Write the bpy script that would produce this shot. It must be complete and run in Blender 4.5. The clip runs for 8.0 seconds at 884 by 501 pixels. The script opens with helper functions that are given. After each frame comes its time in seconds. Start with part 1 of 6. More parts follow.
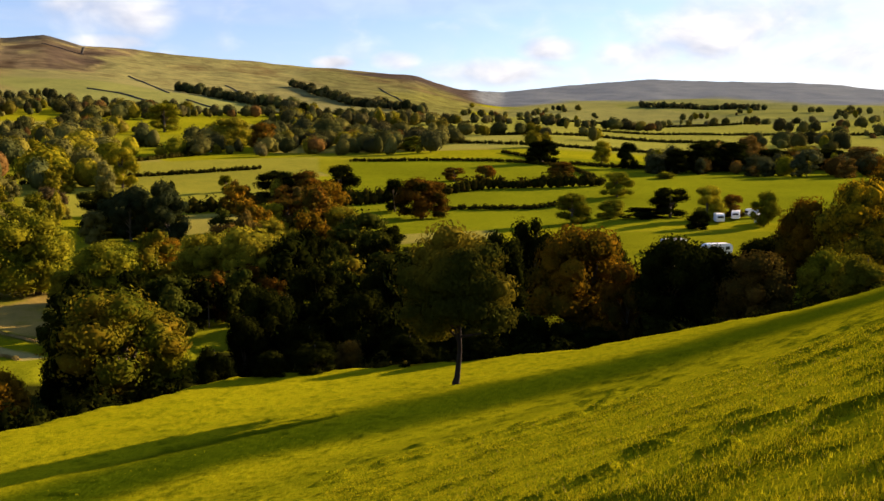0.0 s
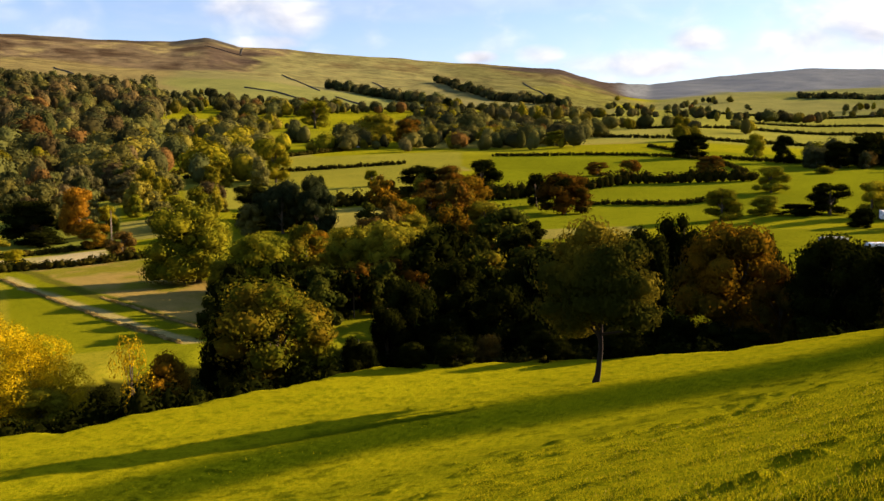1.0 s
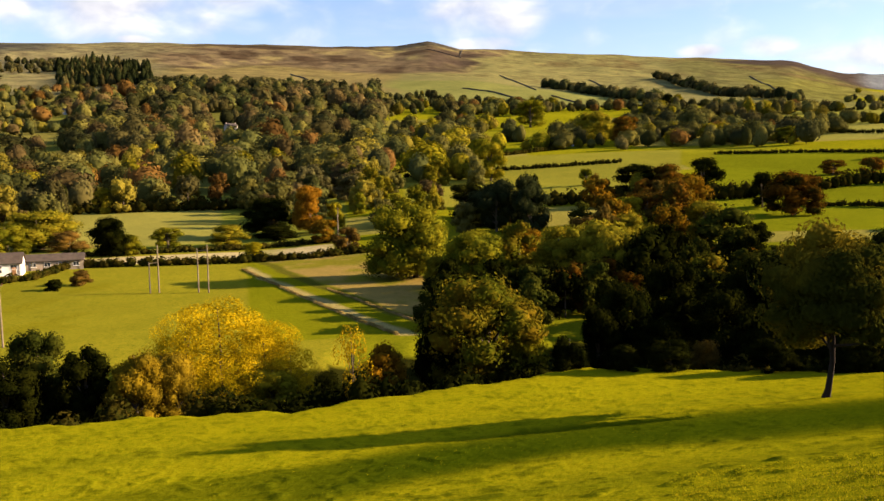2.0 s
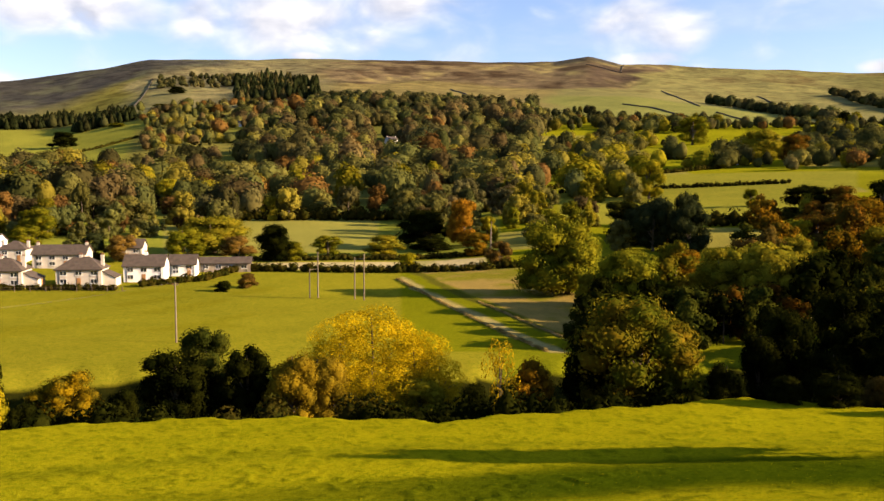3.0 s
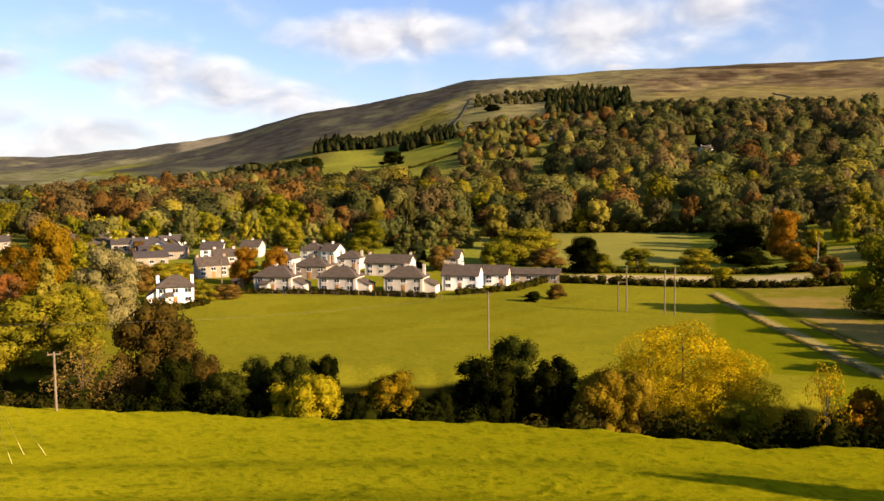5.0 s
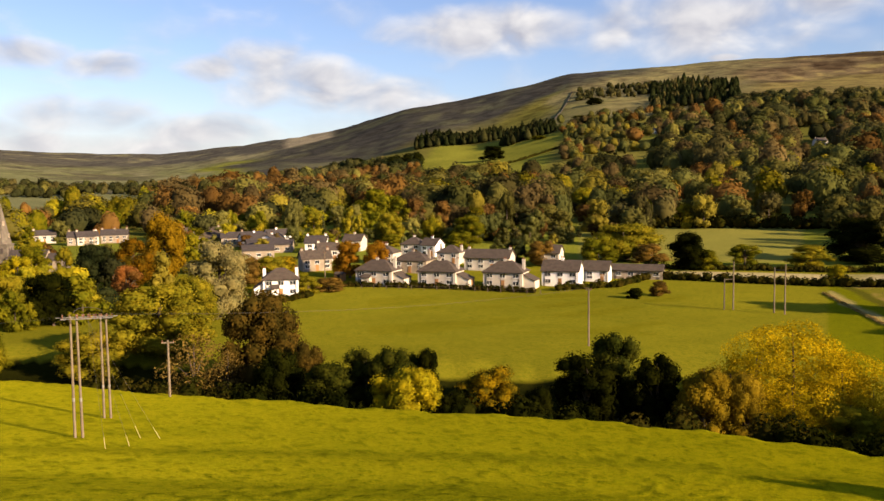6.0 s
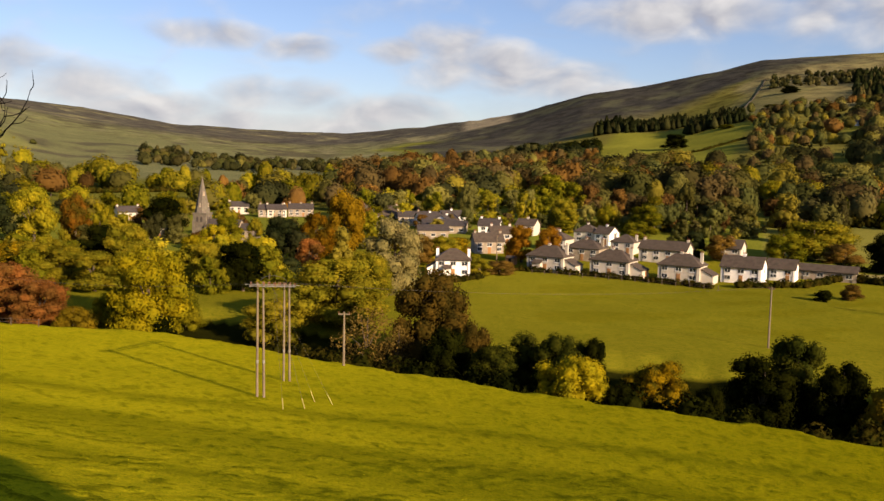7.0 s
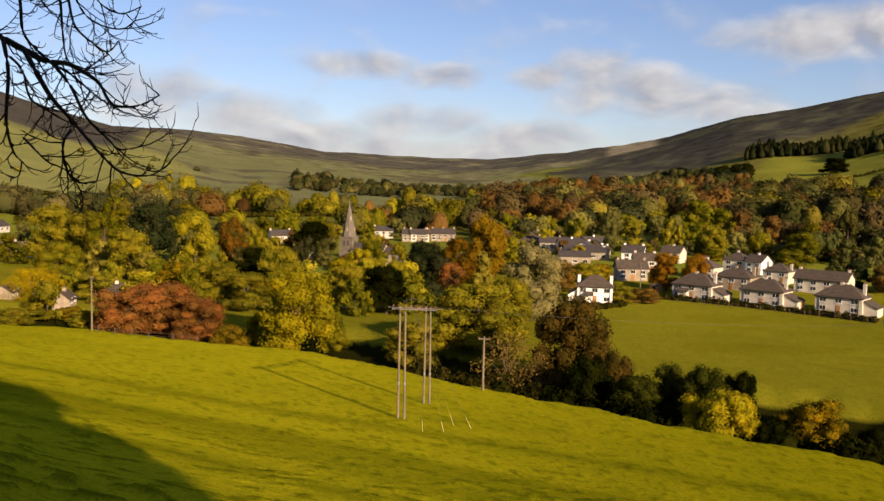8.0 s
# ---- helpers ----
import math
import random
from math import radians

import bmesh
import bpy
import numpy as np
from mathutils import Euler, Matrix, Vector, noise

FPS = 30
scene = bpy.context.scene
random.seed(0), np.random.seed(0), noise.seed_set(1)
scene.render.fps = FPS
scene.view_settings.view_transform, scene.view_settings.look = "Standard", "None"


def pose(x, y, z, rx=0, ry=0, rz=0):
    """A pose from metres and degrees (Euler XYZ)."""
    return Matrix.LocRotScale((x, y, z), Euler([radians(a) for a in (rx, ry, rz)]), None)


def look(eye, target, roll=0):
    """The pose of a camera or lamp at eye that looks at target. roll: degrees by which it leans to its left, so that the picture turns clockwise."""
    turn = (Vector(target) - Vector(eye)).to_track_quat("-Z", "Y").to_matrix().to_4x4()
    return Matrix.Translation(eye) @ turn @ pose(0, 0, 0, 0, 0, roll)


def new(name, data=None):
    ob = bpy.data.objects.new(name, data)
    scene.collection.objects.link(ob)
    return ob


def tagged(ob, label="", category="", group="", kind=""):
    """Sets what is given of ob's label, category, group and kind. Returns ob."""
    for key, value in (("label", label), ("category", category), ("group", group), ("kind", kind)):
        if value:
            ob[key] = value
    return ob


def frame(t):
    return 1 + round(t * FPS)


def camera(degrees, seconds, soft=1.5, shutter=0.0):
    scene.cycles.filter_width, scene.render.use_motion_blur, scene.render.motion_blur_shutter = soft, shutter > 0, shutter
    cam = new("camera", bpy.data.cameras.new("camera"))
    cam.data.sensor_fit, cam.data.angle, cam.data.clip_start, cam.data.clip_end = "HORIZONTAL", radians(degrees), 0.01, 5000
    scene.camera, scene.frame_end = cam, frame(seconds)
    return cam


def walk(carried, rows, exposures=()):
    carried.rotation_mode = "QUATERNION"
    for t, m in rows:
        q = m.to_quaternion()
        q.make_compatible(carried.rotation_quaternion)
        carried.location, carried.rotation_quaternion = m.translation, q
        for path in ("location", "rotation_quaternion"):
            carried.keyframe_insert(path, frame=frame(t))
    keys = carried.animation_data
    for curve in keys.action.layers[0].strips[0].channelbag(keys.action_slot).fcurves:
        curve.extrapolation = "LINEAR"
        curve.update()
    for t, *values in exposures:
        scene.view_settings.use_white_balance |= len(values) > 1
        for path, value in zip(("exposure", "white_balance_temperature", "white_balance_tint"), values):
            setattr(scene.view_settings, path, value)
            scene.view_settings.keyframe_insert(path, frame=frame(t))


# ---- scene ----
cam = camera(54.56, 8.0, soft=1.5)
# seconds, yaw to the left, pitch, roll: the camera turns where it stands
TURNS = [
    (0.0, 0.0, -6.05, 0.21), (0.5, 4.56, -6.14, 0.22), (1.0, 9.44, -6.35, 0.41), (1.5, 15.65, -6.4, 0.33),
    (2.0, 23.63, -6.29, 0.73), (2.2, 26.14, -6.24, 0.6), (3.3, 36.57, -5.4, -0.61), (3.5, 38.46, -5.74, -0.59),
    (4.0, 44.58, -5.22, -0.43), (4.5, 50.55, -4.82, -0.02), (4.7, 52.5, -4.58, 0.32), (5.8, 58.68, -4.71, 0.64),
    (6.0, 61.0, -4.69, 0.75), (6.5, 66.87, -4.93, 0.61), (7.0, 72.69, -5.76, -1.22), (7.5, 79.11, -4.66, -1.23),
    (8.0, 82.12, -4.26, -1.17),
]
walk(cam, [(t, pose(0, 0, 28.0, 90 + pitch, roll, yaw)) for t, yaw, pitch, roll in TURNS], exposures=((0.0, 1.75), (2.0, 1.86), (3.5, 1.81), (4.5, 1.71), (6.0, 1.39), (7.0, 1.12), (8.0, 1.02)))


# ---- sky and sun ----
SUN_TO = radians(-64.0)  # bearing of the sun, to the right of the first view
SUN_UP = radians(19.5)
world = bpy.data.worlds.new("sky")
scene.world = world
world.use_nodes = True
nt = world.node_tree
nt.nodes.clear()


def wn(kind, **values):
    n = nt.nodes.new(kind)
    for k, v in values.items():
        n.inputs[k].default_value = v
    return n


def wmath(op, a, b=None, clamp=False):
    n = nt.nodes.new("ShaderNodeMath")
    n.operation, n.use_clamp = op, clamp
    for i, v in enumerate((a, b)):
        if v is None:
            continue
        if isinstance(v, (int, float)):
            n.inputs[i].default_value = v
        else:
            nt.links.new(v, n.inputs[i])
    return n.outputs[0]


sky = nt.nodes.new("ShaderNodeTexSky")
sky.sky_type, sky.sun_disc, sky.sun_elevation, sky.sun_rotation = "NISHITA", False, SUN_UP, -SUN_TO
sky.altitude, sky.air_density, sky.dust_density, sky.ozone_density = 200, 1.0, 0.6, 1.6
coord = nt.nodes.new("ShaderNodeTexCoord")
split = nt.nodes.new("ShaderNodeSeparateXYZ")
nt.links.new(coord.outputs["Generated"], split.inputs[0])
up = split.outputs["Z"]
# clouds lie on a flat sheet overhead: the way divided by its height
deck = wmath("ADD", wmath("MAXIMUM", up, 0.0), 0.12)
flat = nt.nodes.new("ShaderNodeCombineXYZ")
nt.links.new(wmath("DIVIDE", split.outputs["X"], deck), flat.inputs["X"])
nt.links.new(wmath("DIVIDE", split.outputs["Y"], deck), flat.inputs["Y"])
nt.links.new(wmath("MULTIPLY", up, 14.0), flat.inputs["Z"])
puffs = wn("ShaderNodeTexNoise", Scale=0.62, Detail=9.0, Roughness=0.56, Distortion=0.25)
nt.links.new(flat.outputs[0], puffs.inputs["Vector"])
wisps = wn("ShaderNodeTexNoise", Scale=0.27, Detail=6.0, Roughness=0.6, Distortion=0.5)
nt.links.new(flat.outputs[0], wisps.inputs["Vector"])
# cumulus banks over the hills: bearing, height, half width and half height in degrees
CLOUDS = (
    (70.5, 6.5, 5.5, 2.0), (75.5, 7.2, 2.6, 1.0), (64.8, 5.6, 4.6, 1.5), (61.5, 4.7, 3.6, 1.2), (83.4, 4.0, 4.8, 1.5), (87.5, 7.8, 4.0, 1.0), (82.3, 7.2, 2.8, 1.0),
    (95.2, 4.4, 5.6, 1.7), (101.0, 5.2, 5.0, 2.0), (77.0, 3.2, 7.0, 1.3), (91.0, 3.0, 6.5, 1.4), (84.0, 2.4, 14.0, 1.2), (44.5, 9.6, 7.6, 2.4), (37.0, 10.6, 4.5, 1.6), (49.0, 9.4, 3.0, 1.6),
    (20.6, 9.2, 4.4, 2.0), (20.8, 7.2, 2.4, 0.7), (68.6, 6.2, 4.6, 1.7), (72.5, 7.6, 3.0, 1.6), (57.5, 9.6, 7.5, 1.7), (-18.8, 7.8, 8.5, 2.6), (-13.0, 6.6, 4.0, 1.2),
    (-7.2, 7.0, 2.2, 0.9), (3.0, 6.4, 1.6, 0.7), (7.1, 6.3, 1.4, 0.45), (-26.1, 5.6, 7.0, 2.4), (43.0, 7.4, 1.2, 0.3), (-4.0, 5.6, 6.0, 1.0),
)
way_round = wmath("MULTIPLY", wmath("ARCTAN2", wmath("MULTIPLY", split.outputs["X"], -1.0), split.outputs["Y"]), 57.29578)
way_up = wmath("MULTIPLY", wmath("ARCSINE", up), 57.29578)
chart = nt.nodes.new("ShaderNodeCombineXYZ")
nt.links.new(way_round, chart.inputs["X"])
nt.links.new(wmath("MULTIPLY", way_up, 1.7), chart.inputs["Y"])
above = nt.nodes.new("ShaderNodeCombineXYZ")
nt.links.new(wmath("SUBTRACT", way_round, 0.5), above.inputs["X"])
nt.links.new(wmath("ADD", wmath("MULTIPLY", way_up, 1.7), 1.1), above.inputs["Y"])
heaps = [wn("ShaderNodeTexNoise", Scale=0.26, Detail=5.0, Roughness=0.46, Distortion=0.3) for _ in range(2)]
nt.links.new(chart.outputs[0], heaps[0].inputs["Vector"])
nt.links.new(above.outputs[0], heaps[1].inputs["Vector"])
bank_of = 0.0
for b0, e0, bw, eh in CLOUDS:
    dx = wmath("DIVIDE", wmath("SUBTRACT", way_round, b0), bw * 1.15)
    dy = wmath("DIVIDE", wmath("SUBTRACT", way_up, e0), eh * 1.15)
    near_it = wmath("SUBTRACT", 1.0, wmath("ADD", wmath("MULTIPLY", dx, dx), wmath("MULTIPLY", dy, dy)))
    bank_of = wmath("MAXIMUM", near_it, bank_of)
thick = wmath("ADD", wmath("MULTIPLY", bank_of, 0.85), wmath("MULTIPLY", wmath("SUBTRACT", heaps[0].outputs["Fac"], 0.5), 1.7))
heap_mask = nt.nodes.new("ShaderNodeMapRange")
heap_mask.interpolation_type = "SMOOTHSTEP"
for k, v in (("From Min", -0.12), ("From Max", 1.05)):
    heap_mask.inputs[k].default_value = v
nt.links.new(thick, heap_mask.inputs["Value"])
high_cloud = nt.nodes.new("ShaderNodeMapRange")
for k, v in (("From Min", 0.55), ("From Max", 0.80), ("To Max", 0.6)):
    high_cloud.inputs[k].default_value = v
nt.links.new(wmath("ADD", wmath("MULTIPLY", puffs.outputs["Fac"], 0.6), wmath("MULTIPLY", wisps.outputs["Fac"], 0.42)), high_cloud.inputs["Value"])
cloudy = wmath("MAXIMUM", wmath("MULTIPLY", heap_mask.outputs[0], 0.94), high_cloud.outputs[0])
lit = wmath("ADD", wmath("MULTIPLY", wmath("SUBTRACT", heaps[0].outputs["Fac"], heaps[1].outputs["Fac"]), 1.9), 0.48, clamp=True)
shade = nt.nodes.new("ShaderNodeValToRGB")
shade.color_ramp.elements[0].position, shade.color_ramp.elements[0].color = 0.12, (0.205, 0.203, 0.226, 1)
shade.color_ramp.elements[1].position, shade.color_ramp.elements[1].color = 0.88, (0.372, 0.356, 0.348, 1)
nt.links.new(lit, shade.inputs["Fac"])
blue = nt.nodes.new("ShaderNodeMixRGB")
blue.blend_type = "MULTIPLY"
blue.inputs["Fac"].default_value, blue.inputs["Color2"].default_value = 1.0, (0.0565, 0.0545, 0.0665, 1)
nt.links.new(sky.outputs[0], blue.inputs["Color1"])
both = nt.nodes.new("ShaderNodeMixRGB")
nt.links.new(cloudy, both.inputs["Fac"])
nt.links.new(blue.outputs[0], both.inputs["Color1"])
nt.links.new(shade.outputs["Color"], both.inputs["Color2"])
back = wn("ShaderNodeBackground", Strength=1.0)
nt.links.new(both.outputs[0], back.inputs["Color"])
outw = nt.nodes.new("ShaderNodeOutputWorld")
nt.links.new(back.outputs[0], outw.inputs["Surface"])

lamp = bpy.data.lights.new("sun", "SUN")
lamp.energy, lamp.angle, lamp.color = 5.0, radians(0.55), (1.0, 0.725, 0.47)
sun = new("sun", lamp)
to_sun = Vector((-math.sin(SUN_TO) * math.cos(SUN_UP), math.cos(SUN_TO) * math.cos(SUN_UP), math.sin(SUN_UP)))
sun.matrix_world = look(to_sun * 100, (0, 0, 0))


# ---- materials ----
def material(name, rough=0.8, metal=0.0):
    m = bpy.data.materials.new(name)
    m.use_nodes = True
    b = m.node_tree.nodes["Principled BSDF"]
    b.inputs["Roughness"].default_value, b.inputs["Metallic"].default_value = rough, metal
    b.inputs["Specular IOR Level"].default_value = 0.12
    return m, m.node_tree, b


def node(t, kind, **values):
    n = t.nodes.new(kind)
    for k, v in values.items():
        n.inputs[k].default_value = v
    return n


def mixed(t, fac, a, b, how="MIX"):
    n = t.nodes.new("ShaderNodeMixRGB")
    n.blend_type = how
    for socket, v in (("Fac", fac), ("Color1", a), ("Color2", b)):
        if isinstance(v, (int, float)):
            n.inputs[socket].default_value = v
        elif isinstance(v, tuple):
            n.inputs[socket].default_value = (*v, 1)
        else:
            t.links.new(v, n.inputs[socket])
    return n.outputs[0]


def spread(t, value, low, high, a=0.0, b=1.0):
    n = t.nodes.new("ShaderNodeMapRange")
    for k, v in (("From Min", low), ("From Max", high), ("To Min", a), ("To Max", b)):
        n.inputs[k].default_value = v
    t.links.new(value, n.inputs["Value"])
    return n.outputs[0]


def bumped(t, b, height, strength, distance):
    n = node(t, "ShaderNodeBump", Strength=strength, Distance=distance)
    t.links.new(height, n.inputs["Height"])
    t.links.new(n.outputs[0], b.inputs["Normal"])


def plain(name, colour, rough=0.8, metal=0.0, scale=1.5, vary=0.25, grain=20.0, bump=0.3, deep=0.01):
    """A surface of one colour with stains and grain at two scales, in metres."""
    m, t, b = material(name, rough, metal)
    c = node(t, "ShaderNodeTexCoord")
    big = node(t, "ShaderNodeTexNoise", Scale=scale, Detail=5.0, Roughness=0.6)
    fine = node(t, "ShaderNodeTexNoise", Scale=grain, Detail=3.0, Roughness=0.6)
    for n in (big, fine):
        t.links.new(c.outputs["Object"], n.inputs["Vector"])
    dark = tuple(v * (1 - vary) for v in colour)
    pale = tuple(min(1.0, v * (1 + vary * 0.7)) for v in colour)
    one = mixed(t, spread(t, big.outputs["Fac"], 0.3, 0.7), dark, pale)
    two = mixed(t, 0.35, one, mixed(t, 1.0, one, fine.outputs["Color"], "OVERLAY"))
    t.links.new(two, b.inputs["Base Color"])
    bumped(t, b, fine.outputs["Fac"], bump, deep)
    return m


def foliage(name, a, b_, patch=0.35, seed=0.0, even=1.0):
    """Leaves of two autumn colours: in patches through the crown, leaf by leaf and tree by tree."""
    a, b_ = (a[0] * 1.09, a[1], a[2] * 0.9), (b_[0] * 1.09, b_[1], b_[2] * 0.9)
    m, t, b = material(name, 0.75)
    b.inputs["Specular IOR Level"].default_value = 0.0
    c = node(t, "ShaderNodeTexCoord")
    info, geo = node(t, "ShaderNodeObjectInfo"), node(t, "ShaderNodeNewGeometry")
    shift = t.nodes.new("ShaderNodeVectorMath")
    shift.operation = "MULTIPLY_ADD"
    shift.inputs[1].default_value = (1, 1, 1)
    spot = t.nodes.new("ShaderNodeCombineXYZ")
    t.links.new(spread(t, info.outputs["Random"], 0, 1, 0, 60), spot.inputs["X"])
    spot.inputs["Y"].default_value = seed
    t.links.new(geo.outputs["Position"], shift.inputs[0])
    t.links.new(spot.outputs[0], shift.inputs[2])
    patches = node(t, "ShaderNodeTexNoise", Scale=patch, Detail=3.0, Roughness=0.55)
    t.links.new(shift.outputs[0], patches.inputs["Vector"])
    colour = mixed(t, spread(t, patches.outputs["Fac"], 0.40, 0.62), a, b_)
    leaf = spread(t, geo.outputs["Random Per Island"], 0, 1, 1 - 0.16 * even, 1 + 0.17 * even)
    tree = spread(t, info.outputs["Random"], 0, 1, 0.78, 1.2)
    grain = node(t, "ShaderNodeTexNoise", Scale=3.1, Detail=2.0)
    t.links.new(geo.outputs["Position"], grain.inputs["Vector"])
    both = t.nodes.new("ShaderNodeMath")
    both.operation = "MULTIPLY"
    t.links.new(leaf, both.inputs[0])
    t.links.new(tree, both.inputs[1])
    third = t.nodes.new("ShaderNodeMath")
    third.operation = "MULTIPLY"
    t.links.new(both.outputs[0], third.inputs[0])
    t.links.new(spread(t, grain.outputs["Fac"], 0.3, 0.7, 1 - 0.2 * even, 1 + 0.2 * even), third.inputs[1])
    tone = node(t, "ShaderNodeAttribute")
    tone.attribute_name = "tone"
    fourth = t.nodes.new("ShaderNodeMath")
    fourth.operation = "MULTIPLY_ADD"
    t.links.new(third.outputs[0], fourth.inputs[0])
    t.links.new(tone.outputs["Fac"], fourth.inputs[1])
    t.links.new(third.outputs[0], fourth.inputs[2])
    grey = t.nodes.new("ShaderNodeCombineXYZ")
    for k in "XYZ":
        t.links.new(fourth.outputs[0], grey.inputs[k])
    final = mixed(t, 1.0, colour, grey.outputs[0], "MULTIPLY")
    t.links.new(final, b.inputs["Base Color"])
    thin = node(t, "ShaderNodeBsdfTranslucent")
    t.links.new(final, thin.inputs["Color"])
    mix = t.nodes.new("ShaderNodeMixShader")
    mix.inputs["Fac"].default_value = 0.28
    t.links.new(b.outputs[0], mix.inputs[1])
    t.links.new(thin.outputs[0], mix.inputs[2])
    t.links.new(mix.outputs[0], t.nodes["Material Output"].inputs["Surface"])
    return m


LEAF = {
    # Near-black green: the deep shade among the trees is put into the leaf.
    "dark": foliage("leaf_shaded_green", (0.0045, 0.0070, 0.0012), (0.013, 0.016, 0.0020)),
    "green": foliage("leaf_green", (0.070, 0.082, 0.0050), (0.140, 0.136, 0.007)),
    "olive": foliage("leaf_olive", (0.108, 0.112, 0.0080), (0.200, 0.176, 0.0110)),
    "yellowgreen": foliage("leaf_yellow_green", (0.130, 0.136, 0.0080), (0.225, 0.200, 0.0090)),
    "yellow": foliage("leaf_yellow", (0.165, 0.160, 0.0060), (0.265, 0.228, 0.0065)),
    "gold": foliage("leaf_gold", (0.300, 0.245, 0.0050), (0.430, 0.325, 0.0060), patch=0.22),
    "goldsap": foliage("leaf_bright_gold", (0.300, 0.220, 0.0055), (0.400, 0.290, 0.0077)),
    # Rust darkened to stand for the shaded side that faces the eye.
    "rust": foliage("leaf_rust", (0.052, 0.043, 0.0055), (0.115, 0.055, 0.0055)),
    "rustgold": foliage("leaf_rust_gold", (0.060, 0.046, 0.0039), (0.150, 0.082, 0.0044)),
    "bigrust": foliage("leaf_green_with_rust", (0.056, 0.069, 0.005), (0.115, 0.086, 0.006), patch=0.2),
    "oakrust": foliage("leaf_dark_rust", (0.014, 0.016, 0.0022), (0.090, 0.044, 0.0044), patch=0.16),
    "orange": foliage("leaf_orange", (0.150, 0.082, 0.0060), (0.215, 0.108, 0.0077)),
    "orangegold": foliage("leaf_orange_gold", (0.150, 0.100, 0.0055), (0.220, 0.145, 0.0066)),
    "goldrust": foliage("leaf_gold_rust", (0.110, 0.088, 0.0066), (0.170, 0.126, 0.0070)),
    "olivegold": foliage("leaf_olive_gold", (0.055, 0.056, 0.0055), (0.270, 0.190, 0.0055), patch=0.7),
    "red": foliage("leaf_red", (0.118, 0.064, 0.016), (0.180, 0.074, 0.018)),
    "brown": foliage("leaf_brown", (0.080, 0.055, 0.0121), (0.140, 0.090, 0.0165)),
    "brownDark": foliage("leaf_dark_brown", (0.042, 0.036, 0.0072), (0.085, 0.058, 0.0099)),
    "barebrown": foliage("leaf_thin_brown", (0.110, 0.080, 0.0193), (0.190, 0.140, 0.0330)),
    "pale": foliage("leaf_pale_willow", (0.130, 0.128, 0.050), (0.200, 0.182, 0.070)),
    "deepgreen": foliage("leaf_deep_green", (0.020, 0.028, 0.004), (0.046, 0.052, 0.006), patch=0.4),
    "midgreen": foliage("leaf_mid_green", (0.078, 0.092, 0.006), (0.150, 0.148, 0.008), patch=0.3),
    "conifer": foliage("needle_dark", (0.013, 0.020, 0.0075), (0.028, 0.036, 0.012), even=0.6),
    # Wood tones are lifted and blued: distance haze mixed into the leaves.
    "woodbrown": foliage("leaf_wood_brown", (0.072, 0.058, 0.024), (0.108, 0.085, 0.031), patch=0.045, even=0.5),
    "woodolive": foliage("leaf_wood_olive", (0.082, 0.086, 0.023), (0.128, 0.126, 0.029), patch=0.045, even=0.5),
    "woodgreen": foliage("leaf_wood_green", (0.052, 0.063, 0.019), (0.086, 0.094, 0.024), patch=0.045, even=0.5),
    "woodrust": foliage("leaf_wood_rust", (0.092, 0.056, 0.017), (0.140, 0.082, 0.019), patch=0.045, even=0.5),
    "woodgold": foliage("leaf_wood_gold", (0.130, 0.120, 0.018), (0.185, 0.166, 0.021), patch=0.045, even=0.5),
    "drystem": foliage("dry_stems", (0.170, 0.145, 0.040), (0.300, 0.245, 0.095), patch=0.5),
    "wooddark": foliage("leaf_wood_dark", (0.026, 0.032, 0.013), (0.050, 0.054, 0.018), patch=0.045, even=0.5),
    "moorwood": foliage("leaf_wood_dull", (0.054, 0.055, 0.021), (0.090, 0.084, 0.028), patch=0.045, even=0.5),
    "hedge": foliage("leaf_hedge", (0.018, 0.022, 0.0033), (0.042, 0.036, 0.0055), patch=0.5),
}
BARK = plain("bark", (0.085, 0.065, 0.045), 0.9, scale=2.0, grain=9.0, bump=0.8, deep=0.03)
DARK_BARK = plain("dark_bark", (0.022, 0.017, 0.013), 0.9, scale=2.0, grain=9.0, bump=0.8, deep=0.03)
POLE = plain("weathered_pole_wood", (0.175, 0.140, 0.095), 0.85, scale=1.2, grain=14.0)
STEEL = plain("galvanised_steel", (0.25, 0.24, 0.22), 0.6, 0.3, scale=3.0, vary=0.15)
PORCELAIN = plain("brown_porcelain", (0.16, 0.07, 0.04), 0.25, vary=0.15)
WIRE = plain("weathered_cable", (0.075, 0.07, 0.06), 0.7, 0.1, vary=0.1)
GUARD = plain("yellow_plastic", (0.46, 0.38, 0.12), 0.5, vary=0.1)
WHITEWASH = plain("whitewashed_render", (0.80, 0.78, 0.74), 0.85, scale=0.6, vary=0.10, grain=9.0)
PEBBLE = plain("pebbledash", (0.50, 0.46, 0.385), 0.9, scale=0.7, vary=0.16, grain=14.0, bump=0.6, deep=0.02)
GRITSTONE = plain("gritstone", (0.30, 0.25, 0.185), 0.9, scale=0.9, vary=0.3, grain=5.0, bump=0.7, deep=0.04)
SLATE = plain("roof_slate", (0.062, 0.053, 0.048), 0.7, scale=1.1, vary=0.28, grain=5.0, bump=0.5, deep=0.02)
TILE = plain("brown_roof_tile", (0.078, 0.062, 0.048), 0.8, scale=1.0, vary=0.3, grain=5.0, bump=0.6, deep=0.02)
PALE_ROOF = plain("pale_sheet_roof", (0.26, 0.27, 0.28), 0.6, scale=0.8, vary=0.2, grain=4.0)
FRAME_WHITE = plain("white_window_frame", (0.66, 0.66, 0.64), 0.5, vary=0.05)
TIMBER = plain("garden_timber", (0.32, 0.17, 0.07), 0.8, vary=0.2, grain=9.0)
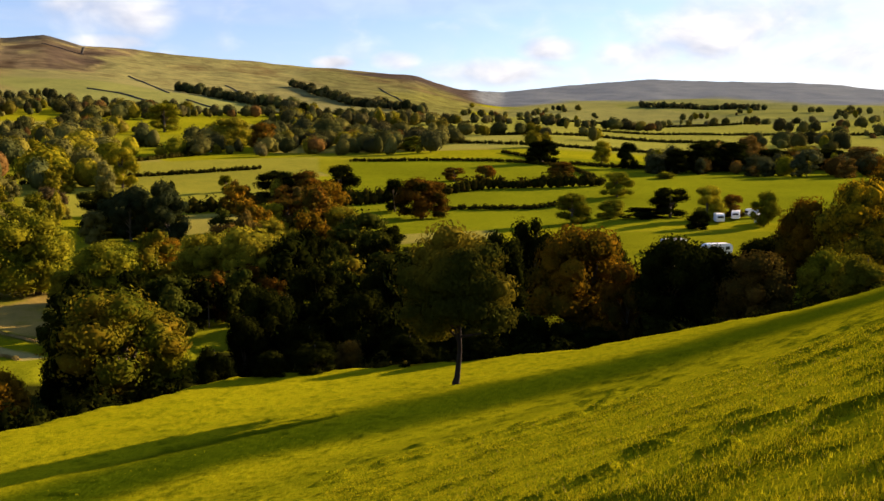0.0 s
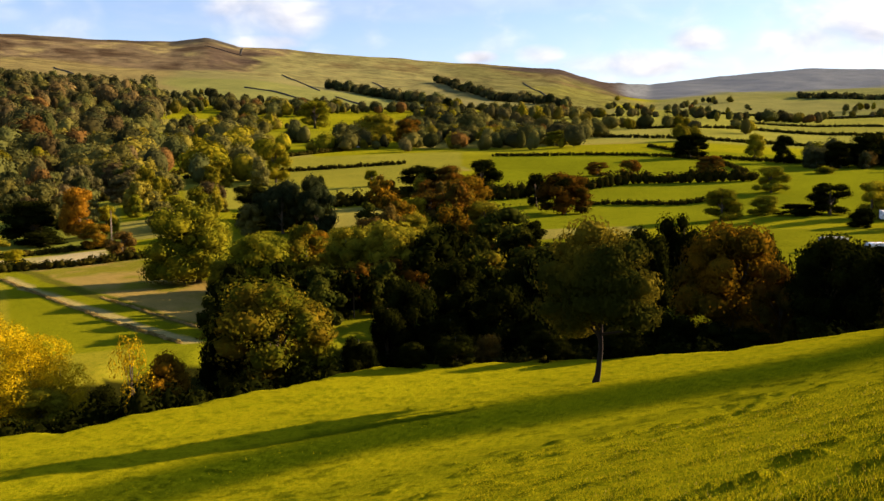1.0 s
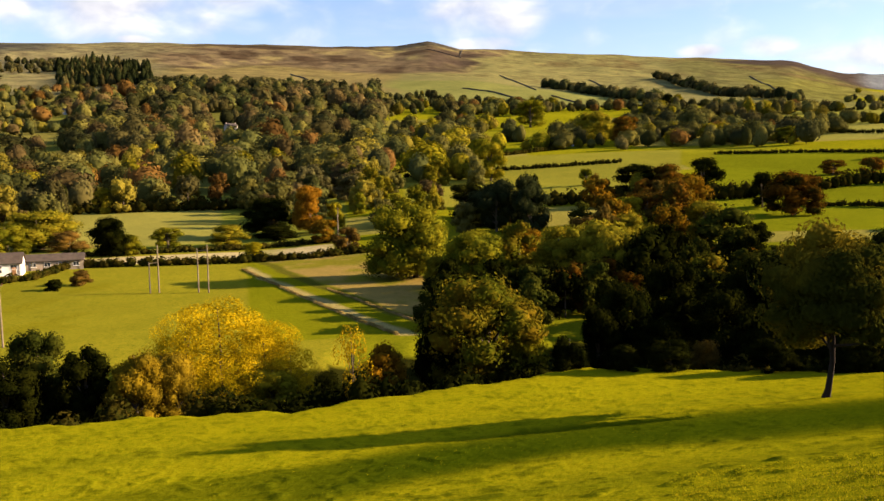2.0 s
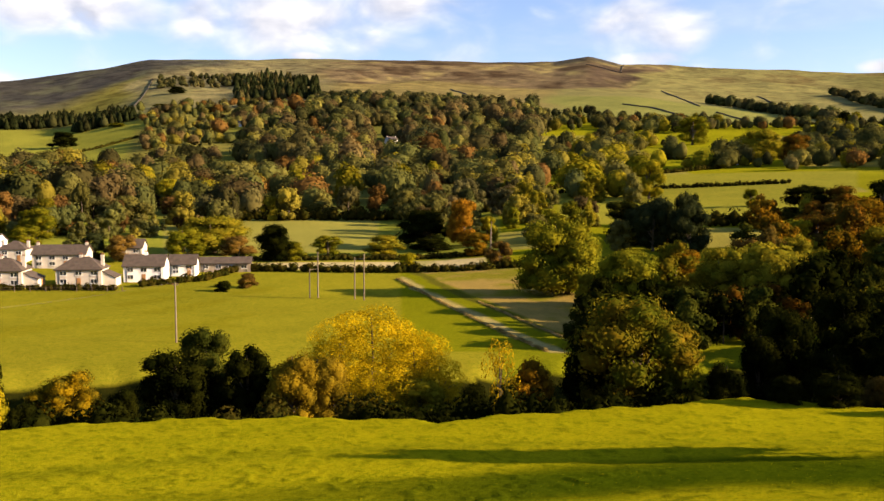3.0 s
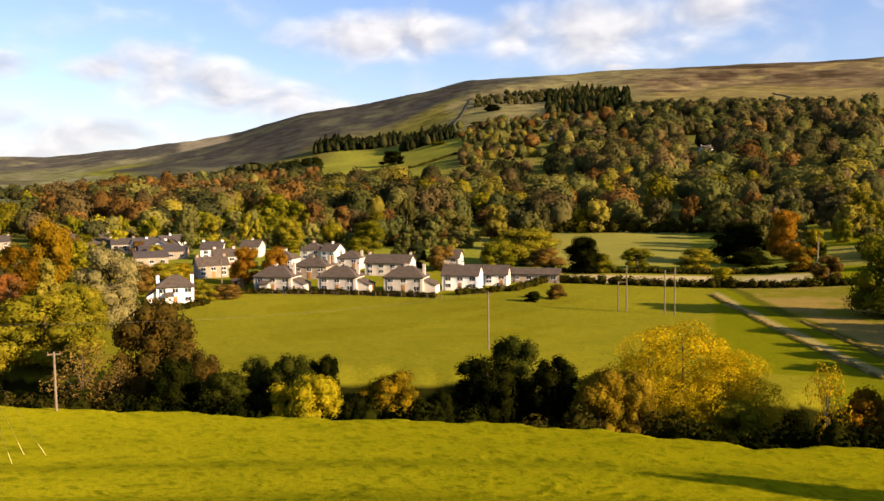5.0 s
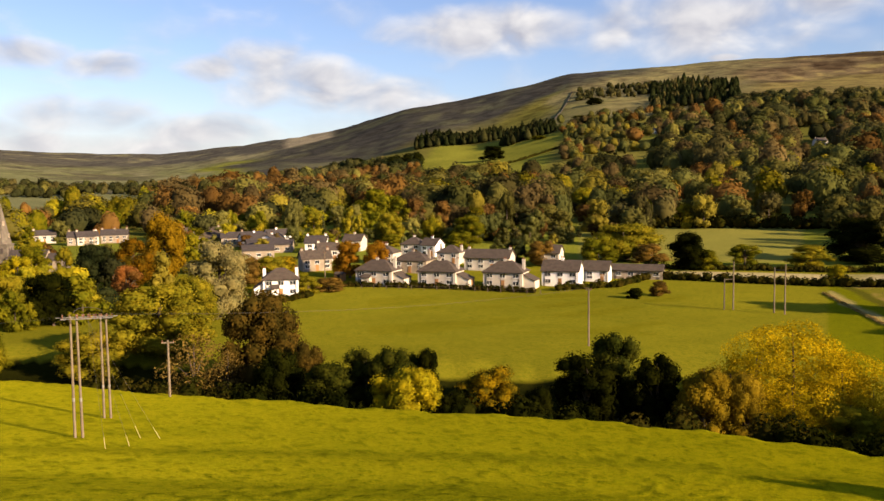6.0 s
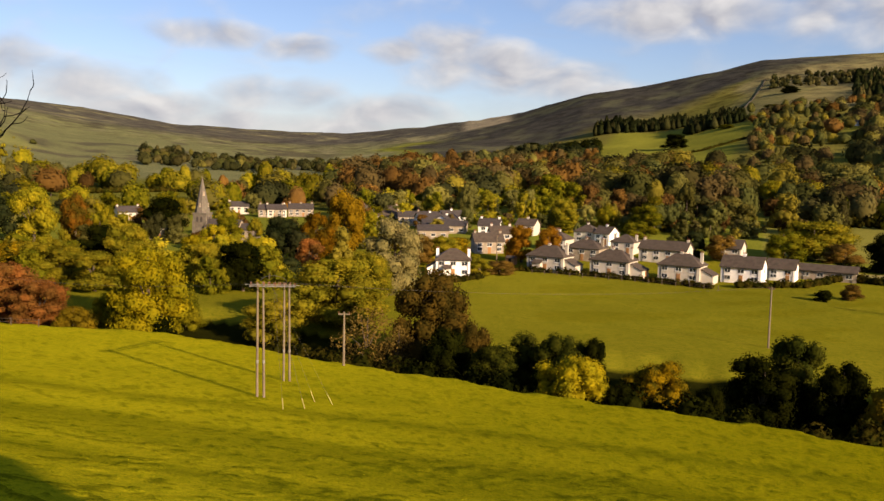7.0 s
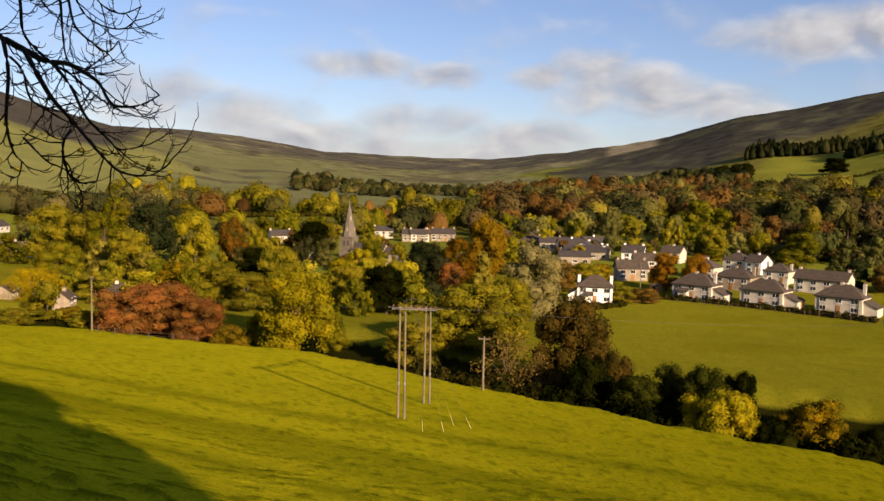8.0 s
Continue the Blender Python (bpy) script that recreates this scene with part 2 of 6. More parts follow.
SPIRE_STONE = plain("sooty_gritstone", (0.135, 0.118, 0.092), 0.9, scale=0.9, vary=0.3, grain=4.0, bump=0.7, deep=0.04)
DRYSTONE = plain("drystone", (0.060, 0.053, 0.042), 0.95, scale=1.2, vary=0.4, grain=4.0, bump=1.0, deep=0.08)
SHELL = plain("caravan_shell", (0.82, 0.82, 0.80), 0.35, scale=0.8, vary=0.06)
RUBBER = plain("tyre_rubber", (0.02, 0.02, 0.02), 0.9, vary=0.2)
ASPHALT = plain("asphalt", (0.13, 0.125, 0.12), 0.9, scale=0.6, vary=0.25, grain=9.0)
STRAW = plain("dry_grass", (0.42, 0.34, 0.16), 0.9, scale=0.8, vary=0.3, grain=6.0)
glass_made = material("window_glass", 0.06)
GLASS = glass_made[0]
glass_made[2].inputs["Base Color"].default_value = (0.02, 0.025, 0.03, 1)
glass_made[2].inputs["Specular IOR Level"].default_value = 0.6


def grass_material():
    m, t, b = material("grassland", 0.9)
    b.inputs["Specular IOR Level"].default_value = 0.0
    at = node(t, "ShaderNodeAttribute")
    at.attribute_name = "cover"
    heath = node(t, "ShaderNodeAttribute")
    heath.attribute_name = "heath"
    geo = node(t, "ShaderNodeNewGeometry")
    noises = []
    for scale, detail in ((0.014, 7.0), (0.16, 6.0), (1.3, 5.0), (9.0, 6.0), (2.7, 4.0), (0.03, 9.0), (0.4, 5.0)):
        n = node(t, "ShaderNodeTexNoise", Scale=scale, Detail=detail, Roughness=0.62)
        t.links.new(geo.outputs["Position"], n.inputs["Vector"])
        noises.append(n.outputs["Fac"])

    def masked(mask, v):
        n = t.nodes.new("ShaderNodeMath")
        n.operation = "MULTIPLY"
        t.links.new(mask, n.inputs[0])
        t.links.new(v, n.inputs[1])
        return n.outputs[0]

    c = at.outputs["Color"]
    c = mixed(t, spread(t, noises[0], 0.38, 0.62, 0.0, 0.7), c, mixed(t, 1.0, c, (0.70, 0.72, 0.75), "MULTIPLY"))
    # heather and bleached grass in drifts over the moor
    c = mixed(t, masked(heath.outputs["Fac"], spread(t, noises[5], 0.50, 0.60, 0.0, 0.75)), c, mixed(t, 1.0, c, (0.52, 0.47, 0.50), "MULTIPLY"))
    c = mixed(t, masked(heath.outputs["Fac"], spread(t, noises[5], 0.47, 0.37, 0.0, 0.7)), c, mixed(t, 1.0, c, (1.45, 1.42, 1.25), "MULTIPLY"))
    c = mixed(t, spread(t, noises[1], 0.42, 0.68, 0.0, 0.38), c, mixed(t, 1.0, c, (0.70, 0.80, 0.75), "MULTIPLY"))
    c = mixed(t, spread(t, noises[2], 0.45, 0.75, 0.0, 0.40), c, mixed(t, 1.0, c, (0.70, 0.78, 0.62), "MULTIPLY"))
    c = mixed(t, spread(t, noises[3], 0.40, 0.72, 0.0, 0.65), c, mixed(t, 1.0, c, (1.50, 1.38, 1.20), "MULTIPLY"))
    c = mixed(t, spread(t, noises[3], 0.50, 0.32, 0.0, 0.8), c, mixed(t, 1.0, c, (0.50, 0.60, 0.55), "MULTIPLY"))
    c = mixed(t, spread(t, noises[2], 0.50, 0.57, 0.0, 0.25), c, mixed(t, 1.0, c, (0.58, 0.70, 0.55), "MULTIPLY"))
    # small dark flecks, thicker in places
    fleck = masked(spread(t, noises[4], 0.555, 0.63), spread(t, noises[6], 0.42, 0.66, 0.08, 0.80))
    c = mixed(t, fleck, c, mixed(t, 1.0, c, (0.36, 0.47, 0.42), "MULTIPLY"))
    t.links.new(c, b.inputs["Base Color"])
    add = t.nodes.new("ShaderNodeMath")
    add.operation = "MULTIPLY_ADD"
    add.inputs[1].default_value = 0.35
    t.links.new(noises[3], add.inputs[0])
    t.links.new(noises[2], add.inputs[2])
    bumped(t, b, add.outputs[0], 0.8, 0.11)
    return m


GRASS = grass_material()


# ---- the lie of the land: z = 0 is the valley floor, the eye stands at (0, 0, 28) on the hillside ----
EYE_Z = 28.0
FALL = (-math.sin(radians(48)), math.cos(radians(48)))  # downhill


def bearing(x, y):
    return np.degrees(np.arctan2(-np.asarray(x, float), np.asarray(y, float)))


def step01(v):
    v = np.clip(v, 0, 1)
    return v * v * (3 - 2 * v)


# Sections through the valley, one a bearing: heights at the radii of RADII.
RADII = (120, 200, 300, 450, 650, 900, 1250, 1700)
SECTIONS = {
    -60: (10, 11, 13, 18, 26, 35, 50, 80),
    -28: (8, 9, 13, 20, 31, 46, 68, 98),
    -15: (6, 8, 12, 22, 32, 46, 66, 88),
    -5: (4, 6, 9, 24, 38, 55, 82, 108),
    8: (2, 3, 8, 21, 36, 58, 94, 138),
}
SECTIONS.update({
    24: (0, 1, 6, 17, 33, 57, 104, 178),
    38: (0, 0, 1, 6, 25, 54, 107, 188),
    50: (0, 0, 1, 5, 17, 44, 94, 168),
    60: (0, 0, 3, 7, 13, 27, 58, 112),
    70: (0, 0, 4, 7, 11, 18, 33, 58),
    82: (0, 0, 1, 3, 6, 10, 19, 34),
    95: (1, 1, 1, 2, 7, 16, 34, 66),
    104: (2, 2, 3, 7, 17, 34, 62, 108),
    112: (3, 4, 6, 12, 24, 48, 92, 172),
    150: (8, 10, 14, 22, 40, 70, 110, 180),
})
# The skyline: bearing, distance of the crest, its height.
CREST_AT = (-60, -27, -22, -14, -8, -4, -1.5, 1.6, 6.8, 14, 20, 22.4, 24.4, 26.5, 36, 45, 52.5, 59, 63.5, 68.5, 72, 79, 83, 90, 95.5, 99, 103, 106, 110, 150)
CREST_FAR = (4000, 4100, 4200, 4200, 4100, 3800, 3000, 2750, 2700, 2650, 2600, 2590, 2570, 2550, 2500, 2450, 2400, 2400, 2450, 2600, 2900, 3700, 3900, 3900, 3700, 3300, 2700, 2300, 2000, 2000)
CREST_HIGH = (260, 313, 366, 398, 368, 316, 268, 290, 307, 326, 338, 342, 364, 344, 344, 336, 314, 252, 226, 178, 166, 148, 156, 174, 224, 218, 188, 196, 214, 260)
# The lower edge of the pasture, above the river: bearing and distance.
BANK_AT = (-60, -27.5, -22.3, -17, -10, 0, 8, 14, 21, 28, 34, 42, 50, 58, 66, 74, 79.3, 85, 90.4, 99.8, 104.5, 109.5, 150)
BANK_FAR = (100, 91.5, 86, 88, 84, 88, 93, 95, 87, 83, 79, 83, 86, 88, 91, 99, 104, 115.5, 128, 138, 148, 150, 160)


def bank_line(x, y):
    """Metres below the old terrace bank that runs along the slope."""
    s = FALL[0] * x + FALL[1] * y
    along = FALL[1] * x - FALL[0] * y
    return s - np.interp(along, (-90, -60, -44, -27, -10, 4, 16, 30, 41, 52, 63, 80), (30, 38, 43.4, 48, 51.5, 52, 51, 46, 41, 35, 24, 8))


def hillside(x, y):
    s = FALL[0] * x + FALL[1] * y
    down = 27.0 * (1 - np.exp(-np.maximum(s, 0) / 46.0))
    up = np.maximum(-s, 0)
    z = 26.4 - down + 0.33 * up / (1 + up / 260.0)
    # old terrace banks across the pasture
    w = bank_line(x, y)
    for at, high, wide in ((0.0, 0.35, 8.0), (-17.0, 0.2, 6.0), (15.0, 0.25, 5.0)):
        z = z - high * (step01((w - at) / wide + 0.5) - step01((w - at) / (wide * 4) + 0.5))
    return z


def valley(b, r):
    rows = np.array([SECTIONS[k] for k in SECTIONS], float)
    keys = np.array(list(SECTIONS), float)
    b = np.clip(b, -60, 150)
    far = np.interp(b, CREST_AT, CREST_FAR)
    high = np.interp(b, CREST_AT, CREST_HIGH)
    i = np.clip(np.searchsorted(keys, b) - 1, 0, len(keys) - 2)
    f = step01((b - keys[i]) / (keys[i + 1] - keys[i]))
    lg, knots = np.log(np.maximum(r, 60.0)), np.log(np.array(RADII, float))
    j = np.clip(np.searchsorted(knots, lg) - 1, 0, len(knots) - 2)
    g = np.clip((lg - knots[j]) / (knots[j + 1] - knots[j]), 0, 1)
    z = (rows[i, j] * (1 - f) + rows[i + 1, j] * f) * (1 - g) + (rows[i, j + 1] * (1 - f) + rows[i + 1, j + 1] * f) * g
    last = rows[i, -1] * (1 - f) + rows[i + 1, -1] * f
    h = np.clip((r - RADII[-1]) / np.maximum(far - RADII[-1], 1), 0, 1)
    out = last + (high - last) * (0.72 * h + 0.28 * step01(h))
    z = np.where(r > RADII[-1], out, z)
    return np.where(r > far, high - (r - far) * 0.12, z)


def land(x, y):
    """Height of the ground at x, y (numbers or arrays)."""
    x, y = np.asarray(x, float), np.asarray(y, float)
    r, b = np.hypot(x, y), bearing(x, y)
    v, h = valley(b, r), hillside(x, y)
    z = v + np.where(h - v > 20, h - v, np.log1p(np.exp(np.clip((h - v) / 0.8, -40, 40))) * 0.8)
    e = np.interp(b, BANK_AT, BANK_FAR) + 0.6 * np.sin(b * 0.9) + 0.4 * np.sin(b * 2.3 + 1)
    z = z - 3.2 * step01((r - e) / 4.0) * (1 - step01((r - e - 22.0) / 16.0))
    return z + np.clip((r - 900) / 900, 0, 1) * (9 * (lattice(x / 150, y / 150, 6) - 0.5) + 4 * (lattice(x / 55, y / 55, 7) - 0.5))


# ---- mesh helpers ----
def mesh(name, verts, faces, mats, index=None, smooth=False):
    me = bpy.data.meshes.new(name)
    me.from_pydata([tuple(v) for v in verts], [], [tuple(f) for f in faces])
    for m in mats:
        me.materials.append(m)
    if index is not None:
        me.polygons.foreach_set("material_index", np.asarray(index, dtype=np.int32))
    me.polygons.foreach_set("use_smooth", np.full(len(me.polygons), smooth))
    me.update()
    return me


def fast_mesh(name, verts, quads, mats, index=None, smooth=False):
    """A mesh of faces with the same number of corners, from arrays."""
    verts, quads = np.asarray(verts, np.float32), np.asarray(quads, np.int32)
    n, k = quads.shape
    me = bpy.data.meshes.new(name)
    me.vertices.add(len(verts))
    me.vertices.foreach_set("co", verts.ravel())
    me.loops.add(n * k)
    me.loops.foreach_set("vertex_index", quads.ravel())
    me.polygons.add(n)
    me.polygons.foreach_set("loop_start", np.arange(0, n * k, k, dtype=np.int32))
    for m in mats:
        me.materials.append(m)
    if index is not None:
        me.polygons.foreach_set("material_index", np.asarray(index, np.int32))
    me.polygons.foreach_set("use_smooth", np.full(n, smooth))
    me.update(calc_edges=True)
    me.validate()
    return me


def part(name, bm, mat, parent, label=""):
    """Links a bmesh as one mesh object under a thing."""
    me = bpy.data.meshes.new(name)
    bm.to_mesh(me)
    bm.free()
    me.materials.append(mat)
    ob = new(name, me)
    ob.parent = parent
    if label:
        ob["label"] = label
    return ob


def under(name, me, parent, label=""):
    ob = new(name, me)
    ob.parent = parent
    if label:
        ob["label"] = label
    return ob


def box(bm, x0, y0, z0, x1, y1, z1, bevel=0.0):
    made = bmesh.ops.create_cube(bm, size=1)["verts"]
    for v in made:
        v.co = Vector(((x0 + x1) / 2 + v.co.x * (x1 - x0), (y0 + y1) / 2 + v.co.y * (y1 - y0), (z0 + z1) / 2 + v.co.z * (z1 - z0)))
    if bevel:
        edges = list({e for v in made for e in v.link_edges})
        bmesh.ops.bevel(bm, geom=edges, offset=bevel, segments=2, affect="EDGES")
    return bm


def boxes(*sizes, bevel=0.0):
    bm = bmesh.new()
    for s in sizes:
        box(bm, *s, bevel=bevel)
    return bm


def tubes(lines, sides=5):
    """Tapered tubes as arrays: lines are (points, radii)."""
    vs, fs, base = [], [], 0
    for pts, rad in lines:
        pts = [Vector(p) for p in pts]
        for i, p in enumerate(pts):
            d = (pts[min(i + 1, len(pts) - 1)] - pts[max(i - 1, 0)]).normalized()
            u = d.orthogonal().normalized()
            v = d.cross(u)
            for k in range(sides):
                a = 2 * math.pi * k / sides
                vs.append(p + (u * math.cos(a) + v * math.sin(a)) * rad[i])
        for i in range(len(pts) - 1):
            for k in range(sides):
                a, b = base + i * sides + k, base + i * sides + (k + 1) % sides
                fs.append((a, b, b + sides, a + sides))
        base += len(pts) * sides
    return vs, fs


def lattice(x, y, seed):
    """Smooth value noise from 0 to 1 at x, y."""
    x, y = np.asarray(x, float), np.asarray(y, float)
    i, j = np.floor(x).astype(np.int64), np.floor(y).astype(np.int64)
    f, g = step01(x - i), step01(y - j)

    def h(a, b):
        n = (a * 374761393 + b * 668265263 + seed * 1442695041) & 0x7FFFFFFF
        n = ((n ^ (n >> 13)) * 1274126177) & 0x7FFFFFFF
        return ((n ^ (n >> 16)) & 0xFFFF) / 65535.0

    return (h(i, j) * (1 - f) + h(i + 1, j) * f) * (1 - g) + (h(i, j + 1) * (1 - f) + h(i + 1, j + 1) * f) * g


def fractal(x, y, seed):
    """Three turned layers of noise, from 0 to 1."""
    total = 0.0
    for k, (size, share) in enumerate(((1.0, 0.5), (0.53, 0.3), (0.27, 0.2))):
        c, s = math.cos(0.7 + 1.3 * k), math.sin(0.7 + 1.3 * k)
        total = total + share * lattice((c * x - s * y) / size, (s * x + c * y) / size, seed + k)
    return total


def turf(x, y):
    """Hummocks and tussocks of the pasture, in metres."""
    r = np.hypot(x, y)
    near = np.exp(-r / 60.0)
    rise = near * (0.13 * (fractal(x / 1.6, y / 1.6, 101) - 0.5) + 0.16 * (fractal(x / 5.5, y / 5.5, 111) - 0.5))
    patch = np.clip((fractal(x / 7.0, y / 7.0, 121) - 0.42) * 5, 0, 1)
    tussock = np.clip((fractal(x / 0.9, y / 0.9, 131) - 0.60) * 13, 0, 1)
    return rise + 0.30 * np.exp(-r / 50.0) * tussock * (0.25 + 0.75 * patch) + np.clip(1 - r / 170, 0, 1) * 0.12 * (fractal(x / 11, y / 11, 151) - 0.5)


# ---- the ground: one sheet from the eye's feet to the skyline ----
def cover(x, y):
    """The turf's colour, with some shade and haze painted in, and how much is heath."""
    r, b = np.hypot(x, y), bearing(x, y)
    n = len(r)
    warp = (lattice(x / 60, y / 60, 3) - 0.5) * 2
    bb = b + warp * 0.8 * np.clip(r / 900, 0, 1)
    rr = r * (1 + 0.03 * warp)
    col = np.empty((n, 3))
    col[:] = (0.150, 0.155, 0.0056)

    def put(mask, c, soft=1.0):
        k = (np.clip(np.asarray(mask, float), 0, 1) * soft)[:, None]  # soft: a number or one a spot
        col[:] = col * (1 - k) + np.array(c) * k

    def span(v, low, high, soft):
        return step01((v - low) / soft + 0.5) * step01((high - v) / soft + 0.5)

    def span0(v, low, high):
        return step01((v - low) / 60 + 0.5) * step01((high - v) / 200 + 0.5)

    bank = np.interp(b, BANK_AT, BANK_FAR)
    near = r < bank + 2
    s = FALL[0] * x + FALL[1] * y
    w = bank_line(x, y)
    put(near, (0.236, 0.219, 0.004))
    put(near * step01((b - 38) / 30), (0.285, 0.262, 0.006))
    put(near * step01((b - 66) / 26), (0.360, 0.325, 0.008))
    # Lesser terrace banks: shade of their turned-away faces painted darker into the turf.
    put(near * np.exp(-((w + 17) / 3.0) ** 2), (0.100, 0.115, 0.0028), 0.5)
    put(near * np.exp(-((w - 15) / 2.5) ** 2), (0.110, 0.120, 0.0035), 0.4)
    streak = lattice(w / 2.2, (x * FALL[1] - y * FALL[0]) / 18, 11)
    put(near * np.clip(streak - 0.6, 0, 1) * 1.2, (0.145, 0.135, 0.0035), 0.7 - 0.45 * step01((b - 30) / 20))
    # Main bank: its shaded face painted on as a dark green band.
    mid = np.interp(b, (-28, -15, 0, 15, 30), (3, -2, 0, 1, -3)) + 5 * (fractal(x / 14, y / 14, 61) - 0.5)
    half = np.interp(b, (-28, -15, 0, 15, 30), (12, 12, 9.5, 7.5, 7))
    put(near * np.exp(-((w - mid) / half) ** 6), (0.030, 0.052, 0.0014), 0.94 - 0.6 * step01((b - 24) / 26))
    # Tussocks: darker rushy grass, with their small shadows painted in as well.
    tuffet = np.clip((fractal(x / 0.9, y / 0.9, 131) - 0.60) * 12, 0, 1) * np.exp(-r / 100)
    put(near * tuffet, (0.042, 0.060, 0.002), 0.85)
    # Ground by the river set near black to stand in for deep shade.
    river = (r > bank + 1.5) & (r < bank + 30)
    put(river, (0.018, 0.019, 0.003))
    beyond = r > bank + 30
    # Far ground raised in blue: distance haze put into the turf colour.
    put(r > 900, (0.178, 0.176, 0.054))
    # meadow with the sheep, and the strips beside it
    put(beyond & (rr < 262) & (b > 30), (0.198, 0.184, 0.012))
    put((r > 150) & (r < 205) & (b > 45) & (b < 66), (0.165, 0.150, 0.0063), 0.5 * (lattice(x / 6, y / 14, 5) > 0.6))
    strip = (b > 20) & (b < 36.5) & (r > 125) & (r < 232)
    put(strip, (0.150, 0.155, 0.0049))
    row = x * 0.641 + y * 0.768 + (lattice(x / 7, y / 7, 12) - 0.5) * 1.6
    rough = 0.25 + 0.75 * np.clip((fractal(x / 9, y / 9, 17) - 0.38) * 6, 0, 1)
    put(strip * span(row, 59.0, 82, 1.5) * rough, (0.290, 0.205, 0.055), 0.95)
    put(strip * span(row, 56.0, 58.6, 0.6), (0.085, 0.080, 0.012), 0.8)
    put(strip * span(row, 49.6, 52.2, 0.6), (0.320, 0.260, 0.095), 0.9)
    put((r > 238) & (r < 256) & (b > 31) & (b < 47), (0.400, 0.330, 0.170), 0.55 + 0.45 * (lattice(x / 9, y / 9, 14) > 0.35))
    # fields of the valley floor, bright and pale by turns
    cell = np.floor((b + 60) / 7.5 + 0.5 * np.sin(r / 140)) * 7 + np.floor(np.log(np.maximum(r, 1)) / 0.16)
    pick = (np.sin(cell * 12.9898) * 43758.5453) % 1.0
    plainfield = beyond & (r > 230) & (b < 30)
    put(plainfield & (pick < 0.45), (0.205, 0.200, 0.0060))
    put(plainfield & (pick >= 0.45) & (pick < 0.8), (0.195, 0.190, 0.0090))
    put(plainfield & (pick >= 0.8), (0.230, 0.205, 0.0400))
    put(plainfield & (r > 250) & (r < 520) & (b < 6), (0.152, 0.166, 0.006))
    put(plainfield & (b > 8) & (b < 26) & (r > 330) & (r < 560), (0.215, 0.205, 0.0240))
    put(span0(r, 620, 1800) * (b < 2), (0.215, 0.215, 0.045), 0.75)
    put(beyond & (r > 262) & (b >= 30), (0.185, 0.195, 0.0240))
    put((b > 38) & (b < 52) & (r > 285) & (r < 460), (0.230, 0.215, 0.0440))
    # woodland floors
    moor = lattice(x / 120, y / 120, 21) * 0.5 + lattice(x / 38, y / 38, 22) * 0.3 + lattice(x / 300, y / 300, 23) * 0.2
    drift = b + (lattice(x / 170, y / 170, 24) - 0.5) * 4.0
    out = r * (1 + 0.16 * (lattice(x / 210, y / 210, 25) - 0.5))
    put(span(out, 470, 1350, 40) * span(b, 28, 47, 1.0), (0.110, 0.105, 0.024), 0.85)
    put(span(out, 430, 1000, 60) * span(b, 47, 104, 2.0), (0.115, 0.110, 0.022), 0.75)
    # hill pastures, bracken, moor; the far tones hold extra blue for haze
    put(span(out, 900, 2100, 60) * span(drift, 47, 68, 2.0), (0.165, 0.150, 0.034))
    put(np.maximum(span(out, 860, 1335, 20) * span(drift, 52.8, 58, 0.8), span(out, 970, 1480, 20) * span(drift, 56.5, 62.8, 0.8)), (0.205, 0.205, 0.030))
    put(span(out, 1250, 9000, 60) * span(drift, 3, 28, 2.0), (0.190, 0.176, 0.068))
    put(span(out, 1250, 1620, 60) * span(drift, 12, 27, 2.0), (0.180, 0.190, 0.050), 0.8)
    put(span(out, 1500, 2300, 120) * span(drift, 26, 50, 2.0), (0.190, 0.155, 0.060))
    put(span(out, 1250, 2600, 100) * span(drift, -2, 8, 2.0), (0.135, 0.130, 0.045), 0.8)
    high = span(out, 1900, 9000, 160) * span(drift, 20.5, 53, 1.4)
    bands = lattice(b * 0.55, r / 75, 26) * 0.6 + lattice(b * 1.6, r / 40, 27) * 0.4
    moor = 0.55 * moor + 0.45 * bands
    put(high, (0.142, 0.108, 0.062))
    put(high * np.clip((moor - 0.53) * 9, 0, 1), (0.066, 0.046, 0.028))
    put(high * np.clip((0.46 - moor) * 9, 0, 1), (0.250, 0.205, 0.085))
    put(span(r, 2360, 2700, 60) * span(drift, 26.5, 50, 2.0), (0.045, 0.035, 0.026), 0.7)
    put(span(b + (moor - 0.5) * 3, 21.2, 24.4, 0.5) * span(out, 1950, 2300, 60), (0.062, 0.046, 0.036), 0.8)
    put(span(b, 22.4, 26.8, 0.5) * span(r, 2390, 2700, 40), (0.055, 0.050, 0.044), 0.9)
    put(span(out, 1450, 9000, 120) * span(drift, 41, 53.5, 2.0), (0.185, 0.172, 0.085), 0.7)
    # Upper flank darkened: cloud shadow is painted into the moor colour.
    dark = np.clip((r - 1620 - (62 - drift) * 40) / 160, 0, 1) * span(drift, 49, 74, 3.0)
    put(dark, (0.056, 0.054, 0.048))
    put(dark * np.clip((moor - 0.48) * 6, 0, 1), (0.094, 0.094, 0.060))
    put(span(out, 2150, 9000, 120) * span(drift, -3, 20, 2.0) * np.clip((moor - 0.46) * 5, 0, 1), (0.125, 0.098, 0.042))
    put(span(out, 2350, 9000, 200) * span(drift, -3, 5, 2.0), (0.062, 0.048, 0.040))
    # Long hill on the right: haze painted in as a pale bluish base.
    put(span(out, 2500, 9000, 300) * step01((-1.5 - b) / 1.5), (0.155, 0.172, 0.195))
    put(span(out, 1700, 2500, 200) * step01((-3 - b) / 2.0), (0.175, 0.180, 0.065), 0.7)
    put(span(out, 780, 9000, 120) * span(drift, 76, 101, 3.0), (0.165, 0.168, 0.080))
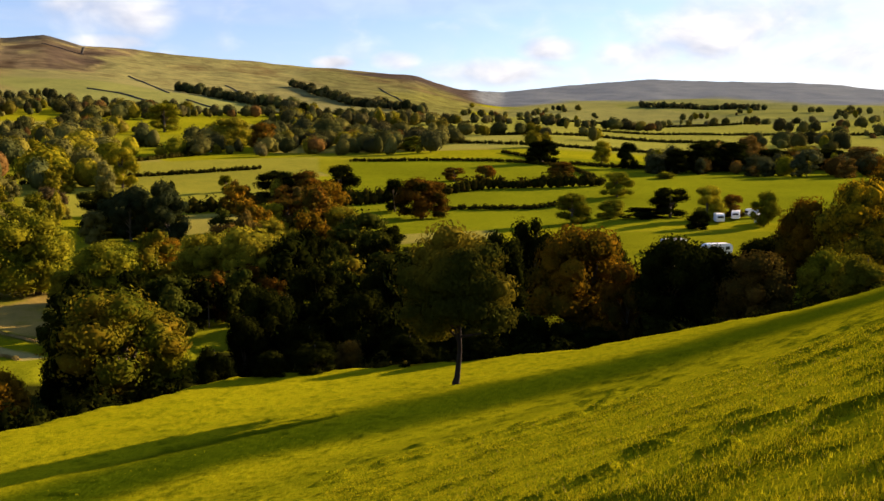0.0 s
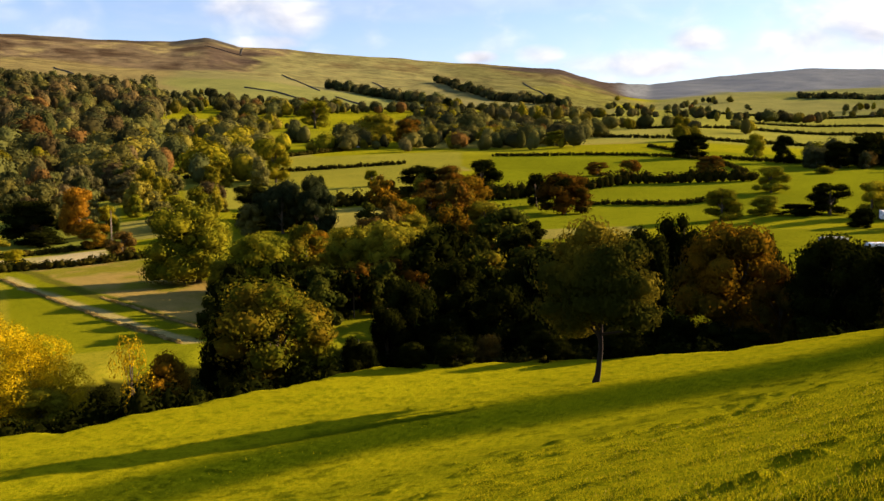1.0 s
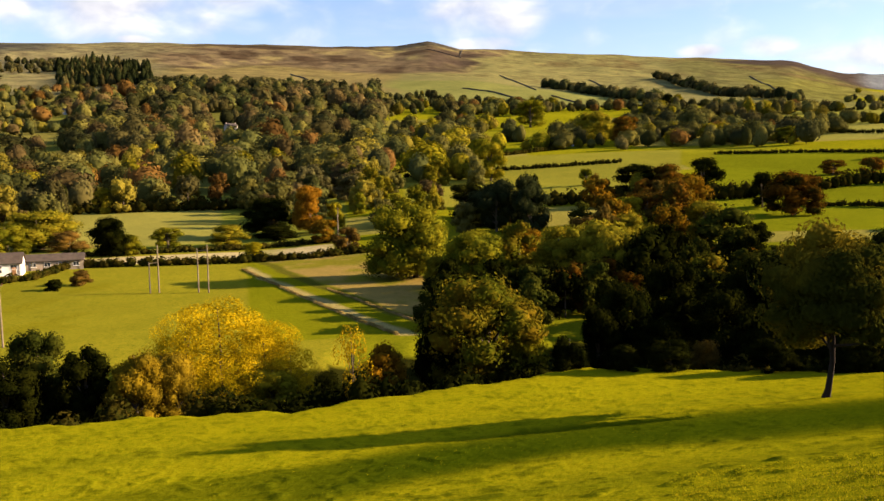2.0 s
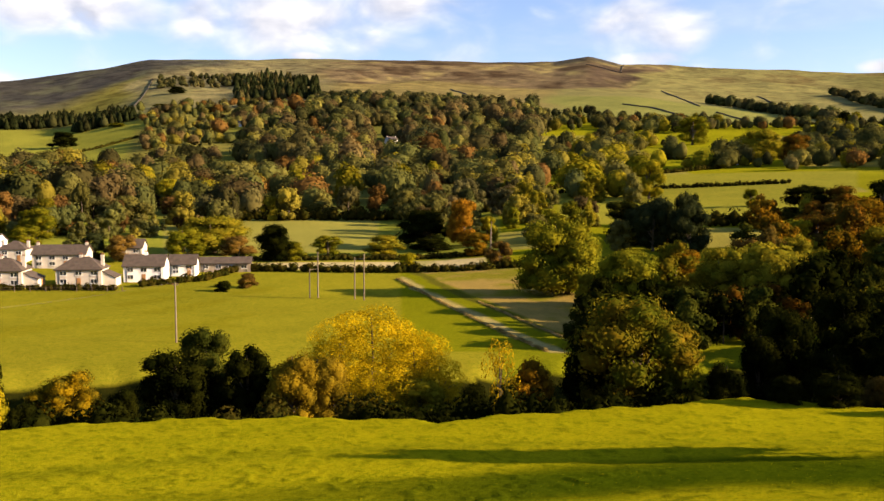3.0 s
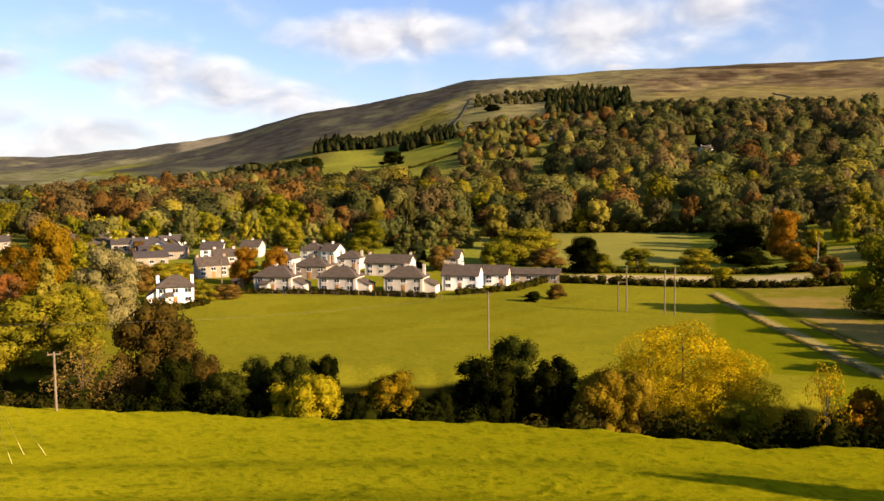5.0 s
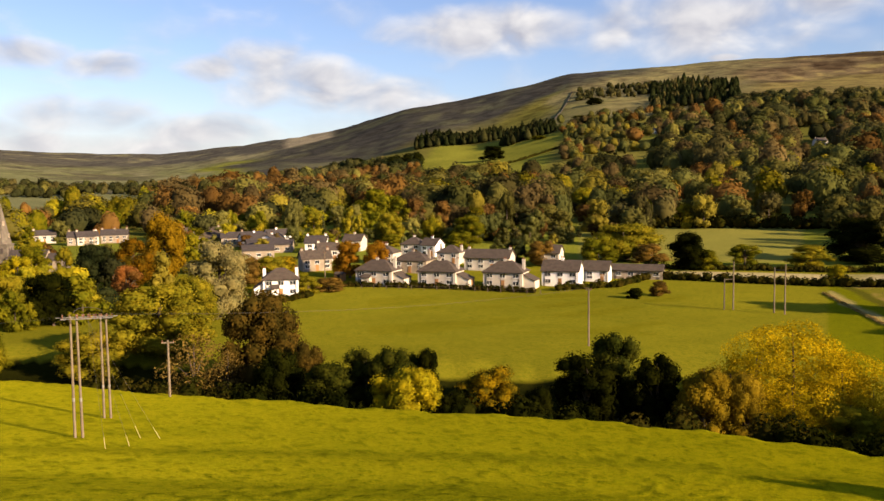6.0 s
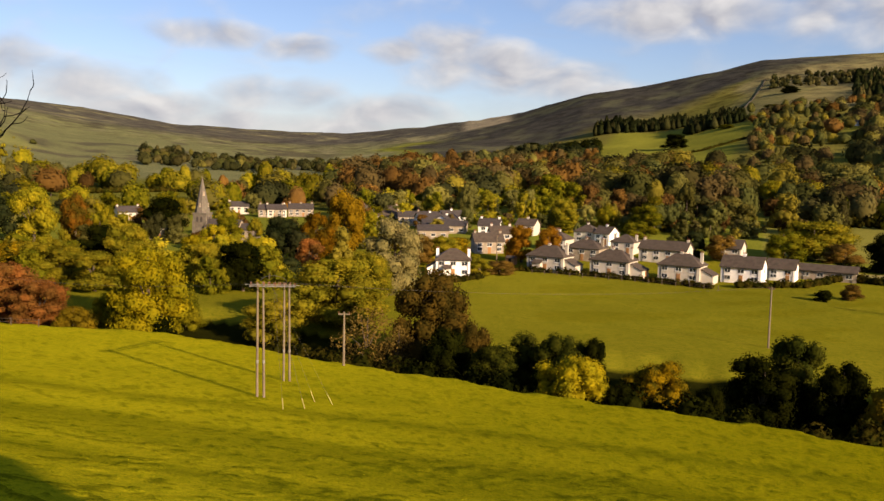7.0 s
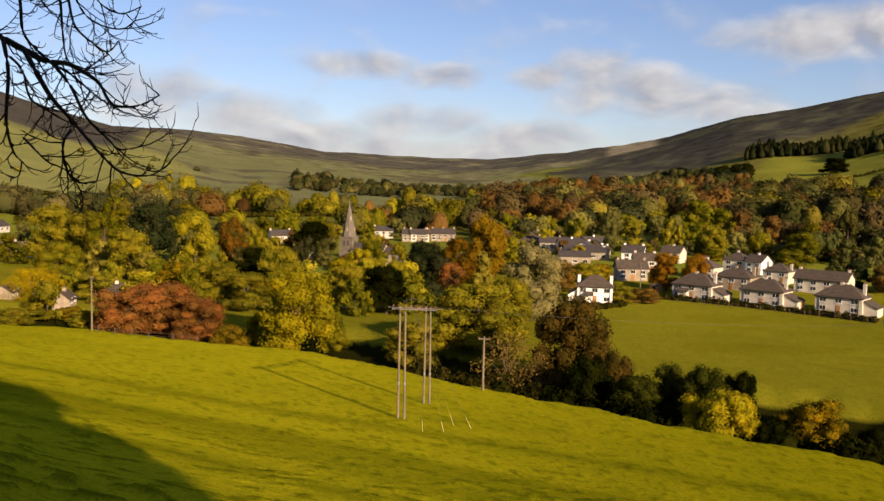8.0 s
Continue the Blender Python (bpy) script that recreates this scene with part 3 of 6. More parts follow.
    # Valley-head moor lowered in tone in place of a cloud's shadow.
    put(span(out, 2300, 9000, 300) * span(drift, 70, 104, 3.0), (0.092, 0.086, 0.072))
    put(span(out, 2000, 9000, 300) * span(drift, 70, 104, 3.0) * np.clip((moor - 0.55) * 9, 0, 1), (0.190, 0.178, 0.105))
    put(span(out, 1000, 2400, 150) * span(drift, 80, 101, 3.0) * np.clip((0.46 - moor) * 9, 0, 1), (0.085, 0.075, 0.055), 0.8)
    put(span(out, 2350, 2800, 60) * span(b, 68.2, 71.2, 0.8), (0.330, 0.280, 0.190), 0.9)
    put(span(out, 1500, 1900, 60) * span(b, 76, 84, 2.0) * np.clip((moor - 0.44) * 7, 0, 1), (0.235, 0.225, 0.120))
    put(span(out, 600, 1500, 60) * step01((drift - 98) / 2.0), (0.215, 0.215, 0.075))
    put(span(out, 1400, 9000, 120) * step01((drift - 100) / 2.0), (0.070, 0.064, 0.058))
    heath = np.clip(span(out, 1750, 9000, 160) * span(drift, -3, 104, 3.0) * 0.8 + span(out, 1450, 2400, 100) * span(drift, 28, 56, 2.0) * 0.6, 0, 1)
    return col, heath


def build_ground():
    az = np.radians(np.concatenate([np.arange(-180, -34, 3.0), np.arange(-34, 116.01, 0.3), np.arange(118.5, 180, 3.0)]))
    rad = np.concatenate([[0.03], np.geomspace(1.0, 5.0, 16), np.geomspace(5.1, 60, 300), np.geomspace(60.6, 210, 100), np.geomspace(214, 4750, 300)])
    A, R = np.meshgrid(az, rad)
    X, Y = (-np.sin(A) * R + 0.5 * np.clip(1 - R / 8, 0, 1)).ravel(), (np.cos(A) * R).ravel()
    Z = land(X, Y)
    Z = Z + turf(X, Y)
    m, n = len(rad), len(az)
    i = np.arange(m - 1)[:, None] * n + np.arange(n)[None, :]
    nxt = np.arange(m - 1)[:, None] * n + (np.arange(n)[None, :] + 1) % n
    quads = np.stack([i, i + n, nxt + n, nxt], -1).reshape(-1, 4)
    verts = np.stack([X, Y, Z], 1)
    me = fast_mesh("ground", verts, quads, [GRASS], smooth=True)
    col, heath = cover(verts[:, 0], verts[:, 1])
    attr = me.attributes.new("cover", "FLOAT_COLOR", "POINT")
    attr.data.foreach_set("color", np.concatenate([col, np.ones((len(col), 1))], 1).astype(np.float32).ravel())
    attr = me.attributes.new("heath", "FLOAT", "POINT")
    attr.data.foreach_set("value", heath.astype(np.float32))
    return tagged(new("ground", me), "sheep-cropped hill pasture, valley fields and moorland slopes", "ground", kind="structure")


build_ground()


# ---- trees ----
rng = np.random.default_rng(7)


def ico(level):
    bm = bmesh.new()
    bmesh.ops.create_icosphere(bm, subdivisions=level, radius=1.0)
    v = np.array([p.co for p in bm.verts])
    f = np.array([[q.index for q in p.verts] for p in bm.faces])
    bm.free()
    return v, f


ICO1, ICO2 = ico(1), ico(2)


def envelope(shape, z):
    """Half width of a crown of width 1 at the height z of its own 0 to 1."""
    if shape == "tall":
        return 0.5 * np.sin(np.pi * np.clip(z * 0.86 + 0.10, 0, 1)) ** 0.7
    if shape == "bush":
        return 0.5 * np.sqrt(np.clip(1 - (np.clip(z, 0, 1) * 0.98) ** 2.2, 0.02, 1))
    if shape == "cone":
        return 0.5 * (1 - z) ** 0.8
    return 0.5 * np.clip(1 - np.abs((z - 0.40) / 0.64) ** 2.6, 0.05, 1) ** 0.6


def cards(points, normals, size, rg, jitter=0.5):
    """Leaf sprays: one kite-shaped face a spray."""
    n = len(points)
    nor = normals + rg.normal(0, jitter, (n, 3))
    nor /= np.linalg.norm(nor, axis=1)[:, None]
    ref = rg.normal(0, 1, (n, 3))
    u = np.cross(nor, ref)
    u /= np.linalg.norm(u, axis=1)[:, None] + 1e-9
    v = np.cross(nor, u)
    a = size * rg.uniform(0.6, 1.5, n)[:, None]
    b = size * rg.uniform(0.35, 0.9, n)[:, None]
    verts = np.stack([points - u * a, points + v * b - u * a * 0.1, points + u * a, points - v * b + u * a * 0.15], 1).reshape(-1, 3)
    return verts, np.arange(4 * n).reshape(n, 4)


def crown_arrays(shape, seed, lobes, leaves, size, foot, cored=True, grow=1.0):
    """A crown of height 1 and width 1, with leaf sprays over uneven boughs; foot: height of its lowest boughs."""
    rg = np.random.default_rng(seed)
    cs, rs = [], []
    for k in range(lobes):
        z = rg.uniform(0.02, 0.93) if shape != "bush" else rg.uniform(0.0, 0.85)
        a, out = rg.uniform(0, 2 * np.pi), np.sqrt(rg.uniform(0.15, 1))
        rad = rg.uniform(0.11, 0.20) * (1.0 if shape != "tall" else 0.9) * (grow if rg.uniform() < 0.7 else 1.0)
        e = max(float(envelope(shape, z)) - rad * 0.75, 0.02) * rg.uniform(0.84, 1.08)
        cs.append((e * out * np.cos(a), e * out * np.sin(a), foot + (1 - foot) * (0.06 + 0.84 * z)))
        rs.append(rad)
    cs, rs = np.array(cs), np.array(rs)
    V, Q, base = [], [], 0
    per = leaves // lobes
    for k in range(lobes):
        d = rg.normal(0, 1, (per, 3))
        d /= np.linalg.norm(d, axis=1)[:, None]
        flat = np.array([1.0, 1.0, 0.78 * (1 - foot) if shape != "tall" else 0.9])
        p = cs[k] + d * rs[k] * flat * rg.uniform(0.78, 1.14, per)[:, None]
        keep = np.ones(per, bool)
        for j in range(lobes):
            if j != k:
                keep &= np.linalg.norm((p - cs[j]) / flat, axis=1) > rs[j] * 0.74
        keep &= p[:, 2] > 0.01
        v, q = cards(p[keep], d[keep], size, rg, 0.32)
        V.append(v)
        Q.append(q + base)
        base += len(v)
        if cored:
            cv, cf = ICO1
            bump = rg.uniform(0.66, 0.84, len(cv))[:, None]
            v = cs[k] + cv * rs[k] * flat * bump
            V.append(v)
            Q.append(np.concatenate([cf, cf[:, 2:3]], 1) + base)
            base += len(v)
    V, Q = np.concatenate(V), np.concatenate(Q)
    V[:, 2] = np.maximum(V[:, 2], 0.0)
    return V, Q, cs


def crown_mesh(name, shape, seed, lobes, leaves, size, foot, cored=True):
    V, Q, cs = crown_arrays(shape, seed, lobes, leaves, size, foot, cored)
    return mixed_mesh(name, V, Q), cs


def mixed_mesh(name, V, Q, index=None, mats=()):
    """Quads and triangles together; a triangle repeats its last corner."""
    tri = Q[:, 2] == Q[:, 3]
    n = len(Q)
    size = np.where(tri, 3, 4).astype(np.int32)
    start = np.concatenate([[0], np.cumsum(size)[:-1]]).astype(np.int32)
    keep = np.ones((n, 4), bool)
    keep[tri, 3] = False
    me = bpy.data.meshes.new(name)
    me.vertices.add(len(V))
    me.vertices.foreach_set("co", V.astype(np.float32).ravel())
    me.loops.add(int(size.sum()))
    me.loops.foreach_set("vertex_index", Q[keep].astype(np.int32))
    me.polygons.add(n)
    me.polygons.foreach_set("loop_start", start)
    for m in mats:
        me.materials.append(m)
    if index is not None:
        me.polygons.foreach_set("material_index", np.asarray(index, np.int32))
    me.polygons.foreach_set("use_smooth", np.full(n, True))
    me.update(calc_edges=True)
    return me


def trunk_mesh(name, cs, seed, foot, girth=0.03):
    """A leaning tapered trunk with limbs up into the boughs."""
    rg = np.random.default_rng(seed + 500)
    lean = rg.normal(0, 0.02, 2)
    stem = [(0, 0, -0.05), (0, 0, 0.01), (lean[0], lean[1], foot + 0.12), (lean[0] * 2, lean[1] * 2, 0.62), (lean[0] * 2.5, lean[1] * 2.5, 0.85)]
    lines = [(stem, [girth * 1.9, girth * 1.35, girth, girth * 0.6, girth * 0.15])]
    for c in cs[: min(9, len(cs))]:
        z0 = min(foot + 0.1 + 0.35 * max(c[2] - foot, 0), 0.7)
        p0 = Vector((lean[0] * 1.5, lean[1] * 1.5, z0 * 0.8))
        p2 = Vector(c) * 0.96
        p1 = p0.lerp(p2, 0.5) + Vector((0, 0, 0.03))
        lines.append(([p0, p1, p2], [girth * 0.5, girth * 0.32, girth * 0.08]))
    v, f = tubes(lines, 6)
    return mesh(name, v, f, [BARK], smooth=True)


CROWNS = {}
for shape in ("round", "tall", "bush"):
    foot = {"round": 0.05, "tall": 0.05, "bush": 0.0}[shape]
    for tier, (lobes, leaves, size) in {"n": (46, 13500, 0.0150), "m": (34, 8500, 0.0185)}.items():
        for k in range(4 if tier == "n" else 3):
            seed = len(CROWNS) * 17 + 3 * k + 11
            me, cs = crown_mesh("crown", shape, seed, lobes, leaves, size, foot)
            me.materials.append(LEAF["green"])
            CROWNS.setdefault((shape, tier), []).append((me, trunk_mesh("trunk", cs, seed, foot)))
# thin crowns that have lost most of their leaves
for k in range(2):
    me, cs = crown_mesh("crown", "round", 900 + k, 30, 2600, 0.017, 0.05, cored=False)
    me.materials.append(LEAF["barebrown"])
    CROWNS.setdefault(("round", "thin"), []).append((me, trunk_mesh("trunk", cs, 900 + k, 0.05, 0.022)))
    me, cs = crown_mesh("crown", "bush", 950 + k, 24, 2400, 0.02, 0.0, cored=False)
    me.materials.append(LEAF["barebrown"])
    CROWNS.setdefault(("bush", "thin"), []).append((me, trunk_mesh("trunk", cs, 950 + k, 0.0, 0.022)))

# airy crowns of small bright leaves
for k in range(3):
    me, cs = crown_mesh("crown", "round", 700 + k, 56, 30000, 0.0085, 0.03, cored=False)
    me.materials.append(LEAF["gold"])
    CROWNS.setdefault(("round", "airy"), []).append((me, trunk_mesh("trunk", cs, 700 + k, 0.03, 0.011)))

WORDS = {
    "dark": "shade-dark green", "green": "green", "olive": "olive-green", "yellowgreen": "yellow-green", "yellow": "bright yellow", "gold": "golden-yellow",
    "goldsap": "thin golden", "rust": "rust-coloured", "rustgold": "rust and gold", "bigrust": "green and rust", "oakrust": "dark rust-tinged", "orange": "orange",
    "orangegold": "orange-gold", "goldrust": "gold and rust", "olivegold": "green tree with gold tips", "red": "russet-red", "brown": "brown",
    "brownDark": "dark brown-green", "barebrown": "nearly bare brown", "pale": "pale silvery", "conifer": "dark evergreen", "deepgreen": "deep green", "midgreen": "leafy green",
}
planted = 0


def plant(kind, shape, tier, x, y, h, w):
    """One tree or bush, on the ground at x, y."""
    global planted
    planted += 1
    use = "thin" if kind in ("barebrown", "goldsap") else tier
    if kind == "gold":
        use, shape = "airy", "round"
    shape = "round" if kind == "goldsap" else shape
    crowns = CROWNS[(shape, use)]
    crown, trunk = crowns[planted % len(crowns)]
    name = "bush" if shape == "bush" else "tree"
    thing = new(name)
    z = float(land(x, y))
    thing.matrix_world = Matrix.LocRotScale((x, y, z - 0.1), Euler((0, 0, planted * 2.4)), (w * 1.04, w * 1.04, h * 1.02))
    c = under("crown", crown, thing)
    c.material_slots[0].link = "OBJECT"
    c.material_slots[0].material = LEAF[kind]
    under("trunk", trunk, thing)
    look_of = WORDS[kind] if kind != "olivegold" else "green and gold-tipped"
    where = "above the river bank" if tier == "n" and math.hypot(x, y) < 135 else ("among the valley fields" if math.hypot(x, y) > 180 else "in the valley meadow")
    tagged(thing, f"{look_of} autumn {'bush' if shape == 'bush' else 'tree'} {where}", name, f"{name}es" if name == "bush" else "trees")
    return thing


for x, y, h, w in [(53.5, 109.6, 14.6, 13.0)]:
    plant("olivegold", "tall", "n", x, y, h, w)
for x, y, h, w in [(49.5, 116.5, 12.6, 8.5), (61.6, 120.2, 15.0, 10.0)]:
    plant("rustgold", "tall", "n", x, y, h, w)
for x, y, h, w in [(36.0, 96.5, 10.8, 9.5), (-10.5, 95.4, 6.7, 4.4), (-105.4, 38.0, 9.3, 5.1)]:
    plant("brownDark", "bush", "n", x, y, h, w)
for x, y, h, w in [(44.8, 98.3, 9.1, 7.8), (-29.9, 92.3, 9.7, 5.5), (-150.0, 1.8, 6.9, 6.4)]:
    plant("green", "bush", "n", x, y, h, w)
for x, y, h, w in [(46.9, 93.9, 7.3, 6.8), (-160.9, -54.9, 4.5, 9.0), (-166.3, -43.9, 4.1, 7.3), (-169.6, -53.9, 2.1, 9.5)]:
    plant("olive", "bush", "n", x, y, h, w)
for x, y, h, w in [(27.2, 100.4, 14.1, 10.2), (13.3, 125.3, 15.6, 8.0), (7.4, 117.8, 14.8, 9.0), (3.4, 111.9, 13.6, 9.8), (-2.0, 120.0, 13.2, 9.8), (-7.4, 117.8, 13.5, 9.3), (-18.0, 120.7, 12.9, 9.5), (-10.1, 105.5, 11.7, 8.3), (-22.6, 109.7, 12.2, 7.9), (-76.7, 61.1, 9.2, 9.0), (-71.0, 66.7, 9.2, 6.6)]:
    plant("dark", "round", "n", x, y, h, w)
for x, y, h, w in [(-45.0, 194.9, 7.4, 11.7), (-46.8, 142.5, 7.4, 8.6), (-6.7, 184.9, 5.5, 10.9), (-78.0, 66.5, 11.2, 7.6), (-92.2, 43.7, 9.5, 6.6), (-97.0, 37.5, 7.0, 7.5), (-98.0, 42.9, 8.5, 7.0), (-96.4, 48.6, 7.4, 3.9)]:
    plant("deepgreen", "round", "n", x, y, h, w)
for x, y, h, w in [(22.3, 103.6, 11.7, 6.1)]:
    plant("rust", "round", "n", x, y, h, w)
for x, y, h, w in [(18.2, 110.5, 15.8, 13.8)]:
    plant("rustgold", "round", "n", x, y, h, w)
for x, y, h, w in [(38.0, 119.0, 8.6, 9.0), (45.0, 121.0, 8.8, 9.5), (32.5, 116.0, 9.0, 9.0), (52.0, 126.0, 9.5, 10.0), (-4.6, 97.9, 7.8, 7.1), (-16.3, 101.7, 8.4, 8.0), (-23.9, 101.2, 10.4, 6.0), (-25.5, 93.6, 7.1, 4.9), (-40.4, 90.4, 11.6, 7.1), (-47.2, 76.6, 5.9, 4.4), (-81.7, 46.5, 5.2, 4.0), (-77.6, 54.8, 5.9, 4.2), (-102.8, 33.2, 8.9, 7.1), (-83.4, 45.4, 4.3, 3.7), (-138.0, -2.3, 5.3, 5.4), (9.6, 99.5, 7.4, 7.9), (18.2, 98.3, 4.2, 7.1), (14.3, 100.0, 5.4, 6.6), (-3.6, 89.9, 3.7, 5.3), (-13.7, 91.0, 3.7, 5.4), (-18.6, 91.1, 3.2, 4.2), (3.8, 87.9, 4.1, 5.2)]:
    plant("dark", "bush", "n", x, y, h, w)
for x, y, h, w in [(-35.9, 93.3, 15.2, 15.3)]:
    plant("bigrust", "round", "n", x, y, h, w)
for x, y, h, w in [(-32.9, 151.5, 13.1, 11.0), (-44.0, 159.0, 13.5, 13.6), (-137.6, 25.8, 11.9, 17.1), (-137.2, 15.0, 7.8, 10.4), (-161.1, 35.5, 10.7, 9.6), (-188.5, -23.6, 10.2, 14.5), (-51.9, 177.6, 8.2, 13.1)]:
    plant("olive", "round", "n", x, y, h, w)
for x, y, h, w in [(-18.2, 148.9, 7.0, 6.9), (-113.0, 277.9, 12.9, 16.5), (-88.0, 271.1, 11.4, 14.3), (-39.6, 337.7, 14.6, 15.6), (-63.4, 329.0, 13.3, 19.5), (-13.4, 214.6, 7.0, 8.5), (-17.1, 309.5, 12.2, 10.2), (67.4, 253.2, 9.3, 12.5), (54.3, 466.9, 13.5, 20.3), (96.1, 444.7, 14.2, 12.9), (114.0, 414.6, 12.4, 16.4), (128.1, 421.0, 15.8, 22.2), (143.7, 426.5, 15.0, 22.4), (164.5, 429.6, 11.5, 19.8), (196.3, 438.0, 10.9, 23.1), (-179.8, 1135.9, 17.9, 19.4), (-93.7, 49.6, 8.3, 3.8), (-184.9, 185.6, 11.4, 12.8), (-172.9, 245.1, 13.5, 20.7), (-179.5, 13.5, 10.8, 9.0)]:
    plant("dark", "round", "m", x, y, h, w)
for x, y, h, w in [(-300.0, -2.6, 14.6, 16.3), (-224.3, -17.5, 10.6, 11.6), (-189.7, 11.0, 9.4, 8.7), (-27.7, 203.1, 5.3, 12.1), (6.1, 169.9, 5.2, 10.0)]:
    plant("dark", "round", "m", x, y, h, w)
for x, y, h, w in [(-60.7, 153.4, 13.4, 14.1), (-81.8, 171.5, 17.2, 15.8), (-84.1, 170.4, 17.9, 18.7)]:
    plant("midgreen", "round", "n", x, y, h, w)
for x, y, h, w in [(-71.4, 159.8, 7.5, 6.3), (-28.5, 248.4, 9.8, 14.7), (-199.4, 72.1, 4.7, 7.7), (-175.4, -55.7, 1.4, 5.5)]:
    plant("olive", "bush", "m", x, y, h, w)
for x, y, h, w in [(-98.3, 272.8, 14.4, 19.7), (-83.0, 250.0, 18.0, 14.0), (-77.5, 244.0, 15.5, 12.0), (-90.0, 247.0, 15.0, 13.0)]:
    plant("conifer", "tall", "m", x, y, h, w)
for x, y, h, w in [(-88.3, 260.4, 4.6, 10.3)]:
    plant("rust", "bush", "m", x, y, h, w)
for x, y, h, w in [(-99.9, 261.6, 4.7, 22.4), (67.5, 225.1, 5.3, 7.4), (59.7, 255.1, 3.7, 13.4), (-161.9, 234.6, 5.4, 15.0), (-149.4, 133.0, 2.7, 4.4), (-971.1, 616.0, 21.0, 36.0), (-1335.2, 1084.3, 14.0, 40.5), (-1378.4, 591.7, 10.0, 36.5)]:
    plant("dark", "bush", "m", x, y, h, w)
for x, y, h, w in [(-98.9, 314.8, 11.7, 5.0)]:
    plant("dark", "tall", "m", x, y, h, w)
for x, y, h, w in [(-45.2, 251.0, 11.6, 15.7), (-52.1, 325.9, 13.6, 15.0), (-29.9, 192.7, 7.2, 8.9), (5.4, 390.0, 6.8, 11.5), (54.0, 391.3, 8.2, 14.2), (84.1, 248.1, 7.1, 8.2), (-124.1, 607.5, 21.5, 24.0)]:
    plant("rust", "round", "m", x, y, h, w)
for x, y, h, w in [(-36.0, 262.5, 15.7, 19.0), (-136.9, 223.4, 7.4, 10.6), (-66.8, 204.4, 7.7, 11.3)]:
    plant("rustgold", "round", "m", x, y, h, w)
for x, y, h, w in [(-44.2, 220.6, 8.8, 11.6), (180.3, 434.0, 12.4, 20.0), (-151.2, 621.9, 25.5, 28.6), (-67.8, 616.3, 14.5, 20.3), (-169.2, 218.0, 6.8, 13.6), (-218.3, 190.9, 12.6, 22.5), (-297.8, 142.1, 11.8, 11.7), (-184.9, 6.3, 9.8, 9.1), (-204.8, -9.9, 12.2, 10.9), (-219.2, 69.7, 7.7, 10.5), (-268.3, -80.0, 16.8, 18.4), (-261.1, -68.6, 16.6, 13.1), (-229.8, -49.3, 13.9, 13.1), (-179.4, -15.1, 8.2, 11.6), (-184.3, -46.3, 6.6, 10.4), (-316.9, 91.9, 4.1, 8.6), (-40.0, 226.5, 5.2, 12.0), (-63.1, 163.2, 10.1, 10.3)]:
    plant("olive", "round", "m", x, y, h, w)
for x, y, h, w in [(-17.0, 199.3, 6.4, 7.2), (-202.7, 30.9, 9.4, 8.5)]:
    plant("red", "round", "m", x, y, h, w)
for x, y, h, w in [(-56.5, 223.0, 8.5, 10.3), (-206.0, 189.6, 6.8, 12.7), (-149.3, 140.4, 3.9, 5.1), (-199.3, 78.1, 3.9, 8.4)]:
    plant("brown", "bush", "m", x, y, h, w)
for x, y, h, w in [(-6.9, 289.9, 14.2, 20.0), (-15.7, 189.4, 5.7, 12.5)]:
    plant("oakrust", "round", "m", x, y, h, w)
for x, y, h, w in [(18.6, 374.5, 9.1, 10.3), (-260.6, -26.6, 16.9, 10.0)]:
    plant("rust", "tall", "m", x, y, h, w)
for x, y, h, w in [(65.9, 323.4, 9.7, 13.2), (39.0, 257.1, 9.6, 11.5), (100.4, 387.2, 3.0, 10.2), (-158.1, 399.9, 10.8, 13.2), (-268.7, 838.0, 29.0, 33.1), (-19.1, 599.7, 11.0, 19.7), (-34.9, 639.0, 12.0, 18.9), (-182.3, 205.9, 6.8, 9.9), (-275.1, 163.5, 11.7, 13.8), (-249.6, 14.6, 11.5, 10.8), (-257.6, -62.2, 16.6, 9.7), (-279.6, 108.7, 6.6, 7.9), (-263.9, 152.8, 6.2, 12.0), (-1164.3, 913.6, 4.0, 29.0)]:
    plant("green", "round", "m", x, y, h, w)
for x, y, h, w in [(52.0, 262.9, 6.3, 10.4), (-181.5, 189.0, 6.6, 8.6), (-216.5, 177.5, 9.6, 14.4), (-218.7, 77.5, 2.7, 6.1), (-1050.9, 748.2, 5.7, 30.1)]:
    plant("green", "bush", "m", x, y, h, w)
for x, y, h, w in [(75.3, 243.6, 10.4, 9.9), (89.3, 481.8, 13.1, 12.7), (-146.3, 393.7, 19.3, 16.1), (-151.5, 253.1, 9.9, 7.7), (-199.2, 17.4, 10.2, 6.3), (-247.5, -35.6, 18.5, 13.4), (-194.4, 15.1, 7.8, 6.4), (-284.1, 136.0, 5.0, 9.5)]:
    plant("yellowgreen", "round", "m", x, y, h, w)
for x, y, h, w in [(84.5, 224.6, 9.7, 8.6), (-92.8, 368.5, 7.8, 7.3)]:
    plant("green", "tall", "m", x, y, h, w)
for x, y, h, w in [(160.5, 452.4, 17.4, 14.9), (210.2, 431.5, 12.2, 22.7), (-213.0, 152.6, 8.3, 9.9), (-216.5, 61.2, 8.6, 10.3), (-227.6, 69.4, 5.7, 7.8)]:
    plant("brown", "round", "m", x, y, h, w)
for x, y, h, w in [(-65.8, 83.1, 12.6, 16.9), (-68.2, 78.5, 11.6, 9.8), (-59.9, 83.8, 10.6, 9.9), (-181.1, -57.4, 7.5, 12.4)]:
    plant("gold", "round", "n", x, y, h, w)
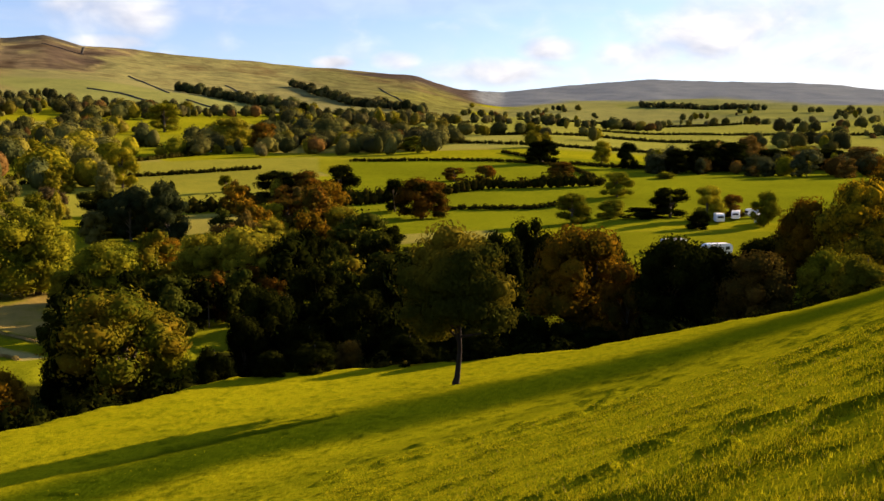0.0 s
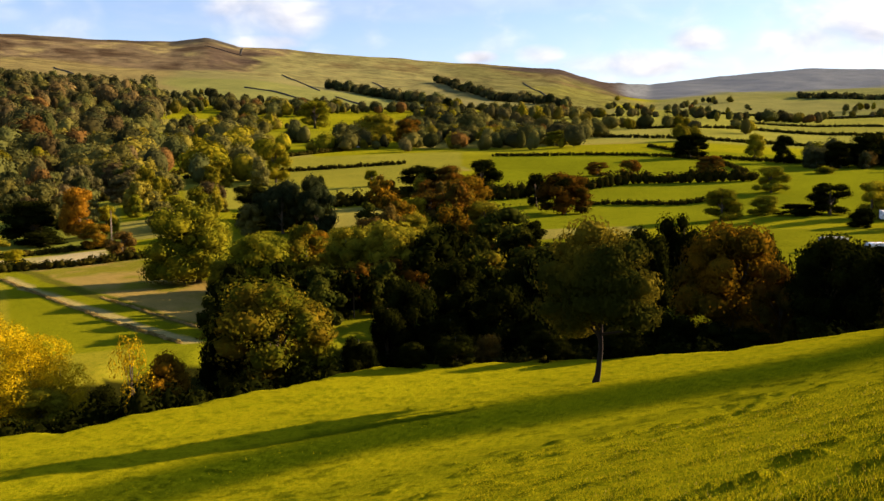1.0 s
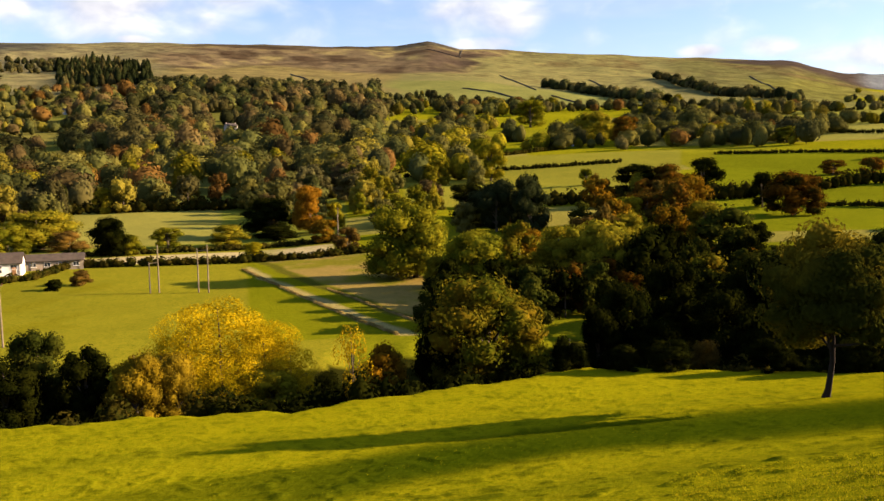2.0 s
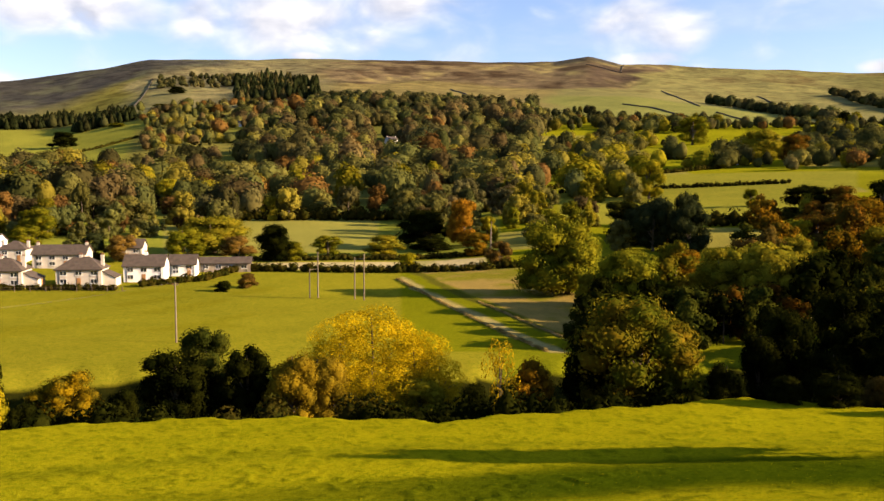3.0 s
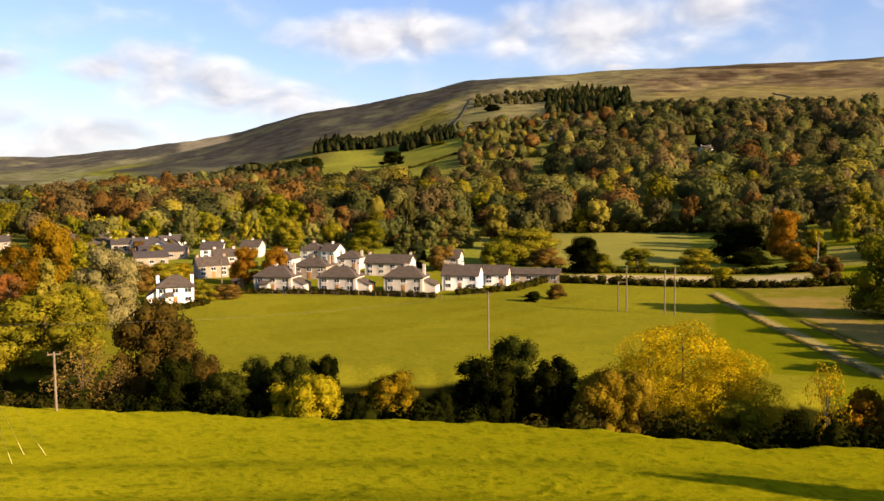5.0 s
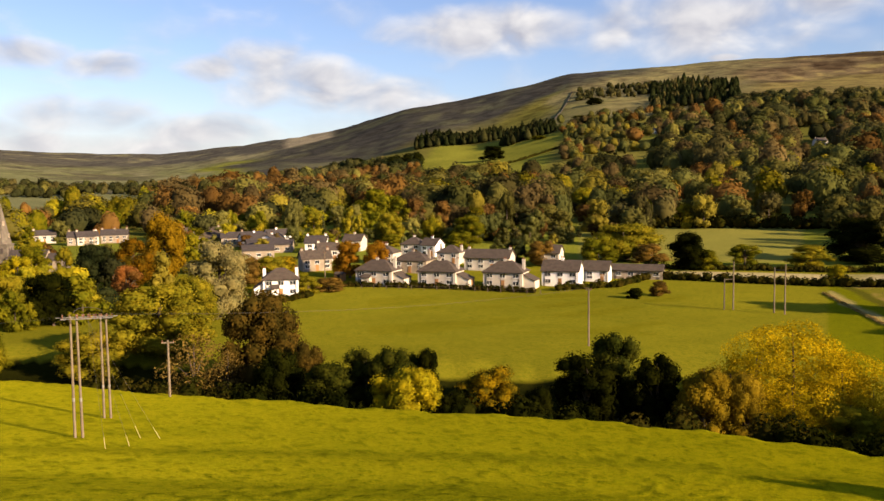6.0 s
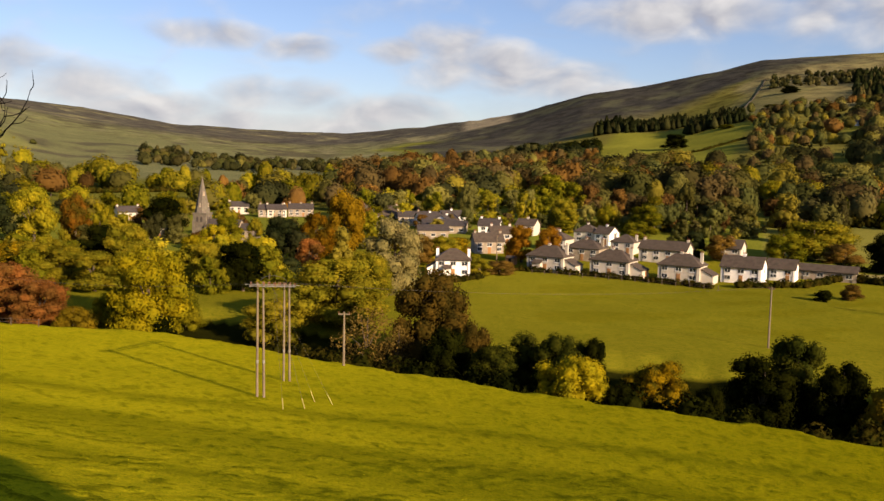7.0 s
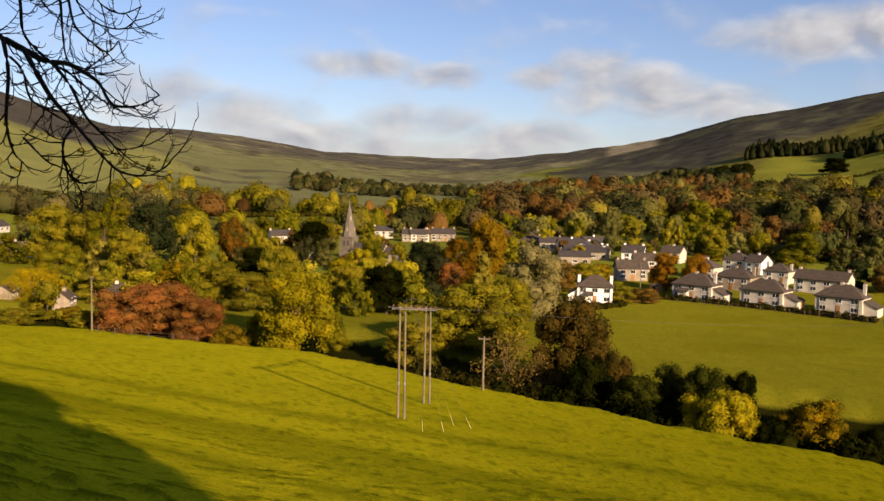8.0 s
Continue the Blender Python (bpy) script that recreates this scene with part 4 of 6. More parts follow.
for x, y, h, w in [(-55.4, 82.1, 7.0, 7.0), (-61.3, 77.8, 6.8, 11.3)]:
    plant("gold", "bush", "n", x, y, h, w)
for x, y, h, w in [(-67.7, 74.9, 7.7, 7.6), (-65.8, 68.5, 9.0, 6.8), (-64.1, 72.8, 8.2, 5.7), (-139.2, -14.8, 6.2, 7.2)]:
    plant("goldrust", "bush", "n", x, y, h, w)
for x, y, h, w in [(-56.1, 79.1, 5.2, 7.5)]:
    plant("yellowgreen", "bush", "n", x, y, h, w)
for x, y, h, w in [(-45.8, 79.8, 10.2, 4.5)]:
    plant("goldsap", "tall", "n", x, y, h, w)
for x, y, h, w in [(-44.3, 84.1, 7.9, 6.2)]:
    plant("rustgold", "bush", "n", x, y, h, w)
for x, y, h, w in [(-81.8, 52.1, 7.6, 6.3), (-83.5, 51.3, 6.9, 7.0)]:
    plant("olivegold", "round", "n", x, y, h, w)
for x, y, h, w in [(-84.7, 42.9, 7.7, 6.5), (-87.5, 41.8, 6.8, 6.4), (-141.9, -4.1, 15.4, 13.6)]:
    plant("yellow", "round", "n", x, y, h, w)
for x, y, h, w in [(-156.5, 246.5, 16.8, 12.6), (-209.2, 95.5, 11.0, 8.1), (-198.9, 20.7, 7.2, 6.0), (-216.7, 90.9, 10.7, 9.3)]:
    plant("orange", "round", "m", x, y, h, w)
for x, y, h, w in [(-139.3, 190.5, 5.4, 6.8)]:
    plant("yellow", "bush", "m", x, y, h, w)
for x, y, h, w in [(-118.0, 204.4, 7.3, 8.4)]:
    plant("brown", "tall", "m", x, y, h, w)
for x, y, h, w in [(-375.7, 298.7, 17.0, 18.5), (-290.6, 156.4, 10.0, 10.0)]:
    plant("yellowgreen", "tall", "m", x, y, h, w)
for x, y, h, w in [(-220.0, 147.7, 8.3, 8.3), (-188.5, 23.8, 6.5, 6.6), (-238.3, 28.3, 12.5, 11.4), (-240.6, -46.4, 20.5, 16.8)]:
    plant("conifer", "round", "m", x, y, h, w)
for x, y, h, w in [(-113.0, 33.9, 15.8, 11.6)]:
    plant("brownDark", "round", "n", x, y, h, w)
for x, y, h, w in [(-113.3, 24.8, 9.4, 9.7)]:
    plant("barebrown", "round", "n", x, y, h, w)
for x, y, h, w in [(-110.4, 28.6, 8.2, 6.7)]:
    plant("barebrown", "bush", "n", x, y, h, w)
for x, y, h, w in [(-174.5, 44.0, 16.5, 14.0)]:
    plant("pale", "round", "n", x, y, h, w)
for x, y, h, w in [(-245.5, 47.3, 19.1, 13.7)]:
    plant("orangegold", "tall", "m", x, y, h, w)
for x, y, h, w in [(-237.0, 37.8, 13.8, 11.5)]:
    plant("rustgold", "tall", "m", x, y, h, w)
for x, y, h, w in [(-229.8, 10.0, 10.7, 8.5), (-220.0, 4.0, 8.6, 7.2)]:
    plant("yellow", "round", "m", x, y, h, w)
for x, y, h, w in [(-149.7, -10.1, 7.7, 7.0)]:
    plant("yellow", "bush", "n", x, y, h, w)
for x, y, h, w in [(-162.4, -29.4, 10.3, 15.5), (-156.1, -35.0, 10.1, 11.8), (-153.5, -21.6, 9.0, 10.8)]:
    plant("red", "round", "n", x, y, h, w)
for x, y, h, w in [(-211.5, -60.7, 11.6, 11.9), (-192.2, -55.3, 3.1, 9.6)]:
    plant("yellowgreen", "round", "n", x, y, h, w)
for x, y, h, w in [(-202.4, -32.3, 8.2, 12.9)]:
    plant("olivegold", "round", "m", x, y, h, w)
for x, y, h, w in [(-165.6, -38.6, 4.1, 8.4)]:
    plant("red", "bush", "n", x, y, h, w)
for x, y, h, w in [(-229.6, 76.4, 6.2, 10.2)]:
    plant("olivegold", "bush", "m", x, y, h, w)
for x, y, h, w in [(-254.1, 63.9, 7.6, 10.2)]:
    plant("goldrust", "round", "m", x, y, h, w)
for x, y, h, w in [(-171.4, -48.1, 2.6, 6.0)]:
    plant("goldrust", "bush", "m", x, y, h, w)
LONE_X, LONE_Y, LONE_W = 1.06, 69.82, 11.6


# the lone pasture tree: stout trunk, dark crown broad across view, flattened in depth
def lone_tree(x, y, h, w):
    me, cs = crown_mesh("crown", "round", 4242, 44, 14000, 0.015, 0.27)
    me.materials.append(LEAF["oaklone"])
    v, f = tubes([([(0.02, 0, -0.03), (0.0, 0, 0.01), (0.012, 0, 0.05), (0.03, 0.0, 0.2), (0.025, 0, 0.45), (0.03, 0.01, 0.8)], [0.042, 0.028, 0.021, 0.017, 0.012, 0.003])]
                 + [([(0.03, 0, 0.2 + 0.03 * k), tuple(Vector(c) * 0.6 + Vector((0.01, 0, 0.08))), tuple(c)], [0.009, 0.006, 0.002]) for k, c in enumerate(cs[:12])], 8)
    t = mesh("trunk", v, f, [DARK_BARK], smooth=True)
    thing = new("tree")
    # Depth squashed to fit the crown's shadow to the camera's view.
    thing.matrix_world = Matrix.LocRotScale((x, y, float(land(x, y)) - 0.05), Euler((0, 0, 0.0)), (w, w * 0.42, h))
    under("crown", me, thing)
    under("trunk", t, thing)
    tagged(thing, "lone broad tree with a bare trunk on the sloping pasture", "tree", "trees")


LEAF["oaklone"] = foliage("leaf_lone_tree", (0.030, 0.036, 0.005), (0.125, 0.108, 0.010), patch=0.2)
lone_tree(LONE_X, LONE_Y, 14.0, LONE_W)


# ---- far woods: many small crowns in one object each ----
def soft_crown(shape, seed, leaves, size):
    """A rounded, gently lobed crown with leaf sprays over it, of width and height 1."""
    rg = np.random.default_rng(seed)
    v, f = ICO2
    lobes = rg.normal(0, 1, (9, 3))
    lobes /= np.linalg.norm(lobes, axis=1)[:, None]

    def swell(d):
        near = (d @ lobes.T).max(axis=1)
        return 0.60 + 0.46 * np.clip((near - 0.35) / 0.65, 0, 1) ** 0.7

    def placed(d, more):
        out = d * (swell(d) * more)[:, None]
        up = np.clip(out[:, 2] * 0.5 + 0.5, 0, 1)
        if shape == "tall":
            wide = 0.5 * np.sin(np.pi * np.clip(up * 0.82 + 0.14, 0, 1)) ** 0.5
            round_ = np.hypot(out[:, 0], out[:, 1]) + 1e-6
            k = np.where(round_ > 0.001, np.minimum(round_ * 0.55, wide) / round_, 0)
            return np.stack([out[:, 0] * k, out[:, 1] * k, 0.02 + 0.98 * up], 1)
        if shape == "fir":
            ring = np.hypot(out[:, 0], out[:, 1]) + 1e-6
            k = np.minimum(ring * 0.6, 0.5 * np.clip(1 - up, 0, 1) ** 0.75) / ring
            return np.stack([out[:, 0] * k, out[:, 1] * k, up], 1)
        low = 0.0 if shape == "bush" else 0.06
        drop = np.where(out[:, 2] < 0, 0.55 if shape == "bush" else 0.8, 1.0)
        return np.stack([out[:, 0] * 0.5, out[:, 1] * 0.5, np.maximum(low + (1 - low) * (0.42 + out[:, 2] * drop * 0.56), 0)], 1)

    d = rg.normal(0, 1, (leaves, 3))
    d[:, 2] = np.where(d[:, 2] < -0.6, -d[:, 2], d[:, 2])
    d /= np.linalg.norm(d, axis=1)[:, None]
    cv, cq = cards(placed(d, rg.uniform(0.90, 1.20, leaves)), d, size, rg, 0.24)
    core = placed(v / np.linalg.norm(v, axis=1)[:, None], rg.uniform(0.90, 1.0, len(v)))
    return np.concatenate([core, cv]), np.concatenate([np.concatenate([f, f[:, 2:3]], 1), cq + len(core)])


FAR_CROWNS = {}
for tier, leaves, size in (("near", 320, 0.058), ("far", 150, 0.085)):
    for shape in ("round", "bush", "tall", "fir"):
        FAR_CROWNS[(shape, tier)] = [soft_crown(shape, 2000 + 31 * k, leaves, size) for k in range(4)]
for shape in ("round", "bush", "tall"):
    FAR_CROWNS[(shape, "close")] = [crown_arrays(shape, 2500 + 31 * k, 18, 1300, 0.036, 0.03, grow=1.25)[:2] for k in range(4)]


def wood(label, spots, palette, hmin=9.0, hmax=17.0, shape="round", seed=1):
    """One crown a spot: kinds and heights keep together in groves."""
    rg = np.random.default_rng(seed)
    names = [k for k, _ in palette]
    share = np.cumsum([v for _, v in palette])
    share = share / share[-1]
    n = len(spots)
    x, y = spots[:, 0], spots[:, 1]
    z = land(x, y)
    grove = 0.35 * lattice(x / 48, y / 48, seed + 300) + 0.65 * rg.uniform(0, 1, n)
    rank = np.empty(n)
    rank[np.argsort(grove)] = (np.arange(n) + 0.5) / n
    mat = np.searchsorted(share, rank)
    h = hmin + (hmax - hmin) * np.clip(0.45 * rg.beta(1.6, 2.0, n) * 1.3 + 0.55 * lattice(x / 60, y / 60, seed + 400), 0, 1.1)
    V, Q, M, tones, base = [], [], [], [], 0
    for i in range(n):
        own = rg.uniform(-0.40, 0.42)
        small = shape == "round" and rg.uniform() < 0.22
        if small:
            h[i] *= rg.uniform(0.4, 0.7)
        elif rg.uniform() < 0.12:
            h[i] *= rg.uniform(1.15, 1.4)
        form = shape if shape != "round" else ("round", "round", "bush", "tall")[int(rg.integers(0, 4))]
        w = h[i] * (rg.uniform(0.72, 1.18) if form in ("round", "bush") else rg.uniform(0.5, 0.85))
        v, q = FAR_CROWNS[(form, "close" if math.hypot(x[i], y[i]) < 430 else ("near" if math.hypot(x[i], y[i]) < 900 else "far"))][int(rg.integers(0, 4))]
        c, s = math.cos(i * 2.4), math.sin(i * 2.4)
        turned = np.stack([(v[:, 0] * c - v[:, 1] * s) * w + x[i], (v[:, 0] * s + v[:, 1] * c) * w + y[i], v[:, 2] * h[i] + z[i] - 0.4], 1)
        V.append(turned)
        tones.append(np.full(len(v), own))
        Q.append(q + base)
        M.append(np.full(len(q), mat[i]))
        base += len(v)
        if shape == "round" and rg.uniform() < 0.55:
            # a second, lower head beside the first
            a, k, low = rg.uniform(0, 6.28), rg.uniform(0.55, 0.8), rg.uniform(0.6, 0.85)
            V.append(np.stack([(turned[:, 0] - x[i]) * -k + x[i] + math.cos(a) * w * 0.42, (turned[:, 1] - y[i]) * k + y[i] + math.sin(a) * w * 0.42, v[:, 2] * h[i] * low + z[i] - 0.6], 1))
            tones.append(np.full(len(v), own))
            Q.append(q + base)
            M.append(np.full(len(q), mat[i]))
            base += len(v)
        v, f = tubes([([(x[i], y[i], z[i] - 1), (x[i], y[i], z[i] + h[i] * 0.5)], [h[i] * 0.02, h[i] * 0.012])], 3)
        V.append(np.array([tuple(p) for p in v]))
        tones.append(np.zeros(len(v)))
        Q.append(np.array(f) + base)
        M.append(np.full(len(f), len(names)))
        base += len(v)
    me = mixed_mesh("woodland", np.concatenate(V), np.concatenate(Q), np.concatenate(M), [LEAF[k] for k in names] + [BARK])
    me.attributes.new("tone", "FLOAT", "POINT").data.foreach_set("value", np.concatenate(tones).astype(np.float32))
    return tagged(new("woodland", me), label, "woodland", kind="stuff")


def scatter(b0, b1, r0, r1, gap, seed, holes=(), thin=0.0):
    """Spots in a stretch of the valley, kept about gap metres apart."""
    rg = np.random.default_rng(seed)
    area = radians(b1 - b0) * (r1 * r1 - r0 * r0) / 2
    n = int(area / gap ** 2 * 2.2)
    b = rg.uniform(b0, b1, n)
    r = np.sqrt(rg.uniform(r0 * r0, r1 * r1, n))
    x, y = -np.sin(np.radians(b)) * r, np.cos(np.radians(b)) * r
    edge = lattice(x / 70, y / 70, seed)
    keep = (edge > thin) & (rg.uniform(0, 1, n) > 0.5 * lattice(x / 24, y / 24, seed + 9))
    for c0, c1, d0, d1 in holes:
        keep &= ~((b > c0) & (b < c1) & (r > d0) & (r < d1))
    taken, out = set(), []
    for i in np.where(keep)[0]:
        k = (int(x[i] // gap), int(y[i] // gap))
        if k not in taken:
            taken.add(k)
            out.append((x[i], y[i]))
    return np.array(out)


MIXED = (("moorwood", 3), ("woodolive", 5), ("woodgreen", 3), ("wooddark", 1), ("woodrust", 1.2), ("woodbrown", 2), ("woodgold", 1.5))
AUTUMN = (("moorwood", 2.0), ("woodrust", 2.0), ("woodbrown", 2.2), ("woodolive", 5), ("olive", 1.4), ("woodgold", 1.8), ("woodgreen", 3.5), ("wooddark", 1.6))
SUNNY = (("yellowgreen", 1.3), ("olive", 3.2), ("woodgold", 1.2), ("green", 3.2), ("woodolive", 3), ("woodrust", 1.0), ("wooddark", 0.8))
DULL = (("moorwood", 5), ("woodgreen", 3), ("wooddark", 2.4), ("woodbrown", 3.4), ("woodolive", 3.4), ("woodrust", 1.0), ("woodgold", 0.4))
GREENWOOD = (("wooddark", 2.0), ("woodgreen", 4), ("olive", 2.0), ("woodolive", 4), ("woodgold", 0.8), ("woodrust", 0.8), ("moorwood", 2))
RUSSET = (("woodrust", 6.0), ("woodbrown", 3.6), ("woodgold", 0.9), ("woodolive", 2.0), ("woodgreen", 1.2), ("wooddark", 1.6))
GLOOM = (("wooddark", 3), ("conifer", 1), ("moorwood", 3), ("woodgreen", 1))
FIR = (("conifer", 3), ("wooddark", 1))
# open ground inside the woods: bearings and distances
CLEAR = (
    (53.0, 57.5, 870, 1300), (57.0, 62.4, 985, 1455), (53.6, 56.0, 725, 880), (47.6, 53.0, 1455, 1800), (46.4, 47.9, 1010, 1125), (45.6, 47.2, 780, 835),
    (47.2, 50.0, 685, 780), (36.0, 38.5, 760, 935), (36.5, 47.6, 272, 408), (48.0, 52.8, 272, 318), (15.0, 21.0, 720, 830), (15.0, 21.8, 620, 690),
    (12.0, 20.6, 395, 600), (21.0, 27.3, 455, 520), (24.0, 28.0, 735, 850), (84.0, 97.0, 520, 600), (80.0, 86.5, 310, 405), (-1.0, 8.0, 1330, 1770), (28.0, 33.0, 1420, 1480),
)
HILL_WOODS = (
    ("colourful autumn woodland above the lane", 28.0, 47.6, 408, 700, 16.0, AUTUMN, 0.24, "round", 10, 23),
    ("dull autumn wood climbing the hillside", 27.5, 47.0, 700, 1360, 18.0, DULL, 0.26, "round", 11, 25),
    ("dark edge of the wood under the moor", 30.0, 42.5, 1300, 1470, 13, GLOOM, 0.15, "round", 11, 18),
    ("wood on the shoulder of the hill", 21.5, 28.5, 860, 1300, 19, GREENWOOD, 0.40, "round", 9, 17),
    ("trees along the shoulder's field edges", 20.5, 28.5, 590, 860, 17, GREENWOOD, 0.42, "round", 9, 17),
    ("autumn woodland behind the cottages", 47.6, 63.0, 318, 870, 16, AUTUMN, 0.24, "round", 9, 21),
    ("straggling trees round the hill fields", 45.5, 53.2, 830, 1450, 17, MIXED, 0.34, "round", 8, 16),
    ("russet woodland along the valley", 62.5, 80.0, 430, 1050, 17, RUSSET, 0.20, "round", 9, 21),
    ("yellow-green trees along the front of the russet wood", 60.5, 80.0, 335, 440, 15, SUNNY, 0.22, "round", 8, 15),
    ("sunlit yellowing woodland behind the village", 78, 103, 430, 740, 18, SUNNY, 0.36, "round", 8, 18),
    ("dark woodland in the valley head", 64, 92, 1000, 1330, 17, (("woodgreen", 2), ("moorwood", 3), ("wooddark", 4), ("woodolive", 1)), 0.46, "round", 7, 13),
    ("dark fir plantation above the hill fields", 57.0, 62.7, 1465, 1570, 7.5, FIR, 0.05, "fir", 13, 21),
    ("dark firs beside the field wall", 53.6, 57.6, 1315, 1430, 7.5, FIR, 0.05, "fir", 12, 20),
)
PLAIN_WOODS = (
    ("dark wood below the fir plantation", 59.8, 64.8, 1050, 1230, 12, (("conifer", 3), ("dark", 1)), 0.06, "round", 12, 18),
    ("fir plantation high on the moor's edge", 42.0, 47.4, 1480, 1960, 14, (("conifer", 4), ("moorwood", 1)), 0.24, "fir", 13, 25),
    ("thin dark trees under the moor", 46.8, 52.0, 1830, 2020, 16, (("moorwood", 3), ("wooddark", 3)), 0.30, "round", 8, 14),
    ("hedgerow trees along the lane", 0, 16, 570, 900, 15, GREENWOOD, 0.42, "round", 8, 16),
    ("scattered hedgerow trees across the plain", -29, 0, 620, 1250, 22, GREENWOOD, 0.72, "round", 8, 15),
    ("far hedgerow trees", -29, -1, 1250, 2100, 30, GREENWOOD, 0.76, "round", 9, 15),
    ("copse behind the caravans", -28, -13.5, 415, 500, 11, (("wooddark", 4), ("brown", 2), ("green", 2), ("rust", 1)), 0.3, "round", 7, 12),
)
NEAR_WOODS = (
    ("trees beside the lower fields", 15, 30, 400, 640, 15, (("woodgold", 2), ("yellowgreen", 2.0), ("olive", 4), ("woodolive", 3), ("midgreen", 2), ("woodgreen", 2), ("woodrust", 1)), 0.34, "round", 8, 17),
    ("dark belt of trees on the far side", 99, 113, 420, 520, 12, (("wooddark", 2), ("moorwood", 2)), 0.12, "round", 9, 13),
    ("scattered trees on the far hillside", 98, 113, 620, 1400, 26, GREENWOOD, 0.62, "round", 5, 9),
    ("riverside scrub behind the bank", -28, 24, 128, 165, 8, (("dark", 6), ("deepgreen", 1.5), ("rust", 0.5)), 0.25, "round", 6, 11),
    ("trees round the village gardens", 76, 110, 235, 420, 17, SUNNY, 0.34, "round", 7, 12),
    ("garden trees behind the cottages", 48, 76, 285, 420, 17, AUTUMN, 0.42, "round", 5, 9),
    ("autumn trees behind the lane and meadow", 27.5, 36.6, 325, 480, 13.5, AUTUMN, 0.3, "round", 8, 16),
    ("yellowing trees along the village stream", 84, 108, 170, 250, 14, (("yellowgreen", 1), ("olive", 3), ("green", 3), ("woodgold", 1)), 0.42, "round", 6, 11),
    ("trees along the foot of the hill", 0, 24, 640, 1150, 19, GREENWOOD, 0.46, "round", 8, 17),
    ("trees among the lower plots", 19, 30, 260, 400, 17, (("olive", 3), ("midgreen", 3), ("woodolive", 2), ("woodbrown", 1), ("woodgold", 2)), 0.42, "round", 7, 13),
    ("brown and gold trees in a belt between the fields", 8.3, 14.8, 185, 335, 11, (("rust", 3), ("rustgold", 3), ("olive", 2), ("brownDark", 2), ("deepgreen", 1.5)), 0.22, "round", 8, 15),
    ("shaded trees above the river", 2.5, 11.0, 150, 205, 10, (("deepgreen", 3), ("dark", 2), ("bigrust", 2)), 0.22, "round", 7, 12),
    ("olive trees along the river meadow", 11.0, 20.0, 150, 205, 11, (("olive", 4), ("midgreen", 3), ("bigrust", 2)), 0.26, "round", 7, 12),
    ("dark riverside trees between the fields", 2, 13, 235, 330, 15, (("dark", 3), ("green", 2), ("rustgold", 2), ("olive", 1)), 0.46, "round", 8, 13),
)


def along(points, wide, gap, seed):
    """Spots in a belt that follows a line of bearings and distances."""
    rg = np.random.default_rng(seed)
    out = []
    for (b0, r0), (b1, r1) in zip(points, points[1:]):
        n = max(2, int(math.hypot(radians(b1 - b0) * (r0 + r1) / 2, r1 - r0) / gap))
        for k in range(n):
            f = (k + rg.uniform(0, 1)) / n
            for _ in range(max(1, int(wide / gap))):
                b, r = b0 + (b1 - b0) * f, r0 + (r1 - r0) * f + rg.uniform(-wide / 2, wide / 2)
                out.append((-math.sin(radians(b)) * r, math.cos(radians(b)) * r))
    return np.array(out)


BELTS = (
    ("long dark belt of trees slanting down the hill pasture", ((17.0, 1640), (14.5, 1560), (11.9, 1455), (9.0, 1330)), 45, 11, 12, 17),
    ("second dark belt of trees slanting down the pasture", ((9.8, 2020), (7.5, 1850), (4.6, 1580), (1.0, 1450)), 45, 12, 12, 18),
    ("tree line along a hill lane", ((28.0, 1290), (23.5, 1210), (18.0, 1130), (12.0, 1120), (6.0, 1090)), 40, 15, 9, 15),
    ("dark hedgerow oaks between the plain's fields", ((-2.0, 1180), (-8.0, 1130), (-13.0, 1240)), 40, 16, 9, 14),
    ("far shelter belt at the foot of the long hill", ((-12.8, 2390), (-16.5, 2330), (-20.4, 2240)), 50, 9, 9, 14),
    ("ragged dark trees at the foot of the moor", ((64.6, 1310), (67.9, 1400), (70.8, 1120), (73.4, 1010)), 60, 16, 9, 15),
)
for i, (label, way, wide, gap, h0, h1) in enumerate(BELTS):
    wood(label, along(way, wide, gap, 300 + i), GLOOM, h0, h1, "round", 300 + i)
for i, (label, b0, b1, r0, r1, gap, palette, thin, shape, h0, h1) in enumerate(HILL_WOODS + PLAIN_WOODS + NEAR_WOODS):
    wood(label, scatter(b0, b1, r0, r1, gap, 40 + i, CLEAR, thin), palette, h0, h1, shape, 40 + i)


# ---- houses ----
def roof_bm(w, d, eave, ridge, kind, over=0.35):
    """A roof with thickness over a body w wide and d deep; the ridge runs along the width."""
    bm = bmesh.new()
    x0, x1, y0, y1, t = -w / 2 - over, w / 2 + over, -over, d + over, 0.16
    rise = ridge - eave
    drop = rise * over / (d / 2)
    inset = d / 2 if kind == "hip" else 0.0
    inset = min(inset, w / 2 - 0.4)

    def shell(dz):
        low = [bm.verts.new(p) for p in ((x0, y0, eave - drop + dz), (x1, y0, eave - drop + dz), (x1, y1, eave - drop + dz), (x0, y1, eave - drop + dz))]
        top = [bm.verts.new((x0 + inset + (over if inset else 0), d / 2, ridge + dz)), bm.verts.new((x1 - inset - (over if inset else 0), d / 2, ridge + dz))]
        return low, top

    (a, b, c, e), (p, q) = shell(t)
    (a2, b2, c2, e2), (p2, q2) = shell(0)
    for f in ((a, b, q, p), (c, e, p, q), (a2, p2, q2, b2), (c2, q2, p2, e2), (a, a2, b2, b), (c, c2, e2, e)):
        bm.faces.new(f)
